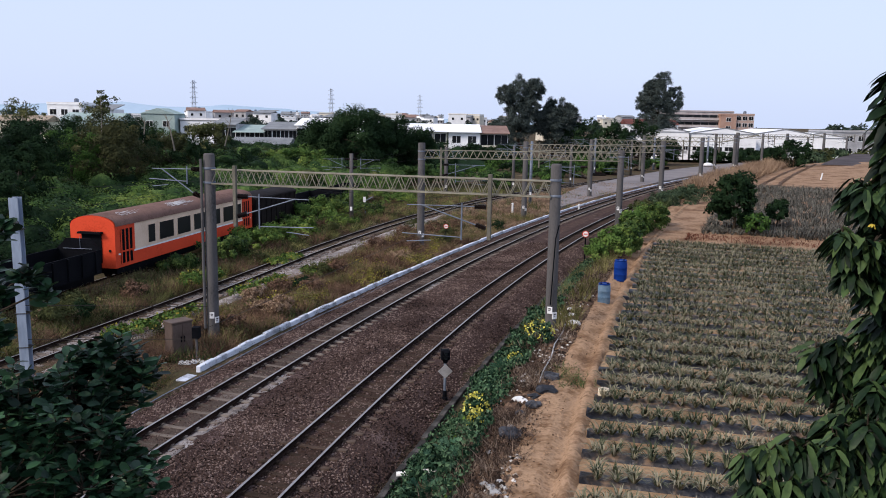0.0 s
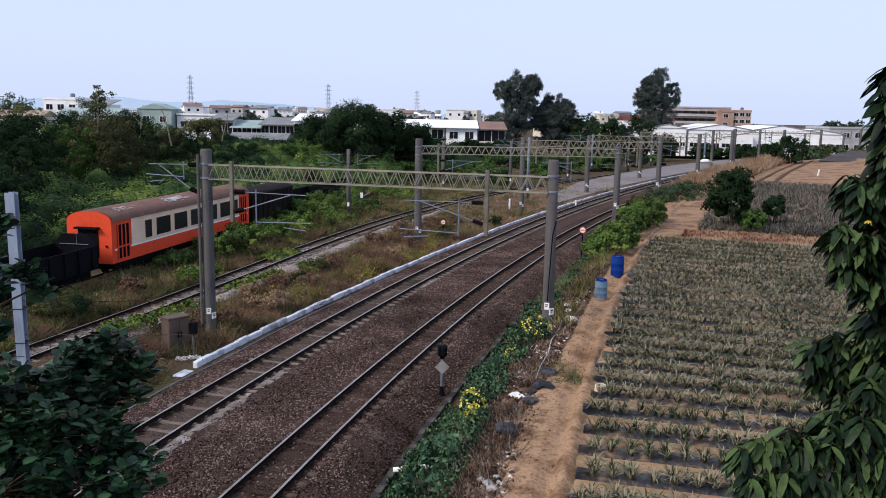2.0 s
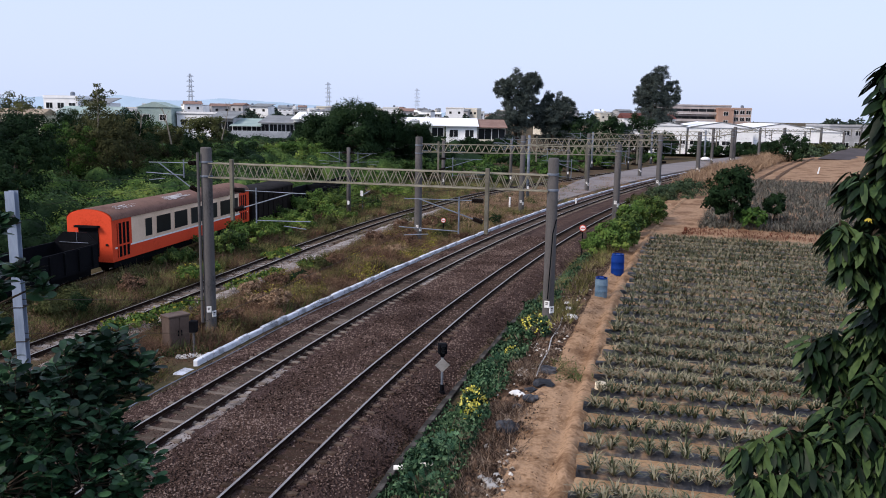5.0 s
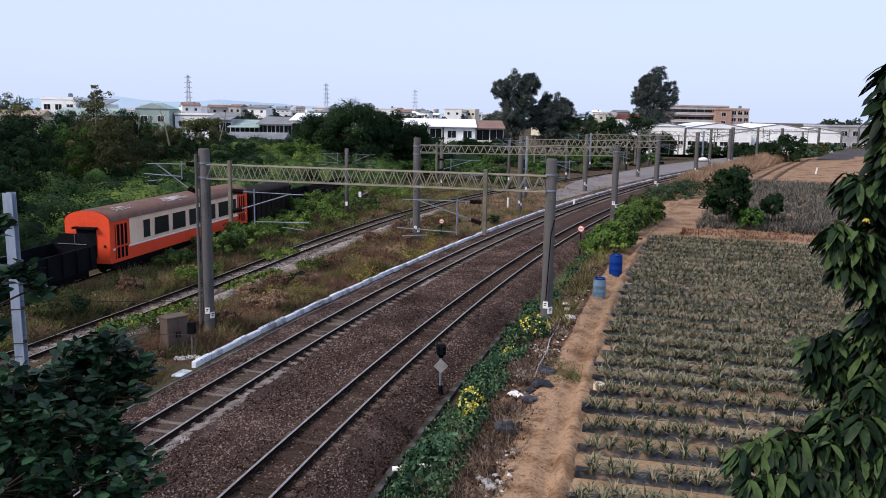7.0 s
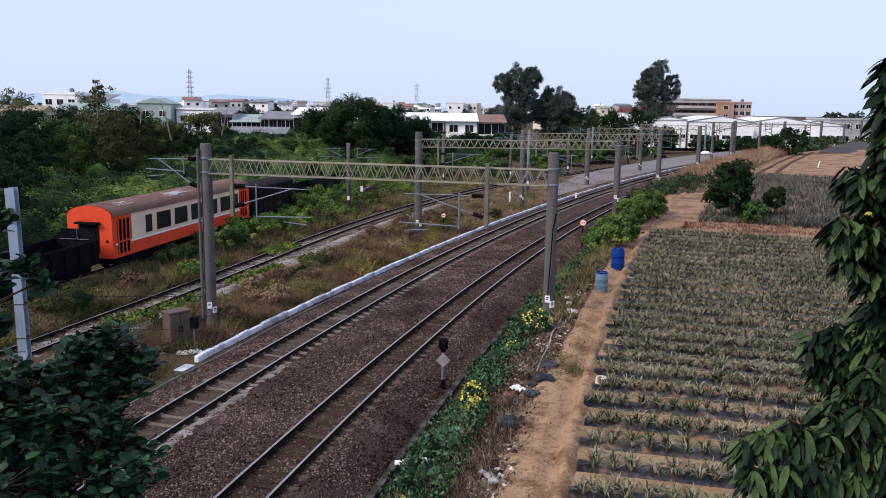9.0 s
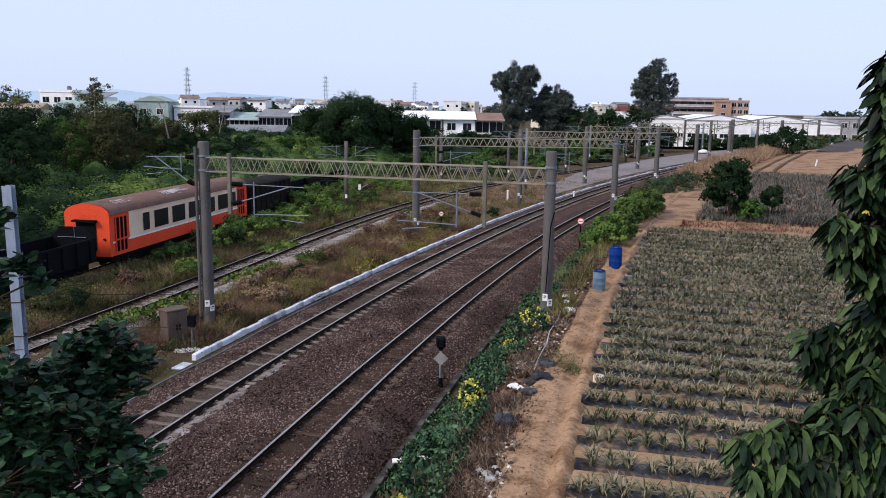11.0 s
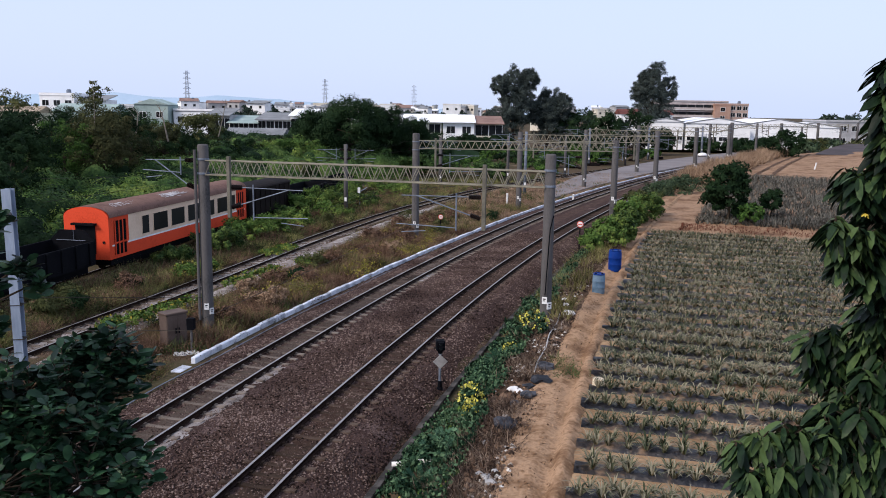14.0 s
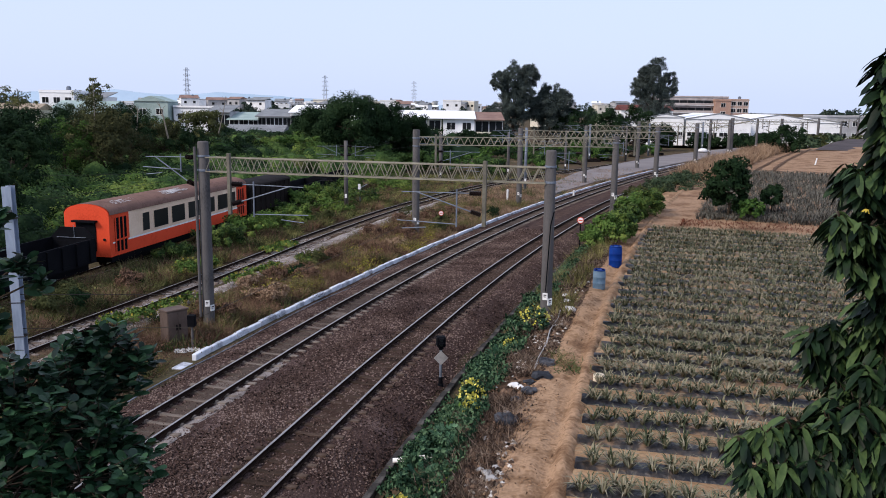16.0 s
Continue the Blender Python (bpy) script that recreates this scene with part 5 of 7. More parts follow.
    for name, lab, mat, args, leaf in (
        ("brown_bushes", "low withered brown bushes along the kerb wall", "weed_brown", (siding_r, wall_x, 17, 80, 620, 0.7, 0.8, 61, 130, 1.5, -0.22, 31), 0.06),
        ("dull_green_bushes", "dull green low bushes along the kerb wall", "leaf_olive", (siding_r, wall_x, 17, 90, 700, 0.65, 0.9, 62, 170, 1.5, 0.12, 33), 0.065),
        ("yellow_weeds", "yellow-green flowering weeds beside the kerb", "weed_yellow", (siding_r, wall_x, 33, 60, 600, 0.45, 0.95, 63, 60, 1.2, 0.12, 11), 0.085),
        ("straw_bushes", "pale straw-coloured dry bushes along the kerb wall", "grass_dry", (siding_r, wall_x, 40, 85, 160, 0.55, 0.8, 66, 130, 1.2, 0.18, 35), 0.055),
        ("stock_straw_bushes", "pale withered bushes before the old stock", "grass_dry", (stock_r, siding_l, 24, 90, 110, 0.5, 0.7, 67, 110, 1.3, 0.2, 36), 0.055),
        ("stock_bushes", "low olive bushes before the old stock", "leaf_olive", (stock_r, siding_l, 20, 120, 520, 0.6, 0.8, 64, 110, 1.3, 0.0, 37), 0.11),
        ("stock_brown_bushes", "low brown bushes before the old stock", "weed_brown", (stock_r, siding_l, 20, 110, 420, 0.6, 0.7, 65, 130, 1.3, -0.1, 38), 0.06),
    ):
        pts = mound(*args)
        tagged(quads(name, leaf_quads(pts[:, :3], leaf, g, 0.4, 0, 0.55, pts[:, 3:]), M[mat]), lab, "bushes", kind="stuff")
    # rounded bushes that stand out of the weeds
    r3 = random.Random(88)
    kinds = (("weed_brown", "rounded red-brown withered bush in the weeds"), ("leaf_olive", "rounded dull olive bush in the weeds"), ("weed_brown", "rounded red-brown withered bush in the weeds"), ("grass_dry", "pale straw-coloured bush in the weeds"), ("leaf_dark", "small dark green bush in the weeds"))
    for i in range(58):
        y = 23 + 46 * r3.random() ** 1.2
        lo, hi = (siding_r(y) + 0.5, wall_x(y) - 0.6) if i % 3 else (stock_r(y) + 0.8, siding_l(y) - 0.5)
        mat, lab = kinds[r3.randrange(5)]
        if y < 32.5 and i % 3:
            continue
        h, r = r3.uniform(0.8, 1.35), r3.uniform(0.5, 0.95)
        tree(r3.uniform(lo, hi), y, -0.6, h, r, h * 0.5, lab, mat, 610 + i, 24, 72, 0.092, "weed_bush", "bush", "weed bushes", 0.03, low=-0.1, spread=0.36)
    # taller creeper clumps in front of the stock
    for i, (x, y, h, r) in enumerate(((-13.9, 51.5, 1.9, 1.7), (-13.0, 55.5, 2.1, 1.9), (-12.2, 59.0, 1.7, 1.8), (-15.6, 47.5, 1.3, 1.2), (-11.2, 63.5, 1.6, 1.8), (-9.0, 70.0, 1.5, 2.0), (-7.4, 77.0, 1.6, 2.2), (-9.8, 83.0, 2.0, 2.4), (-4.5, 88.0, 1.8, 2.4), (-6.5, 97.0, 2.2, 3.0), (-12.3, 70.5, 2.1, 1.7), (-11.2, 74.5, 2.3, 1.8), (-10.2, 79.0, 2.2, 2.0), (-9.4, 85.5, 2.4, 2.1), (-8.2, 90.5, 2.5, 2.2), (-13.2, 67.0, 1.7, 1.5))):
        tree(x, y, -0.6, h, r, h * 0.6, "yellow-green creeper clump beside the old stock", "leaf_lime" if i % 3 else "leaf_shrub", 400 + i, 32, 90, 0.16, "creeper_clump", "shrub", "creeper clumps", 0.05, low=-0.2)

    # yellow-green weed clumps that stand out along the siding
    for i, (x, y, h, r) in enumerate(((-9.7, 43.0, 0.75, 0.9), (-10.3, 41.6, 0.7, 0.8), (-9.2, 44.6, 0.7, 0.7), (-12.0, 35.6, 0.7, 0.8), (-12.8, 34.0, 0.65, 0.8), (-11.4, 37.0, 0.7, 0.7), (-10.6, 51.6, 0.45, 0.9), (-10.0, 53.4, 0.45, 0.8), (-7.9, 47.6, 0.7, 0.7), (-13.6, 33.2, 0.6, 0.6), (-13.3, 42.6, 1.25, 0.75), (-12.6, 44.4, 1.0, 0.7))):
        wc = tree(x, y, -0.6, h, r, h * 0.5, "yellow-green flowering weed clump beside the siding", "leaf_lime", 430 + i, 22, 44, 0.13, "weed_clump", "weed", "weed clumps", 0.03, low=-0.1)
        g = np.random.default_rng(455 + i)
        e = unit(g.normal(size=(70, 3)))
        e[:, 2] = np.abs(e[:, 2])
        tagged(quads("blossom", leaf_quads(np.array([0, 0, h * 0.5]) + e * np.array([r, r, h * 0.55]), 0.1, g, 0.5, 0, 0.8), M["weed_yellow"], wc), "pale yellow blossom", kind="stuff")


grasses()


# ---- right-hand bank ----
def bank_plants():
    rng = np.random.default_rng(15)
    def samp(d0, d1, y0, y1, n, lift, power=1.3, keep=-1.0, patch=0, amp=0.25):
        y = y0 + (y1 - y0) * rng.random(n) ** power
        d = d0 + (d1 - d0) * rng.random(n)
        if keep > -1:
            m = bumps(d, y, 0.45, patch) > keep
            y, d = y[m], d[m]
        b = bumps(d, y, 0.8, 2)
        out = []
        for yy, dd, bb, r in zip(y, d, b, rng.random(len(y))):
            p = off(yy, dd)
            out.append((p.x, p.y, land_z(yy, dd) + lift * r + amp * max(0, bb + 0.25)))
        return np.array(out)
    tagged(quads("bank_creepers", leaf_quads(samp(2.75, 5.0, 12, 62, 40000, 0.34, 1.2, -0.16, 21, 0.45), 0.1, rng, 0.8, 0, 0.75), M["leaf_bank"]), "dark green creepers on the slope of the bank", "creepers", kind="stuff")
    tagged(quads("bank_bright_leaves", leaf_quads(samp(3.2, 5.0, 12, 60, 1300, 0.35, 1.3, 0.2, 5), 0.13, rng, 0.8, 0, 0.75), M["leaf_bright"]), "bright green leafy weeds on the bank", "weeds", kind="stuff")
    tagged(quads("bank_dry_twigs", blades(samp(4.4, 6.1, 12, 62, 5000, 0.05, 1.2, -0.25, 9, 0.05), 0.26, rng, 1.2, 0.01), M["twig"]), "grey-brown dead twigs and weeds on the bank", "twigs", kind="stuff")
    tagged(quads("bank_grass", blades(samp(3.4, 6.0, 30, 75, 9000, 0.05, 1.0, -0.15, 12, 0.05), 0.5, rng, 0.6, 0.02), M["brush_olive"]), "rough olive and brown grass on the bank", "grass", kind="stuff")
    tagged(quads("far_dry_grass", blades(samp(3.0, 9.5, 84, 150, 26000, 0.05, 1.0, -0.3, 6, 0.9), 1.1, rng, 0.45, 0.045), M["grass_dry"]), "tall straw-coloured grass on the far mound", "grass", kind="stuff")
    tagged(quads("far_bank_grass", blades(samp(2.6, 6.0, 60, 150, 15000, 0.05, 1.0, -1, 6, 0.2), 0.6, rng, 0.45, 0.04), M["grass_green"]), "green grass along the far cutting", "grass", kind="stuff")
    dead = samp(4.5, 6.25, 12, 60, 9000, 0.04, 1.2, -0.3, 9, 0.03)
    tagged(quads("dead_leaves", leaf_quads(dead, 0.075, rng, 0.9, 0, 0.45), M["twig"]), "dry brown dead leaves and scraps on the bank", "dead leaves", kind="stuff")
    tagged(quads("straw_scraps", leaf_quads(samp(4.8, 6.3, 12, 60, 1500, 0.04, 1.2, 0.0, 14, 0.03), 0.085, rng, 0.9, 0, 0.3), M["grass_dry"]), "pale straw scraps lying on the bank", "straw", kind="stuff")
    tagged(quads("earth_clods", leaf_quads(samp(5.7, 7.25, 12, 56, 500, 0.02, 1.3, -0.2, 17, 0.0) + np.array([0, 0, 0.07]), 0.055, rng, 0.7, 0, 0.8), M["verge"]), "small brown earth crumbs on the footpath", "earth crumbs", kind="stuff")
    brush = samp(4.5, 5.9, 12, 46, 420, 0.0, 1.2, -0.2, 9, 0.0)
    tagged(quads("dead_brush", tufts(rng, brush, 110, 0.34, 1.1, 0.008), M["twig"]), "low tangles of dead brown brush on the bank", "brush", kind="stuff")
    for name, label, mat, n, d0, d1, r0, r1, keep in (("rubble_scraps", "small pale stones and scraps strewn on the bank", "scraps", 1500, 4.7, 6.1, 0.015, 0.075, -0.05), ("path_clods", "small tan clods of earth on the footpath", "path", 1700, 5.6, 7.4, 0.01, 0.038, -0.5), ("bank_clods", "dark clods of earth on the bank", "clod_dark", 1800, 4.5, 6.1, 0.02, 0.11, -0.4)):
        c = samp(d0, d1, 12, 48, n, 0.0, 1.3, keep, 23, 0.0) + np.array([0, 0, 0.06])
        r = rng.uniform(r0, r1, len(c))[:, None, None]
        shape = np.array([(1, 0, 0), (0.2, 0.9, 0), (-0.9, 0.3, 0), (-0.4, -0.8, 0), (0.6, -0.7, 0), (0.1, 0.1, 0.75)])
        V = c[:, None, :] + shape[None] * r * rng.uniform(0.55, 1.3, (len(c), 6, 1))
        tagged(swarm(name, V, [(0, 1, 5), (1, 2, 5), (2, 3, 5), (3, 4, 5), (4, 0, 5)], M[mat], smooth=False), label, "clods", kind="stuff")
    # shrubs along the top of the bank
    for i, (x, y, h, r, mat) in enumerate(((9.2, 44.0, 1.75, 1.15, "leaf_lime"), (10.3, 45.6, 1.9, 1.0, "leaf_shrub"), (8.2, 43.4, 1.0, 0.7, "leaf_lime"), (11.6, 49.6, 1.75, 0.85, "leaf_shrub"), (12.2, 51.6, 2.2, 1.05, "leaf_lime"), (13.9, 54.6, 2.3, 1.15, "leaf_shrub"), (12.9, 53.2, 1.6, 0.9, "leaf_shrub"), (15.0, 57.0, 1.7, 0.9, "leaf_shrub"),
                                           (18.9, 70.5, 1.7, 1.7, "leaf_grey_green"), (21.0, 72.5, 1.9, 1.9, "leaf_grey_green"), (23.0, 75.5, 1.8, 1.8, "leaf_grey_green"), (16.6, 67.5, 1.1, 1.2, "leaf_olive"))):
        tree(x, y, 1.35, h, r, h * 0.52, "leafy green shrub on top of the bank", mat, 500 + i, 46, 60, 0.17, "shrub", "shrub", "bank shrubs", 0.06, low=-0.6, spread=0.24)
    tree(19.1, 53.9, 1.55, 4.1, 1.5, 1.7, "dark bushy tree at the corner of the field", "leaf_dark", 520, 80, 70, 0.22, trunk_r=0.12, low=-0.6, spread=0.24, extra=((0.8, -0.3, 1.0, 0.55, 0.6), (-0.7, 0.2, 1.5, 0.7, 0.7)))
    tree(20.2, 52.6, 1.55, 1.7, 0.9, 0.8, "small light green sapling under the bushy tree", "leaf_mid", 521, 24, 36, 0.24, "sapling", "tree", trunk_r=0.05)
    tree(23.0, 56.0, 1.6, 2.1, 0.85, 0.85, "low rounded dark shrub beside old pineapples", "leaf_dark", 522, 36, 50, 0.22, "shrub", "shrub", trunk_r=0.06)
    tree(56.4, 134, 1.8, 4.6, 3.3, 2.4, "round dark tree on the far mound", "leaf_dark", 523, 50, 60, 0.42, low=-0.8)
    for i, (x, y, h, r) in enumerate(((66, 148, 2.6, 3.0), (71, 156, 3.2, 3.4), (77, 162, 2.8, 3.4), (86, 170, 2.4, 4), (97, 178, 2.8, 5))):
        tree(x, y, 1.4, h, r, h * 0.55, "scrubby shrub along the far bank", "leaf_olive" if i % 2 else "leaf_grey_green", 530 + i, 30, 50, 0.45, "shrub", "shrub", "far shrubs", 0.08)
    # low leafy bushes at the foot of the bank
    for i, (y, d, h, r) in enumerate(((17.4, 3.9, 0.85, 0.62), (18.6, 4.15, 0.95, 0.7), (19.8, 4.1, 0.8, 0.6), (20.6, 3.3, 0.7, 0.4), (16.3, 3.4, 0.7, 0.5), (24.4, 4.2, 0.8, 0.6), (25.8, 4.0, 0.85, 0.6), (27.4, 4.3, 0.8, 0.6), (30.4, 4.1, 0.9, 0.6), (33.0, 4.3, 0.9, 0.7))):
        p = off(y, d)
        tree(p.x, p.y, land_z(y, d) - 0.05, h, r, h * 0.55, "low dark green leafy bush on the bank", "leaf_bank", 580 + i, 24, 60, 0.12, "bush", "bush", "bank bushes", 0.03, low=-0.2)
    # feathery compound fronds over the lowest bushes
    for i, (y, d, r, h) in enumerate(((17.6, 4.2, 0.75, 0.75), (18.9, 4.3, 0.8, 0.85), (20.0, 4.2, 0.65, 0.7), (20.9, 3.3, 0.5, 0.55), (16.4, 3.9, 0.6, 0.6), (25.0, 4.2, 0.7, 0.7), (26.6, 4.3, 0.7, 0.7))):
        g = np.random.default_rng(720 + i)
        p = off(y, d)
        tips, outs = [], []
        for k in range(46):
            a, el = g.uniform(0, 2 * np.pi), g.uniform(0.15, 1.2)
            dr = np.array([math.cos(a) * math.cos(el), math.sin(a) * math.cos(el), math.sin(el)])
            for f in np.linspace(0.35, 1.0, 11):
                q = dr * f * np.array([r, r, h]) - np.array([0, 0, 0.16 * f * f])
                side = np.array([-math.sin(a), math.cos(a), 0.0])
                for sg in (-1, 1):
                    tips.append((q, q + side * sg * 0.085 * (1.25 - 0.7 * f) + dr * 0.03, dr * 0.016))
        V = np.array([(b - w, b + w * 0.3, t + w, t - w * 0.5) for b, t, w in tips])
        fr = quads("leafy_plant", V + np.array([p.x, p.y, land_z(y, d) + 0.12]), M["leaf_frond"])
        tagged(fr, "low feathery blue-green leafy plant on the bank", "plant", "leafy plants")
    # yellow-flowered bushes
    for i, (y, d, h, r) in enumerate(((22.0, 4.35, 1.0, 0.36), (21.2, 4.55, 0.7, 0.22), (28.6, 5.0, 0.95, 0.5), (16.8, 3.9, 0.6, 0.28), (27.0, 4.5, 0.55, 0.25))):
        p = off(y, d)
        fb = tree(p.x, p.y, land_z(y, d) - 0.05, h, r, h * 0.5, "green weed bush topped with yellow flowers", "leaf_bank", 540 + i, 16, 36, 0.13, "flowering_bush", "bush", "flowering bushes", 0.03)
        g = np.random.default_rng(550 + i)
        e = unit(g.normal(size=(140, 3)))
        e[:, 2] = np.abs(e[:, 2])
        tagged(quads("blossom", leaf_quads(np.array([0, 0, h * 0.55]) + e * np.array([r, r, h * 0.52]), 0.085, g, 0.5, 0, 0.9), M["flower_yellow"], fb), "small yellow flowers", kind="stuff")


M["clod_dark"] = material("clod_dark", [(0.02, 0.014, 0.011), (0.07, 0.045, 0.032), (0.17, 0.11, 0.075)], 1.5, 0.95, island=0.6, fine=12)
M["scraps"] = material("scraps", [(0.1, 0.08, 0.065), (0.28, 0.24, 0.2), (0.55, 0.53, 0.5)], 2, 0.8, island=0.7, fine=9)
M["leaf_frond"] = material("leaf_frond", [(0.02, 0.055, 0.032), (0.055, 0.12, 0.07), (0.11, 0.2, 0.115)], 1.5, 0.7, island=0.2, fine=3, bump=0, spec=0.04)
M["leaf_grey_green"] = material("leaf_grey_green", [(0.016, 0.03, 0.018), (0.045, 0.068, 0.038), (0.09, 0.12, 0.065)], 0.6, 0.7, island=0.3, fine=3, bump=0, spec=0.02)
M["twig"] = material("twig", [(0.02, 0.014, 0.011), (0.085, 0.058, 0.045), (0.25, 0.19, 0.145)], 1.2, 0.9, island=0.55, fine=3, bump=0, spec=0.02)
M["leaf_bank"] = material("leaf_bank", [(0.008, 0.022, 0.012), (0.03, 0.064, 0.034), (0.09, 0.15, 0.08)], 0.6, 0.6, island=0.55, fine=3, bump=0, spec=0.02)
bank_plants()


# ---- pineapple field ----
BLADE = [(0, 1, 3, 2), (2, 3, 4)]


def rosette(rng, n, r, h):
    """Arching sword leaves round a centre: (n, 5, 3)."""
    a = rng.uniform(0, 2 * np.pi, n)
    out = rng.uniform(0.15, 1.0, n) ** 0.7
    d = np.stack([np.cos(a), np.sin(a), np.zeros(n)], 1)
    s = np.stack([-np.sin(a), np.cos(a), np.zeros(n)], 1)
    up = np.array([0, 0, 1.0])
    L = rng.uniform(0.75, 1.2, n)[:, None]
    b = d * 0.03
    m = d * (r * 0.55 * out)[:, None] * L + up * (h * 0.72) * L
    t = d * (r * 1.1 * out)[:, None] * L + up * ((h * (1.12 - 0.65 * out ** 2))[:, None]) * L
    w = 0.017
    return np.stack([b - s * w, b + s * w, m - s * w * 0.85, m + s * w * 0.85, t], axis=1)


def pineapples():
    rng = np.random.default_rng(90)
    spots = []
    y = 15.68
    row = 0
    while y < 51.5:
        # ridge under black film
        vs, fs = [], []
        ds = np.arange(7.3 + rng.uniform(-0.08, 0.16), 31, 0.8)
        prof = [(-0.29, -0.04), (-0.24, 0.035), (-0.12, 0.085), (0.1, 0.085), (0.2, 0.03), (0.25, -0.03)]
        for d in ds:
            jit = rng.normal(size=6) * 0.018
            for (o, h), j in zip(prof, jit):
                p = off(y + o, d)
                vs.append((p.x, p.y, land_z(y, d) + 0.05 + h + j))
        for i in range(len(ds) - 1):
            for j in range(5):
                fs.append((i * 6 + j, i * 6 + j + 1, i * 6 + j + 7, i * 6 + j + 6))
        fs.append((0, 1, 2, 3, 4, 5))
        bed = obj("planting_bed", vs, fs, M["black_film"], smooth=True)
        tagged(bed, "long low bed covered in dusty black plastic film", "planting bed", "planting beds")
        for o in (-0.19, 0.0, 0.19):
            d = ds[0] + 0.2 + rng.uniform(0, 0.3)
            while d < 30:
                if rng.random() > 0.05:
                    p = off(y + o + rng.normal() * 0.03, d + rng.normal() * 0.04)
                    spots.append((p.x, p.y, land_z(y, d) + 0.16, row, d))
                d += 0.4 if row < 7 else 0.3
        y += 1.26
        row += 1
    variants = []
    for i in range(6):
        V = rosette(np.random.default_rng(900 + i), 20, 0.41, 0.25)
        me = swarm("pineapple_plant", V, BLADE, M["pineapple"]).data
        ob = [o for o in bpy.data.objects if o.data == me][0]
        bpy.data.objects.remove(ob)
        variants.append(me)
    near = [s for s in spots if s[3] < 5 and s[4] < 21][:290]
    rest = [s for s in spots if not (s in near)]
    r2 = random.Random(3)
    for x, yy, z, row, d in near:
        ob = new("pineapple_plant", variants[r2.randrange(6)])
        s = r2.uniform(0.75, 1.15)
        ob.matrix_basis = pose(x, yy, z - 0.03, 0, 0, r2.uniform(0, 360)) @ Matrix.Diagonal((s, s, s * r2.uniform(0.85, 1.15), 1))
        tagged(ob, "young grey-green pineapple plant in black film", "pineapple plant", "pineapple plants")
    V = []
    for x, yy, z, row, d in rest:
        q = rosette(rng, 17 if row < 12 else 11, (0.42 if row < 7 else 0.5) * rng.uniform(0.8, 1.2), 0.255 * rng.uniform(0.75, 1.15))
        V.append(q + np.array([x, yy, z - 0.03]))
    tagged(swarm("pineapple_rows", np.concatenate(V), BLADE, M["pineapple"]), "long rows of grey-green young pineapple plants", "pineapple plants", kind="stuff")
    # older dry block beyond the lane
    V = []
    for i in range(7000):
        yy = 56.5 + 41 * rng.random() ** 1.2
        d = rng.uniform(9.8, 34)
        p = off(yy, d)
        q = rosette(rng, 8, 0.6, 0.46 * rng.uniform(0.7, 1.2)) * np.array([1, 1, 1])
        V.append(q + np.array([p.x, p.y, land_z(yy, d) + 0.03]))
    tagged(swarm("old_pineapples", np.concatenate(V), BLADE, M["pineapple_old"]), "tall withered grey old pineapple plants", "pineapple plants", kind="stuff")
    # dark stubble field on the far rise
    strip("dark_field", list(np.arange(140, 178, 3.0)), [14, 18, 24, 32, 44, 60], lambda y, d: land_z(y, d) + 0.9 + 0.02 * (y - 140), M["dark_field"], "dark tilled field under film on the far rise", "field")
    V = rosette(rng, 900, 0.35, 0.14)
    yy = rng.uniform(53.2, 56.0, 900)
    dd = 9.0 + 14 * rng.random(900) ** 1.8
    P = np.array([(*tuple(off(a, b))[:2], land_z(a, b) + 0.05) for a, b in zip(yy, dd)])
    tagged(swarm("red_litter_weeds", V + P[:, None, :], BLADE, M["weed_red"]), "reddish withered leaves along the field's far edge", "weeds", kind="stuff")


M["dark_field"] = material("dark_field", [(0.045, 0.038, 0.04), (0.09, 0.075, 0.075)], 0.2, 0.8, fine=2)
M["weed_red"] = material("weed_red", [(0.07, 0.022, 0.016), (0.16, 0.06, 0.035)], 0.5, 0.9, island=0.5, fine=3, bump=0, spec=0.02)
pineapples()


def ruts():
    """Wheel ruts pressed into the far bare earth."""
    for d0, lab in ((11.0, "dark wheel rut across the bare earth"), (12.6, "dark wheel rut across the bare earth")):
        strip("wheel_rut", list(np.arange(100, 146, 2.5)), [d0, d0 + 0.2, d0 + 0.45], lambda y, d: land_z(y, d) + 0.13 + (0.022 * max(0, y - 100) * min(1, max(0, (d - 7) / 9))), M["verge"], lab, "rut", wobble=0.15)


ruts()


# ---- the two trees beside the overpass ----
LEAF = [(0, 2, 1), (0, 3, 2), (1, 2, 5, 4), (2, 3, 6, 5), (4, 5, 8, 7), (5, 6, 9, 8), (7, 8, 10), (8, 9, 10)]


def big_leaves(rng, c, d, L, W, fold=0.25, bend=0.25):
    """Folded, arching leaves at c along d: (n, 8, 3)."""
    n = len(c)
    d = unit(d)
    s = unit(np.cross(d, unit(rng.normal(size=(n, 3)) * 0.5 + np.array([0, 0, 1.0]))))
    u = unit(np.cross(s, d))
    L = (L * rng.uniform(0.7, 1.2, n))[:, None]
    W = W * L
    g = np.array([0, 0, -1.0])
    def at(f):
        return c + d * L * f + g * L * bend * f * f
    return np.stack([c, at(0.2) + s * W * 0.72 + u * W * fold, at(0.22), at(0.2) - s * W * 0.72 + u * W * fold,
                     at(0.52) + s * W + u * W * fold, at(0.5), at(0.52) - s * W + u * W * fold,
                     at(0.84) + s * W * 0.74 + u * W * fold * 0.7, at(0.83), at(0.84) - s * W * 0.74 + u * W * fold * 0.7, at(1.0)], axis=1)


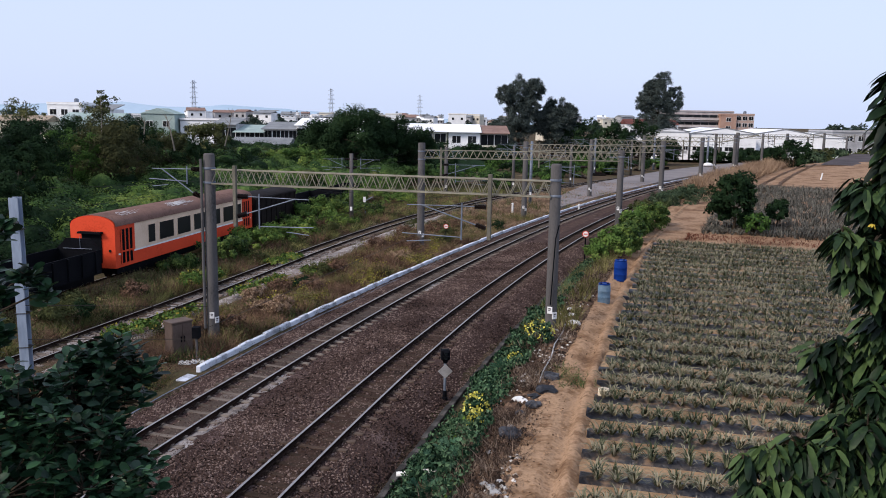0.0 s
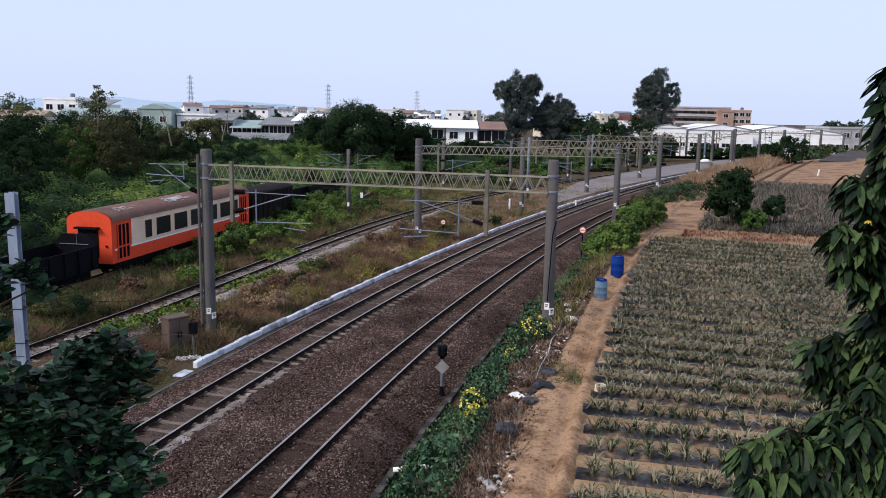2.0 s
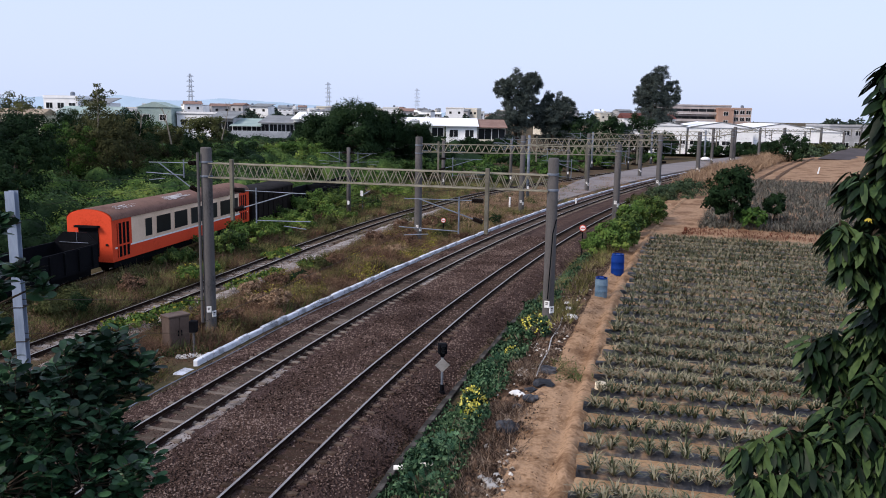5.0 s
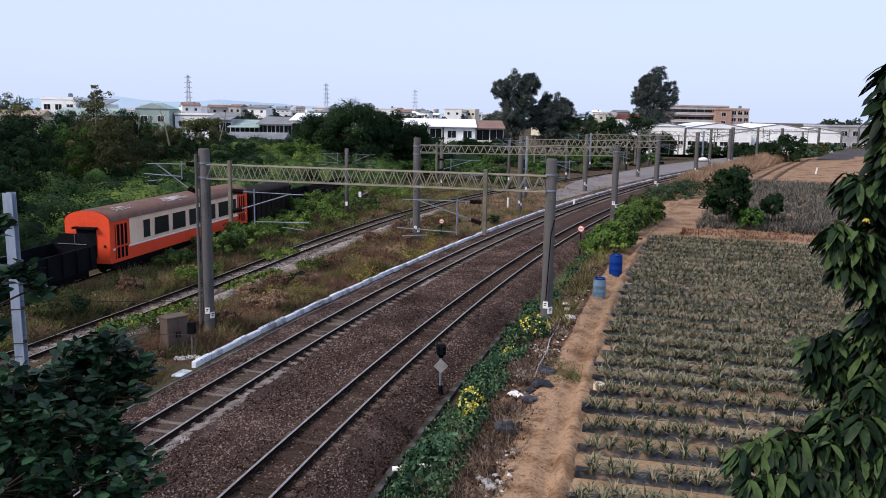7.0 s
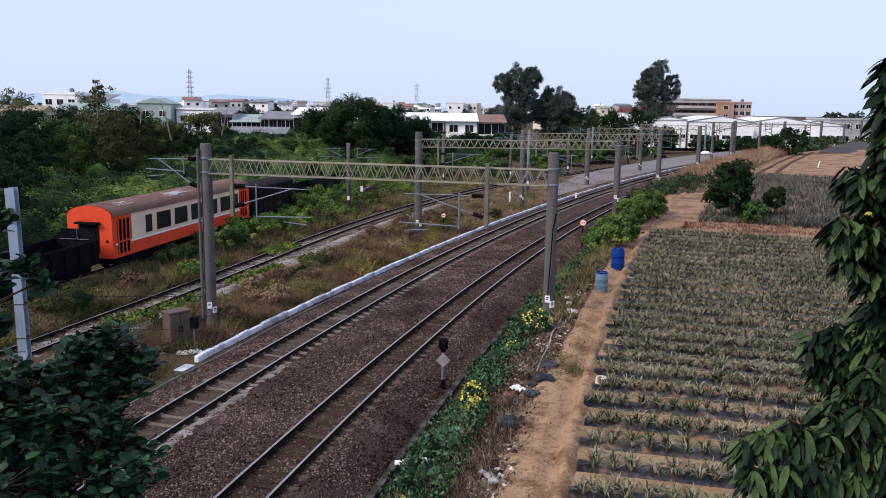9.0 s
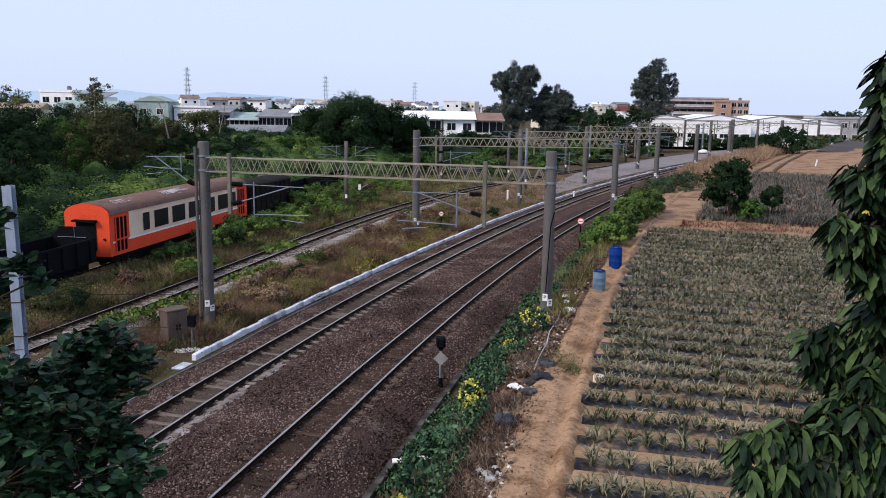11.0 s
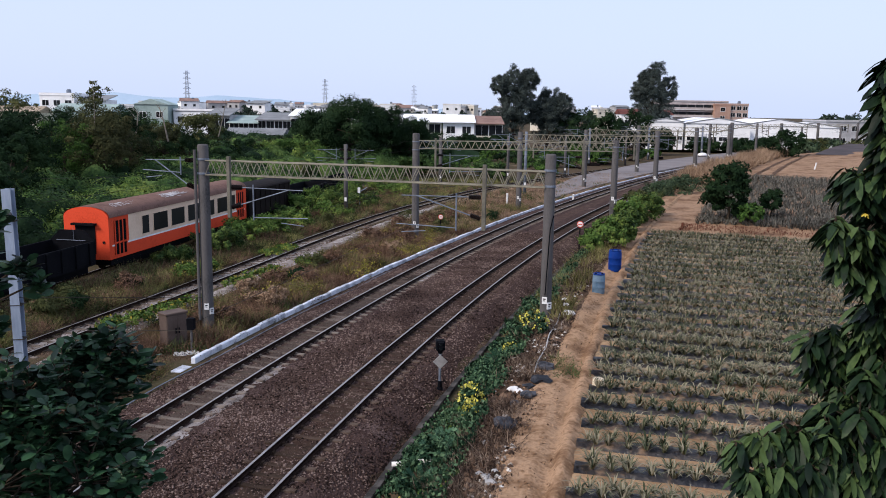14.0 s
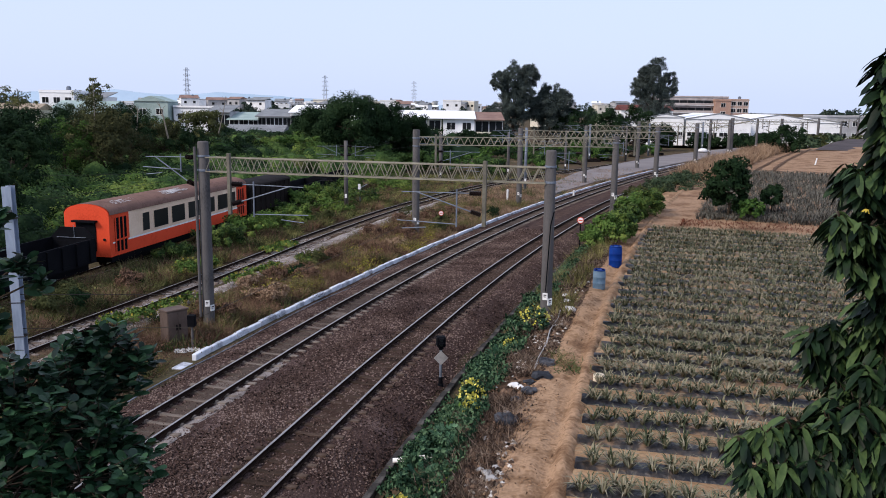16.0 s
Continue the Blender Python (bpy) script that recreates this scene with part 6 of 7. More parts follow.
def sprays(rng, clumps, origin, per, twigs, down, length, width, bend):
    """Whorls of leaves on twigs that fill the clumps; returns leaves and twig ends."""
    Ls, tw = [], []
    for x, y, z, r in clumps:
        c0 = np.array([x, y, z]) - origin
        for i in range(max(3, int(twigs * r / 0.2))):
            e = unit(rng.normal(size=3)) * r * rng.uniform(0.4, 1.1)
            tip = c0 + e
            tw.append((c0 + e * 0.1 - np.array([0, 0, 0.02]), tip))
            k = per + rng.integers(-1, 2)
            a = rng.uniform(0, 2 * np.pi) + np.arange(k) * 2.399
            out = unit(e + np.array([0, 0, 0.25]))
            dirs = np.stack([np.cos(a), np.sin(a), np.zeros(k)], 1) + out * 0.55 + rng.normal(size=(k, 3)) * 0.25 - np.array([0, 0, down])
            pos = tip - out * (np.arange(k)[:, None] * 0.012)
            Ls.append(big_leaves(rng, pos, dirs, length, width, 0.22, bend))
    return np.concatenate(Ls), tw


def near_tree(name, label, base, trunk_top, branches, mat, seed, per, twigs, down, length, width, bend):
    """A tree whose branches are parts of their own, each with its leaves below it."""
    rng = np.random.default_rng(seed)
    tr = thing(name, pose(*base), label, "tree")
    b = np.array(base)
    tt = Vector(np.array(trunk_top) - b)
    bm = bmesh.new()
    tube(bm, (0, 0, -0.4), tt * 0.5 + Vector((0.06, 0.05, 0)), 0.17, 0.12, 10)
    tube(bm, tt * 0.5 + Vector((0.06, 0.05, 0)), tt, 0.12, 0.05, 10)
    part("trunk", bm, M["bark"], tr)
    made = []
    for clumps in branches:
        mid = np.mean([c[:3] for c in clumps], axis=0)
        f = min(1.0, max(0.35, (mid[2] - 0.55 - b[2]) / (tt.z + 0.001)))
        root = b + np.array(tt) * f
        leaves, tw = sprays(rng, clumps, root, per, twigs, down, length, width, bend)
        bm = bmesh.new()
        for x, y, z, r in clumps:
            tube(bm, (0, 0, 0), np.array([x, y, z]) - root, 0.012, 0.006, 6)
        for p, q in tw:
            tube(bm, p, q, 0.006, 0.003, 4, caps=False)
        br = part("branch", bm, M["bark"], tr)
        br.location = Vector(root - b)
        swarm("foliage", leaves, LEAF, M[mat], br)
        made.append((br, Vector(root - b)))
    return tr, made


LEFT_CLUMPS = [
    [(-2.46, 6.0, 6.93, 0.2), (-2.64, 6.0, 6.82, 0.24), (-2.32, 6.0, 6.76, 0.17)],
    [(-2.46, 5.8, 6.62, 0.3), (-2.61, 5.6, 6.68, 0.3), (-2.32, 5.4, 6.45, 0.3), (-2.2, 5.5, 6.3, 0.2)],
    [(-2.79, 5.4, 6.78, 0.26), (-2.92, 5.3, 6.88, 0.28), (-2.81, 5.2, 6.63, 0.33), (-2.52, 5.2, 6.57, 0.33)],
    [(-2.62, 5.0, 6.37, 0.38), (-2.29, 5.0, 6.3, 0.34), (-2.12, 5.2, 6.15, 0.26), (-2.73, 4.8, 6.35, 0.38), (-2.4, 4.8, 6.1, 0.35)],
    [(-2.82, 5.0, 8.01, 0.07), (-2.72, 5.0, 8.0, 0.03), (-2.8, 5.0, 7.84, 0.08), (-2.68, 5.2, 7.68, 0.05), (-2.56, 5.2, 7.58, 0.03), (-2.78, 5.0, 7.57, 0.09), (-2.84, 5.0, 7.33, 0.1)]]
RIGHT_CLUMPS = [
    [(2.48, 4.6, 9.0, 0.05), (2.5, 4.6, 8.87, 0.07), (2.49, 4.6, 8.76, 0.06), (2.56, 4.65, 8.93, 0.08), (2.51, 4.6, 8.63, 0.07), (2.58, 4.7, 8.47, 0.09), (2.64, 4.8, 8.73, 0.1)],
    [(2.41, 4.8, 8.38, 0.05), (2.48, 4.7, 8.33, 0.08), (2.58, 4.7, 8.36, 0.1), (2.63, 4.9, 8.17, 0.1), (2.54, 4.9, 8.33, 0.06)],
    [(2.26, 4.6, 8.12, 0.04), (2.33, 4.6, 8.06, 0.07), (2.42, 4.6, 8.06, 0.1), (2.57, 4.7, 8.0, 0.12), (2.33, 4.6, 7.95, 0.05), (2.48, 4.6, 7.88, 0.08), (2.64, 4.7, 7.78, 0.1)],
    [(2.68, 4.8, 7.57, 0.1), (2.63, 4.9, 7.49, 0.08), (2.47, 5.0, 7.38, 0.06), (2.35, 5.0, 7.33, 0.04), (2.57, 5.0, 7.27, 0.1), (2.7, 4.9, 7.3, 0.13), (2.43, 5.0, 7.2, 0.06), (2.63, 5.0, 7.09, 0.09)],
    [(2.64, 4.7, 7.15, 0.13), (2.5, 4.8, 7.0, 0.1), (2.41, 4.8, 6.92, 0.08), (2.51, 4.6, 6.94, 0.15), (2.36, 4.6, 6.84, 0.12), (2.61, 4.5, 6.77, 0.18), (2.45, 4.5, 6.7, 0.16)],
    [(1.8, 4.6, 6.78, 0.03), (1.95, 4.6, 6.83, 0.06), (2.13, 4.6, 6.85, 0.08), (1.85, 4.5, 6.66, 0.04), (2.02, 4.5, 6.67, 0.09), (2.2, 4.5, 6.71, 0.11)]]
# extra clumps, mostly out of view, added over and behind to shade low branches
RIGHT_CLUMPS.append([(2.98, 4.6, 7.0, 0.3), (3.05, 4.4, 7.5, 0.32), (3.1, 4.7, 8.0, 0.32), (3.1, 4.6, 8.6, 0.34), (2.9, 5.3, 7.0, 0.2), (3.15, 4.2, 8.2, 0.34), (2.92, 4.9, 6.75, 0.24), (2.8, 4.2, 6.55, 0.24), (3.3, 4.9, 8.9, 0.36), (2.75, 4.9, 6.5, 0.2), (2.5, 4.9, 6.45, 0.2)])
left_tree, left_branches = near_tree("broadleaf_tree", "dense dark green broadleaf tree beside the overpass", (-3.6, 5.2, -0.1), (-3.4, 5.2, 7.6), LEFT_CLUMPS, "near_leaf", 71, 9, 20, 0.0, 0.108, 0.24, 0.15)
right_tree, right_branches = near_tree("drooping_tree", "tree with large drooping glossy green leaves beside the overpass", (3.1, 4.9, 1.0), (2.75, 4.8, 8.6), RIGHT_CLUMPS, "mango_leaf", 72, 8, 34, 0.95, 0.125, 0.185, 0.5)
g72 = np.random.default_rng(3)
yl = swarm("yellow_leaf", big_leaves(g72, np.tile(np.array([[2.4, 4.55, 8.17]]), (5, 1)) - np.array([3.1, 4.9, 1.0]), np.array([(-1, 0, -0.3), (-0.5, -0.5, -0.6), (0.4, -0.3, -0.7), (0.9, 0, -0.1), (0, -0.6, -0.2)], float), 0.026, 0.2), LEAF, M["yellow_leaf"], right_tree)
yl["label"] = "yellow withered leaves"


# ---- buildings ----
PANES = {}


def pane(w, h, parent, m, mat="window_dark", frame=True):
    """A window: dark pane with a frame and a sill, on the front (-y) of a wall."""
    key = (round(w, 1), round(h, 1))
    if key not in PANES:
        out = []
        for name, bm, mt in (("pane", boxed(-key[0] / 2, -0.03, 0, key[0] / 2, 0.05, key[1]), M[mat]), ("frame", None, M["plaster_white"])):
            if bm is None:
                bm = bmesh.new()
                for a in ((-key[0] / 2 - 0.08, -0.07, -0.08, -key[0] / 2, 0.05, key[1] + 0.08), (key[0] / 2, -0.07, -0.08, key[0] / 2 + 0.08, 0.05, key[1] + 0.08), (-key[0] / 2, -0.07, key[1], key[0] / 2, 0.05, key[1] + 0.08), (-key[0] / 2, -0.12, -0.08, key[0] / 2, 0.05, 0), (-0.03, -0.06, 0, 0.03, 0.05, key[1])):
                    box(bm, *a)
            me = bpy.data.meshes.new(name)
            bmesh.ops.recalc_face_normals(bm, faces=bm.faces[:])
            bm.to_mesh(me)
            bm.free()
            me.materials.append(mt)
            out.append((name, me))
        PANES[key] = out
    w1 = new("window", PANES[key][0][1])
    w1.parent = parent
    w1.matrix_basis = m
    if frame:
        f = new("window_frame", PANES[key][1][1])
        f.parent = w1
    return w1


def house(x, y, w, d, h, label, wall="plaster_white", roof="flat", roof_mat="roof_grey", turn=0.0, floors=2, cols=3, balcony=False, z=-0.9, win=(1.8, 1.5), group="houses", parapet=0.5, tank=False, name="house", frames=True, fill=0.75, pitch=0.16, eave=0.9):
    """A house whose front faces the railway: walls, roof, windows, balconies."""
    ho = thing(name, pose(x, y, z, 0, 0, turn), label, "house", group)
    part("wall", boxed(-w / 2, 0, -0.2, w / 2, d, h), M[wall], ho)
    if roof == "flat":
        ro = part("roof", boxed(-w / 2 - 0.15, -0.15, h + 0.004, w / 2 + 0.15, d + 0.15, h + 0.25), M[roof_mat], ho)
        if parapet:
            bm = bmesh.new()
            box(bm, -w / 2 - 0.1, -0.1, h + 0.25, w / 2 + 0.1, 0.08, h + 0.25 + parapet)
            box(bm, -w / 2 - 0.1, 0.08, h + 0.25, -w / 2 + 0.08, d, h + 0.25 + parapet)
            box(bm, w / 2 - 0.08, 0.08, h + 0.25, w / 2 + 0.1, d, h + 0.25 + parapet)
            part("parapet", bm, M[wall], ro)
    elif roof == "lean":
        bm = bmesh.new()
        v = [bm.verts.new(p) for p in ((-w / 2 - 0.3, -eave, h - 0.25), (w / 2 + 0.3, -eave, h - 0.25), (w / 2 + 0.3, d + 0.2, h + 1.35), (-w / 2 - 0.3, d + 0.2, h + 1.35), (-w / 2 - 0.3, -eave, h - 0.1), (w / 2 + 0.3, -eave, h - 0.1), (w / 2 + 0.3, d + 0.2, h + 1.5), (-w / 2 - 0.3, d + 0.2, h + 1.5))]
        for q in ((3, 2, 1, 0), (4, 5, 6, 7), (0, 1, 5, 4), (1, 2, 6, 5), (2, 3, 7, 6), (3, 0, 4, 7)):
            bm.faces.new([v[i] for i in q])
        ro = part("roof", bm, M[roof_mat], ho, "sloping sheet-metal roof")
    else:   # gable with the ridge from front to back or across
        bm = bmesh.new()
        rise = pitch * (w if roof == "gable" else d)
        if roof == "gable":
            pr = [(-w / 2 - 0.25, h - 0.05), (0, h + rise), (w / 2 + 0.25, h - 0.05)]
            f = [bm.verts.new((px, -0.3, pz)) for px, pz in pr]
            g = [bm.verts.new((px, d + 0.3, pz)) for px, pz in pr]
        else:
            pr = [(-0.5, h - 0.05), (d / 2, h + rise), (d + 0.5, h - 0.05)]
            f = [bm.verts.new((-w / 2 - 0.25, py, pz)) for py, pz in pr]
            g = [bm.verts.new((w / 2 + 0.25, py, pz)) for py, pz in pr]
        bm.faces.new(f)
        bm.faces.new(g[::-1])
        for i in range(3):
            j = (i + 1) % 3
            bm.faces.new((f[i], g[i], g[j], f[j]))
        ro = part("roof", bm, M[roof_mat], ho, "pitched sheet-metal roof")
        if roof == "gable" and name == "warehouse":
            for (xa, za), (xb, zb) in zip(pr, pr[1:]):
                part("verge_trim", tubed((xa, -0.32, za + 0.02), (xb, -0.32, zb + 0.02), 0.13, n=5), M["roof_grey"], ro, "dark grey verge trim")
            part("cladding_band", boxed(-w / 2 + 0.3, -0.05, h * 0.2, w / 2 - 0.3, -0.006, h * 0.34), M["plaster_grey"], ho, "grey cladding band")
    fh = h / floors
    for k in range(floors):
        for c in range(cols):
            cx = -w / 2 + w * (c + 0.5) / cols
            # with a high fill, the enlarged dark panes also imitate balcony shade
            pane(min(win[0], w / cols * fill), min(win[1], fh * 0.72 if fill > 0.8 else fh * 0.6), ho, Matrix.Translation((cx, 0, k * fh + fh * (0.2 if fill > 0.8 else 0.32))), frame=frames)
        if balcony and k:
            bl = part("balcony", boxed(-w / 2, -1.1, k * fh - 0.12, w / 2, -0.004, k * fh), M["plaster_white"], ho)
            part("railing", boxed(-w / 2, -1.1, k * fh, w / 2, -1.02, k * fh + 0.85), M[wall], bl)
    if tank:
        part("water_tank", lathe(bmesh.new(), [(0.6, h + 0.3), (0.65, h + 0.5), (0.65, h + 1.6), (0.3, h + 1.9)], 12, Matrix.Translation((w * 0.2, d * 0.4, 0))), M["galvanised"], ho)
    return ho


def town():
    # houses behind the broad tree
    # on the balcony houses, oversized dark panes stand in for shade behind the railings
    house(-50.5, 190, 5.2, 9, 8.0, "grey house with a flat tiled roof", "plaster_grey", "lean", "roof_grey", cols=2, floors=2, balcony=True, win=(3.2, 2.4), fill=0.92, eave=1.7)
    house(-44.6, 189, 6.6, 9, 6.4, "house with a green sheet roof and white parapet", "plaster_white", "lean", "roof_green", cols=3, balcony=True, win=(3.2, 2.4), fill=0.92, eave=1.7)
    house(-37.6, 189, 7.6, 9, 7.2, "white two-storey house with a long grey roof", "plaster_white", "lean", "roof_grey", cols=4, balcony=True, win=(3.2, 2.4), fill=0.92, eave=1.7)
    house(-29.6, 188, 8.2, 9, 8.2, "white house with a wide pale roof and dark panes for balcony shade", "plaster_white", "lean", "roof_white", cols=4, balcony=True, win=(3.2, 2.4), fill=0.92, eave=1.7)
    house(-22.4, 189, 5.6, 9, 8.2, "cream house with a weathered tan roof", "plaster_cream", "lean", "roof_tan", cols=2)
    house(-38.5, 172, 12, 8, 4.2, "low shed with a dark grey pitched roof", "plaster_grey", "ridge", "roof_grey", floors=1, cols=3, name="shed")
    house(-16.0, 184, 7.0, 9, 7.6, "white sheet-roofed house beside the mango tree", "plaster_white", "lean", "roof_white", cols=3)
    house(-5.6, 180, 12.2, 9, 7.4, "cream row house with a white sheet roof", "plaster_cream", "lean", "roof_white", cols=4, balcony=True, win=(2.4, 1.9), fill=0.8, eave=1.3)
    house(4.2, 179.6, 6.8, 9, 7.4, "white row house with a white sheet roof and balcony", "plaster_white", "lean", "roof_white", cols=2, balcony=True)
    house(10.8, 181, 6.0, 9, 7.2, "row house with a rusty red roof and deep balcony", "plaster_cream", "lean", "roof_rust", cols=2, balcony=True, win=(3.2, 2.4), fill=0.92, eave=1.7)
    # houses behind the tree belt
    house(-106.5, 232, 9.5, 9, 12.2, "white three-storey house with a flat roof", "plaster_white", "flat", "plaster_white", floors=3, cols=3, tank=True)
    house(-98.2, 236, 7.5, 8, 11.2, "white house with a dark roofed terrace", "plaster_white", "lean", "roof_grey", floors=3, cols=2)
    house(-92.0, 214, 15, 12, 8.2, "green sheet-metal workshop with a pitched roof", "roof_green", "ridge", "roof_green", floors=1, cols=2, name="workshop")
    house(-77.0, 222, 9, 9, 10.2, "pale green house with an arched gable", "roof_green", "gable", "roof_green", floors=2, cols=2)
    house(-113.0, 215, 18, 10, 7.6, "low tan-roofed shed among the trees", "plaster_cream", "ridge", "roof_tan", floors=1, cols=3, name="shed")
    house(-66.0, 225, 12, 9, 8.4, "low white house with a flat roof", "plaster_white", "flat", "roof_grey", cols=3)
    # white halls beyond the yard
    for i, (x, y, w, d, h, lab, rm) in enumerate(((58.5, 214, 9.0, 30, 7.0, "white gabled hall with a sheet roof", "roof_white"), (71.5, 212, 16.0, 40, 6.7, "wide white gabled warehouse hall", "roof_white"), (89.5, 218, 19.5, 40, 6.3, "long white warehouse hall with dark windows", "roof_white"), (107.0, 236, 15, 30, 5.8, "white hall with a flat-pitched roof", "roof_white"))):
        house(x, y, w, d, h, lab, "plaster_white", "gable", rm, floors=1, cols=6, win=(2.2, 1.1), z=0.0, group="halls", name="warehouse", turn=-8, pitch=0.085)
    house(64.5, 258, 16, 10, 9.6, "dark red roofed hall between white gables", "plaster_white", "ridge", "roof_red", floors=2, cols=4, group="halls", name="warehouse")
    house(122.0, 246, 14, 16, 7.2, "grey flat factory block with a loading bay", "plaster_grey", "flat", "roof_grey", cols=4, z=0, name="factory")
    house(143.0, 262, 12, 12, 7.2, "cream flat-roofed building beyond the fields", "plaster_cream", "flat", "plaster_cream", cols=3, z=0)
    # apartment blocks on the skyline
    house(103.0, 340, 30, 14, 14.8, "white and brown apartment block with long galleries", "plaster_rose", "flat", "roof_grey", floors=5, cols=9, balcony=True, win=(3.2, 1.4), fill=0.95, frames=False, name="apartment_building")
    house(115.0, 337, 6.4, 12, 13.6, "orange brick apartment block end", "brick_pink", "flat", "brick_pink", floors=4, cols=1, name="apartment_building")
    house(122.0, 338, 7.4, 12, 13.8, "pinkish apartment tower with water tanks", "brick_tan", "flat", "brick_tan", floors=5, cols=3, name="apartment_building", tank=True)
    # skyline of the town, small and crowded
    rng = random.Random(44)
    for i in range(175):
        y = rng.uniform(430, 860)
        u = rng.choice((rng.uniform(-0.5, -0.02), rng.uniform(-0.32, 0.1), rng.uniform(-0.3, 0.06), rng.uniform(0.12, 0.34)))
        x = u * y
        h = 9.9 + 0.004 * (y - 330) + rng.uniform(-1.8, 2.8) + (1.6 if 0.14 < u < 0.24 else 0) - (2.0 if u > 0.3 else 0)
        w = rng.uniform(5, 11)
        wall = rng.choice(("plaster_white", "plaster_white", "plaster_cream", "plaster_grey", "plaster_grey"))
        roof, rm = rng.choice((("flat", "roof_grey"), ("flat", "plaster_white"), ("lean", "roof_white"), ("ridge", "roof_grey"), ("ridge", "roof_rust"), ("lean", "roof_grey"), ("flat", "plaster_cream")))
        colour = {"plaster_white": "white", "plaster_cream": "cream", "plaster_grey": "grey"}[wall]
        top = {"flat": "a flat roof", "lean": "a sloping sheet roof", "ridge": "a pitched roof"}[roof]
        house(x, y, w, rng.uniform(7, 12), h, f"{colour} town house with {top} on the skyline", wall, roof, rm, rng.uniform(-25, 25), 3, rng.randint(2, 3), False, win=(1.3, 1.3), tank=rng.random() < 0.4, group="town houses", frames=False)


M["roof_rust"] = material("roof_rust", [(0.16, 0.1, 0.085), (0.27, 0.18, 0.15)], 0.3, 0.8, fine=2)
M["plaster_rose"] = material("plaster_rose", [(0.3, 0.25, 0.24), (0.5, 0.45, 0.44)], 0.25, 0.9, fine=1.5, bump=0.1)
M["roof_tan"] = material("roof_tan", [(0.24, 0.19, 0.14), (0.4, 0.33, 0.25)], 0.3, 0.8, fine=2)
M["brick_tan"] = material("brick_tan", [(0.34, 0.24, 0.2), (0.46, 0.35, 0.3)], 0.2, 0.9, fine=2)
town()


def pylon(x, y, h, w):
    """A slim lattice power pylon with five pairs of arms."""
    py = thing("power_pylon", pose(x, y, -0.9), "grey lattice steel power pylon on the skyline", "pylon", "power pylons")
    n = 9
    lv = [(h * i / n, w * (1 - 0.7 * (i / n) ** 0.8)) for i in range(n + 1)]
    corners = ((-1, -1), (1, -1), (1, 1), (-1, 1))
    r = h * 0.0045
    for cx, cy in corners:
        bm = bmesh.new()
        for (z0, a), (z1, b) in zip(lv, lv[1:]):
            tube(bm, (cx * a, cy * a, z0), (cx * b, cy * b, z1), r, n=4)
        part("leg", bm, M["pylon"], py)
    for k in range(4):
        (ax_, ay_), (bx_, by_) = corners[k], corners[(k + 1) % 4]
        bm = bmesh.new()
        for (z0, a), (z1, b) in zip(lv, lv[1:]):
            tube(bm, (ax_ * a, ay_ * a, z0), (bx_ * b, by_ * b, z1), r * 0.6, n=3)
            tube(bm, (bx_ * a, by_ * a, z0), (ax_ * b, ay_ * b, z1), r * 0.6, n=3)
        part("lattice", bm, M["pylon"], py)
    for f, l in ((0.5, 0.085), (0.61, 0.09), (0.72, 0.09), (0.83, 0.085), (0.94, 0.075)):
        bm = bmesh.new()
        tube(bm, (-h * l, 0, h * f), (h * l, 0, h * f), r * 1.1, n=4)
        tube(bm, (-h * l, 0, h * f), (0, 0, h * (f + 0.05)), r * 0.7, n=4)
        tube(bm, (h * l, 0, h * f), (0, 0, h * (f + 0.05)), r * 0.7, n=4)
        part("cross_arm", bm, M["pylon"], py)


M["pylon"] = material("pylon", [(0.34, 0.38, 0.44), (0.42, 0.47, 0.54)], 0.1, 0.8, fine=1, bump=0)
pylon(-272.4, 900, 48.2, 2.7)
pylon(-137.5, 1000, 45.4, 2.7)
pylon(-34.1, 1100, 42.9, 2.7)
pylon(-470.0, 860, 42.0, 2.7)


def hills():
    """Far hills, a long low ridge; their pale blue colour stands in for haze."""
    rng = random.Random(2)
    vs, fs = [], []
    xs = np.arange(-2300, 500, 40.0)
    for i, x in enumerate(xs):
        top = max(4.0, float(np.interp(x, [-2300, -1900, -1730, -1560, -1400, -1300, -1150, -1000, -880, -690, -540, -300, 500], [46, 46, 57, 54, 70, 52, 48, 60, 58, 46, 38, 24, 6])) + 5 * noise.noise((x * 0.012, 0, 0)))
        vs += [(x, 3500, -5), (x, 3650, top), (x, 4100, -5)]
    for i in range(len(xs) - 1):
        a = i * 3
        fs += [(a, a + 3, a + 4, a + 1), (a + 1, a + 4, a + 5, a + 2)]
    tagged(obj("backdrop_hills", vs, fs, M["hazed_hill"], smooth=True), "far hills along the horizon, coloured pale blue for haze", "hills", kind="structure")


hills()


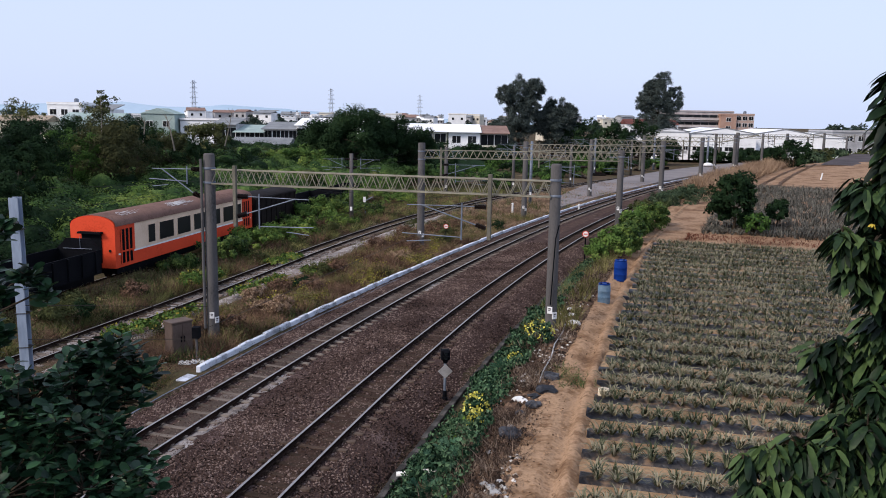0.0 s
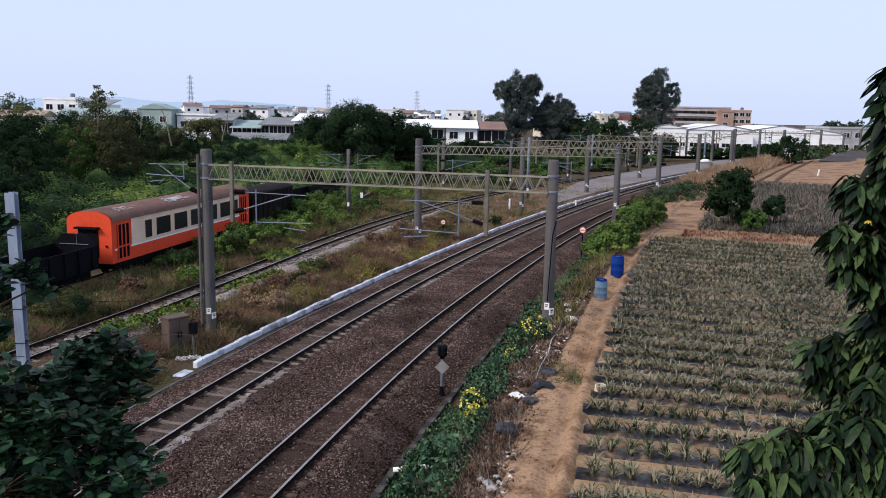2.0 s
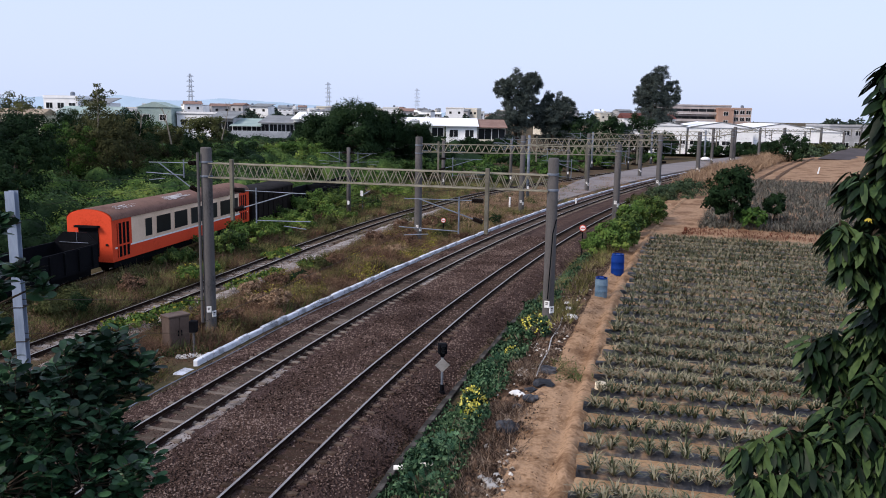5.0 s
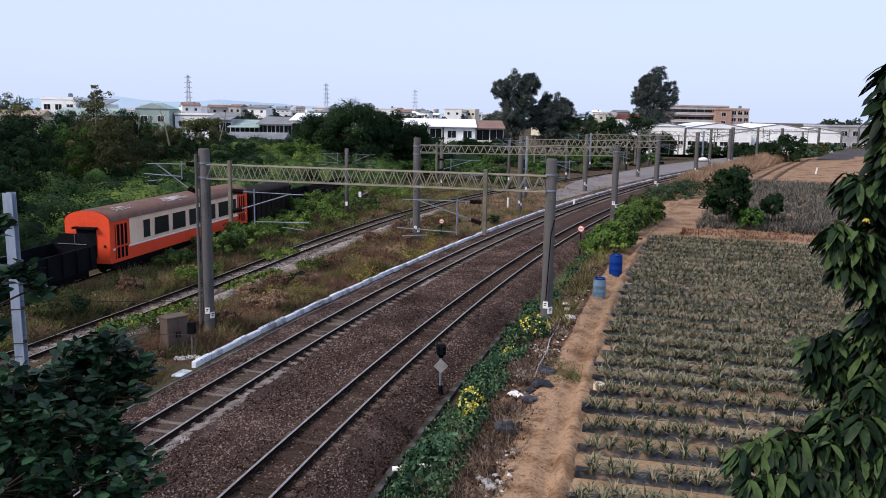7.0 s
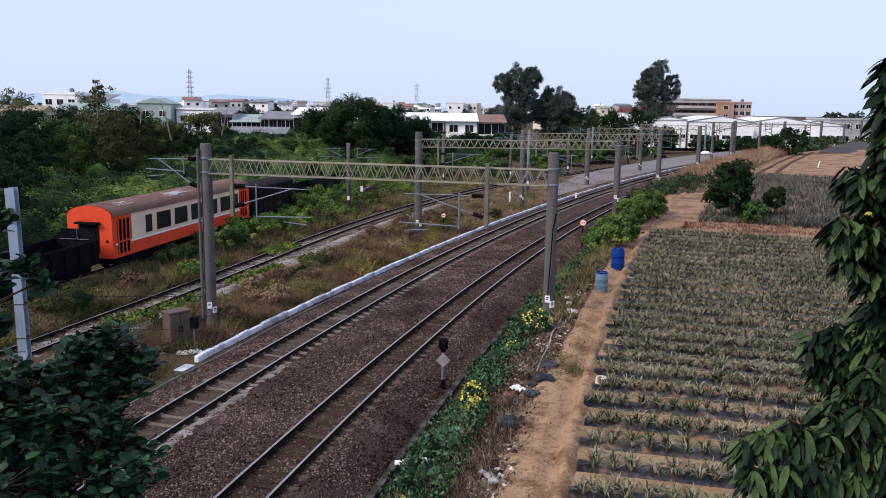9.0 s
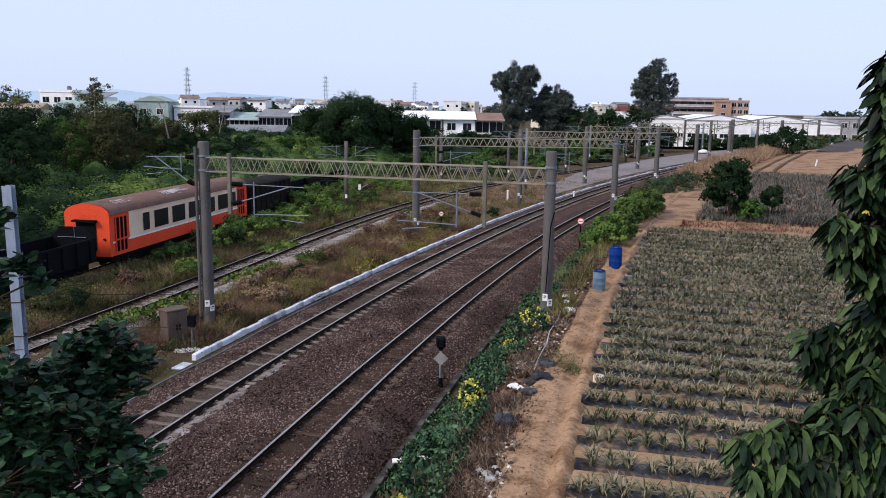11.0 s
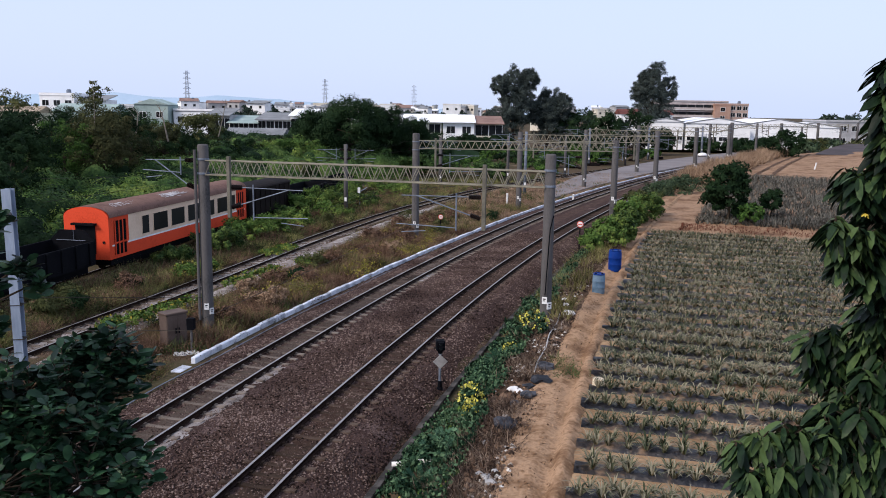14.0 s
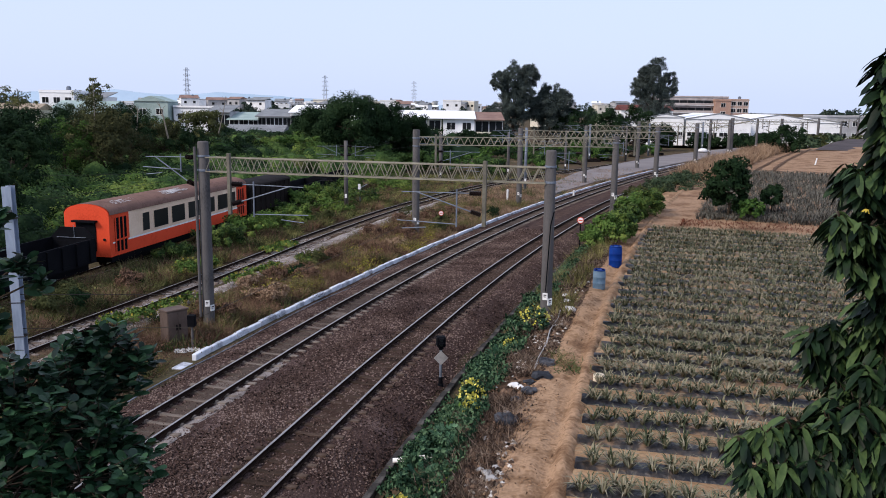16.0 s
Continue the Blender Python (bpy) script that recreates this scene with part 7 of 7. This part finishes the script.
# ---- small things ----
def cabinet():
    ca = thing("signal_cabinet", pose(-10.06, 30.45, -0.5, 0, 0, 48) @ Matrix.Diagonal((0.78, 0.9, 0.95, 1)), "brown steel trackside cabinet on a concrete plinth", "cabinet")
    part("plinth", boxed(-0.62, -0.36, -0.1, 0.62, 0.36, 0.16), M["concrete"], ca, bevel=0.02)
    part("body", boxed(-0.55, -0.3, 0.16, 0.55, 0.3, 1.52), M["cabinet"], ca, bevel=0.015)
    part("top", boxed(-0.6, -0.35, 1.52, 0.6, 0.35, 1.6), M["cabinet"], ca, bevel=0.02)
    for a, b in ((-0.52, -0.01), (0.01, 0.52)):
        dr = part("door", boxed(a, -0.325, 0.22, b, -0.302, 1.47), M["cabinet"], ca, bevel=0.006)
        part("handle", boxed(b - 0.1 if a < 0 else a + 0.05, -0.36, 0.75, b - 0.05 if a < 0 else a + 0.1, -0.325, 0.98), M["black_steel"], dr)
    sm = thing("trackside_box", pose(-9.12, 29.6, -0.4), "small black trackside box on a post", "box")
    part("post", tubed((0, 0, -0.3), (0, 0, 1.0), 0.045, n=8), M["concrete"], sm)
    part("box", boxed(-0.14, -0.12, 0.95, 0.14, 0.12, 1.38), M["black_steel"], sm, bevel=0.015)
    part("foot", boxed(-0.09, -0.09, -0.1, 0.09, 0.09, 0.12), M["black_steel"], sm)
    rng = random.Random(31)
    for i in range(5):
        st = thing("rubble_stone", pose(-9.6 + 0.2 * i, 29.5 + rng.uniform(-0.2, 0.2), -0.35), "pale broken stone beside the cabinet", "stone", "rubble stones")
        bm = bmesh.new()
        bmesh.ops.create_icosphere(bm, subdivisions=2, radius=0.16)
        for v in bm.verts:
            v.co *= 1 + 0.35 * noise.noise(v.co * 5 + Vector((i * 3, 0, 0)))
            v.co.z *= 0.7
        part("stone", bm, M["litter"], st)


def dwarf_signal():
    p = Vector((0.14, 26.5, -0.6))
    sg = thing("dwarf_signal", pose(p.x, p.y, p.z, 0, 0, 8), "short trackside signal with black head and white diamond", "signal")
    part("base", lathe(bmesh.new(), [(0.11, 0), (0.1, 0.1), (0.075, 0.12), (0.075, 0.32), (0.05, 0.34)], 12), M["black_steel"], sg)
    part("post", tubed((0, 0, 0.3), (0, 0, 1.4), 0.045, n=10), M["galvanised"], sg)
    part("diamond", boxed(-0.175, -0.012, -0.175, 0.175, 0.012, 0.175, m=Matrix.Translation((0, -0.055, 1.02)) @ Matrix.Rotation(radians(45), 4, "Y")), M["diamond"], sg, "weathered white diamond plate")
    hd = part("head", boxed(-0.15, -0.13, 1.41, 0.15, 0.14, 1.76), M["black_steel"], sg, "black signal head", bevel=0.03)
    part("neck", lathe(bmesh.new(), [(0.06, 1.29), (0.09, 1.35), (0.09, 1.42)], 10), M["black_steel"], sg)
    for z in (1.5, 1.65):
        part("lens", tubed((0, -0.12, z), (0, -0.15, z), 0.06, n=14), M["window_dark"], hd)
        part("hood", boxed(-0.08, -0.26, z + 0.06, 0.08, -0.13, z + 0.075), M["black_steel"], hd)


def round_sign(x, y, z, h, label):
    si = thing("round_sign", pose(x, y, z, 0, 0, math.degrees(math.atan2(-x, y))), label, "sign", "round signs")
    part("post", tubed((0, 0, -0.4), (0, 0, h), 0.035, n=8), M["black_steel"], si)
    rot = Matrix.Translation((0, -0.05, h)) @ Matrix.Rotation(radians(90), 4, "X")
    part("rim", lathe(bmesh.new(), [(0.185, 0), (0.185, 0.025)], 24, rot), M["red_paint"], si, "red rim")
    part("face", lathe(bmesh.new(), [(0.145, 0.026), (0.145, 0.034)], 24, rot), M["white_paint"], si, "white face")
    part("bar", boxed(-0.11, -0.092, h - 0.028, 0.11, -0.086, h + 0.028), M["red_paint"], si)


def drum(x, y, z, mat, label, h=0.98, r=0.3, lid="blue_plastic"):
    dm = thing("barrel", pose(x, y, z), label, "barrel", "barrels")
    part("body", lathe(bmesh.new(), [(r * 0.9, 0), (r * 0.97, 0.04), (r, 0.1), (r, h * 0.32), (r + 0.009, h * 0.34), (r + 0.009, h * 0.37), (r, h * 0.39), (r, h * 0.63), (r + 0.009, h * 0.65), (r + 0.009, h * 0.68), (r, h * 0.7), (r * 0.99, h * 0.9), (r * 0.93, h * 0.96), (r * 0.9, h)], 24), M[mat], dm, smooth=True)
    part("lid", lathe(bmesh.new(), [(r * 0.93, h - 0.02), (r * 0.94, h + 0.03), (r * 0.88, h + 0.04), (r * 0.86, h + 0.015)], 24), M[lid], dm, smooth=True)
    for s in (-0.13, 0.13):
        part("bung", lathe(bmesh.new(), [(0.04, h + 0.015), (0.04, h + 0.05)], 10, Matrix.Translation((s, 0, 0))), M["black_steel"], dm)


def steel_column():
    co = thing("steel_column", pose(-14.42, 27.55, -0.5, 0, -0.5, 8), "pale galvanised steel H column with a round clamp", "column")
    part("web", boxed(-0.012, -0.17, 0, 0.012, 0.17, 6.4), M["zinc_pale"], co)
    for s in (-1, 1):
        y1, y2 = sorted((s * 0.17, s * 0.2))
        part("flange", boxed(-0.15, y1, 0, 0.15, y2, 6.4), M["zinc_pale"], co)
    part("clamp", tubed((-0.02, -0.2, 5.55), (-0.02, -0.34, 5.5), 0.17, n=16), M["concrete"], co, "round grey clamp plate")
    for z in (1.2, 2.4, 3.6, 5.3):
        part("tie_wire", boxed(-0.21, -0.215, z, 0.21, 0.215, z + 0.03), M["wire"], co)


def old_fence_wires():
    """Sagging guy wires between the near post and the portal pole."""
    for a, b in (((-14.42, 27.4, 2.2), (-9.5, 32.4, 1.1)), ((-14.42, 27.4, 1.0), (-8.9, 28.9, 0.7)), ((-9.12, 29.6, 0.75), (-1.7, 57.85, 0.75))):
        tagged(part("guy_wire", tubed(a, b, 0.012, n=4), M["wire"]), "thin slack wire strung between trackside posts", "wire", "guy wires")


def kerb_cable():
    """A pale cable laid along the foot of the kerb."""
    bm = sweep(bmesh.new(), [(p.x, p.y, -0.29 + 0.02 * math.sin(k)) for k, p in enumerate(off(y, kerb_d(y) + 0.42 + 0.06 * math.sin(y * 0.7)) for y in np.arange(22.0, 60.0, 1.0))], 0.02, 5)
    tagged(part("ground_cable", bm, M["galvanised"]), "grey cable lying on the ballast along the kerb", "cable")


def white_pipe():
    pi = thing("drain_pipe", pose(-0.98, 17.75, 0.63, 0, 0, 8.0), "white plastic drain pipe sticking out of the bank", "pipe")
    bm = bmesh.new()
    rr = [[bm.verts.new((x, r * math.cos(a), 0.05 + 0.06 * x + r * math.sin(a))) for a in np.linspace(0, 2 * math.pi, 15)[:-1]] for x, r in ((0, 0.044), (0, 0.055), (2.3, 0.055), (2.3, 0.044), (0, 0.044))]
    for a, b in zip(rr, rr[1:]):
        for i in range(14):
            bm.faces.new((a[i], a[(i + 1) % 14], b[(i + 1) % 14], b[i]))
    part("pipe", bm, M["white_paint"], pi, smooth=True)


def bucket():
    bu = thing("bucket", pose(4.44, 21.44, 1.27), "upturned cream plastic bucket beside the beds", "bucket")
    part("body", lathe(bmesh.new(), [(0.17, 0), (0.15, 0.3), (0.14, 0.31)], 18), M["cream_plastic"], bu, smooth=True)
    part("rim", lathe(bmesh.new(), [(0.17, 0), (0.19, 0.01), (0.19, 0.035), (0.168, 0.045)], 18), M["cream_plastic"], bu)


def ditch():
    """Concrete lip of the ditch at the foot of the bank, slab by slab."""
    di = thing("ditch_lip", pose(0, 0, 0), "dark stained concrete lip of the trackside ditch", "ditch", kind="structure")
    y = 14.0
    rng = random.Random(17)
    while y < 60:
        t = adir(y)
        p = off(y + 0.5, 2.42)
        sl = part("slab", boxed(-0.1, -0.49, -0.4, 0.1, 0.49, 0.08), M["concrete_dark"], di, bevel=0.012)
        sl.matrix_basis = pose(p.x, p.y, -0.68 + rng.uniform(-0.05, 0.03), 0, rng.uniform(-4, 4), math.degrees(math.atan2(-t.x, t.y)))
        y += t.y


def litter():
    rng = random.Random(55)
    def scrap(y, d, s, mat, label, name="rubbish", flat=0.5):
        p = off(y, d)
        bm = bmesh.new()
        bmesh.ops.create_icosphere(bm, subdivisions=2, radius=s)
        k = rng.uniform(0, 50)
        for v in bm.verts:
            v.co *= 1 + 0.7 * noise.noise(v.co * (2.2 / s) + Vector((k, 0, 0)))
            v.co.z *= flat
        ob = part(name, bm, M[mat])
        ob.matrix_basis = pose(p.x, p.y, land_z(y, d) + s * flat * 0.5 + 0.03, 0, 0, rng.uniform(0, 360))
        tagged(ob, label, "rubbish", "rubbish on the bank")
    for y, d, s in ((22.8, 5.37, 0.16), (22.6, 5.55, 0.12), (17.3, 5.68, 0.14), (17.5, 5.5, 0.1), (17.1, 5.8, 0.12), (17.6, 5.8, 0.08), (31.0, 5.9, 0.24), (32.5, 5.6, 0.15), (33.5, 5.4, 0.13), (30.2, 5.3, 0.12), (28.8, 5.7, 0.1), (20.8, 5.5, 0.09), (35.5, 5.7, 0.12), (24.5, 5.2, 0.1), (19.2, 5.3, 0.09), (26.3, 5.6, 0.1)):
        scrap(y, d, s, "litter", "crumpled pale plastic rubbish on the bank")
    for y, d, s in ((22.2, 5.88, 0.24), (23.4, 6.0, 0.26), (23.0, 5.75, 0.16), (24.6, 6.0, 0.28), (20.2, 5.61, 0.3), (21.7, 5.6, 0.14)):
        scrap(y, d, s, "dark_litter", "dark crumpled plastic sack on the bank", "plastic_sack", 0.45)
    # weeds on the path
    g = np.random.default_rng(8)
    for y, d in ((24.8, 6.55), (25.6, 6.2), (24.2, 6.8)):
        p = off(y, d)
        c = np.array([[p.x, p.y, land_z(y, d) + 0.03]]) + g.normal(size=(90, 3)) * np.array([0.28, 0.2, 0])
        tagged(quads("path_weed", blades(c, 0.13, g, 1.4, 0.02), M["grass_green"]), "flat green weed patch growing on the footpath", "weed", "path weeds", "stuff")
    # grey hose lying along the verge
    cu = bmesh.new()
    pts = [(31.0, 5.57), (29.8, 5.66), (28.2, 5.6), (26.6, 5.72), (25.2, 5.68), (24.1, 5.73)]
    for (a, b), (c, d) in zip(pts, pts[1:]):
        p, q = off(a, b, land_z(a, b) + 0.1), off(c, d, land_z(c, d) + 0.1)
        tube(cu, p, q, 0.022, n=6)
    tagged(part("hose", cu, M["litter"]), "grey garden hose lying along the verge", "hose")
    # dead branches
    for i, (y, d, l, a) in enumerate(((19.0, 5.2, 1.6, 60), (21.3, 5.0, 1.3, 110), (18.0, 5.0, 1.1, 30), (33.8, 5.2, 1.2, 70), (34.5, 5.5, 1.0, 140), (16.6, 5.3, 1.2, 100))):
        p = off(y, d)
        bm = bmesh.new()
        tube(bm, (-l / 2, 0, 0.05), (l / 2, 0.1, 0.16), 0.018, 0.008, 5)
        for k in range(5):
            s = -l / 2 + l * (k + 1) / 6
            tube(bm, (s, 0.02, 0.1), (s + 0.25, rng.uniform(-0.4, 0.4), 0.3), 0.009, 0.004, 4)
        ob = part("dead_branch", bm, M["bark"])
        ob.matrix_basis = pose(p.x, p.y, land_z(y, d) + 0.02, 0, 0, a)
        tagged(ob, "bare dead branch lying on the bank", "branch", "dead branches")


def yard_things():
    sl = thing("concrete_slab", pose(*tuple(off(25.75, -6.85))[:2], -0.36, 0, 3, -16), "pale cracked concrete slab at the end of the kerb", "slab")
    part("slab", boxed(-0.2, -0.36, -0.1, 0.2, 0.36, 0.06), M["white_block"], sl, bevel=0.02)
    for i, (x, y, hh) in enumerate(((7.0, 83.0, 0.9), (13.9, 84.0, 0.8))):
        ma = thing("marker_post", pose(x, y, -0.4), "short white marker post beside the track", "post", "marker posts")
        part("post", tubed((0, 0, -0.2), (0, 0, hh), 0.1, n=10), M["white_paint"], ma)
        part("cap", lathe(bmesh.new(), [(0.12, hh), (0.12, hh + 0.04), (0.03, hh + 0.08)], 10), M["white_paint"], ma)
    fm = thing("marker_post", pose(47.6, 104.0, 1.9), "short white marker post in the bare field", "post", "marker posts")
    part("post", tubed((0, 0, -0.2), (0.25, 0, 1.1), 0.09, n=8), M["white_paint"], fm)
    dome = thing("white_tank", pose(57.0, 178.0, -0.2) @ Matrix.Diagonal((0.95, 0.7, 0.6, 1)), "small white rounded tank on the yard", "tank")
    part("shell", lathe(bmesh.new(), [(0.95, 0.3), (1.1, 0.6), (1.05, 1.0), (0.7, 1.4), (0.2, 1.55)], 18), M["white_paint"], dome, smooth=True)
    part("base", boxed(-0.8, -0.8, 0, 0.8, 0.8, 0.3), M["concrete"], dome)
    rng = random.Random(3)
    for i in range(6):   # stacked sleepers and scrap along the yard
        y = rng.uniform(140, 178)
        p = Vector((sx(y) - rng.uniform(3, 9), y, 0))
        st = thing("timber_stack", pose(p.x, p.y, -0.45, 0, 0, rng.uniform(-60, 20)), "dark stack of old sleepers beside the yard", "stack", "timber stacks")
        for k in range(3):
            part("timber", boxed(-1.2, -0.4 + 0.28 * k, 0, 1.2, -0.17 + 0.28 * k, 0.22 + (0.2 if k == 1 else 0)), M["dark_brown_steel"], st)
    # point levers and a pipe frame by the siding
    le = thing("point_lever", pose(-7.6, 79.0, -0.4), "small white point lever beside the siding", "lever")
    part("post", tubed((0, 0, 0), (0, 0, 1.5), 0.05, n=8), M["galvanised"], le)
    part("arm", tubed((0, 0, 1.3), (0.7, 0, 1.7), 0.05, n=6), M["galvanised"], le)
    part("target", boxed(-0.2, -0.05, 1.2, 0.05, 0.05, 1.7), M["white_paint"], le)


M["zinc_pale"] = material("zinc_pale", [(0.22, 0.27, 0.35), (0.36, 0.42, 0.52)], 2.5, 0.5, metal=0.3, fine=9, bump=0.1, stretch=(1, 1, 0.3))
M["diamond"] = material("diamond", [(0.21, 0.2, 0.195), (0.33, 0.32, 0.31)], 4, 0.7, fine=20)
M["cream_plastic"] = material("cream_plastic", [(0.6, 0.5, 0.36), (0.72, 0.63, 0.48)], 3, 0.5, bump=0.05)
M["concrete_dark"] = material("concrete_dark", [(0.015, 0.014, 0.013), (0.045, 0.042, 0.04), (0.1, 0.093, 0.088)], 1.2, 0.9, fine=14)
cabinet()
dwarf_signal()
round_sign(0.2, 60.5, -0.4, 1.35, "red-rimmed round white sign on a dark post")
round_sign(7.94, 45.3, 1.45, 1.15, "red-rimmed round white sign on the bank")
drum(8.31, 37.7, 1.42, "blue_plastic", "deep blue plastic barrel beside the footpath")
drum(6.65, 33.0, 1.38, "faded_blue", "faded pale blue barrel with a blue rim", 0.82, 0.255)
steel_column()
old_fence_wires()
kerb_cable()
white_pipe()
bucket()
ditch()
litter()
yard_things()


# ---- what moves: branches stir a little in the air ----
def motions():
    for i, (br, root) in enumerate(right_branches):
        rows = []
        for k in range(17):
            t = float(k)
            a = 0.55 * math.sin(1.1 * t + i * 1.7) + 0.3 * math.sin(2.3 * t + i)
            b = 0.4 * math.sin(0.9 * t + i * 2.1 + 1)
            rows.append((t, pose(root.x, root.y, root.z, a, b, 0.3 * a)))
        walk(br, rows)


motions()
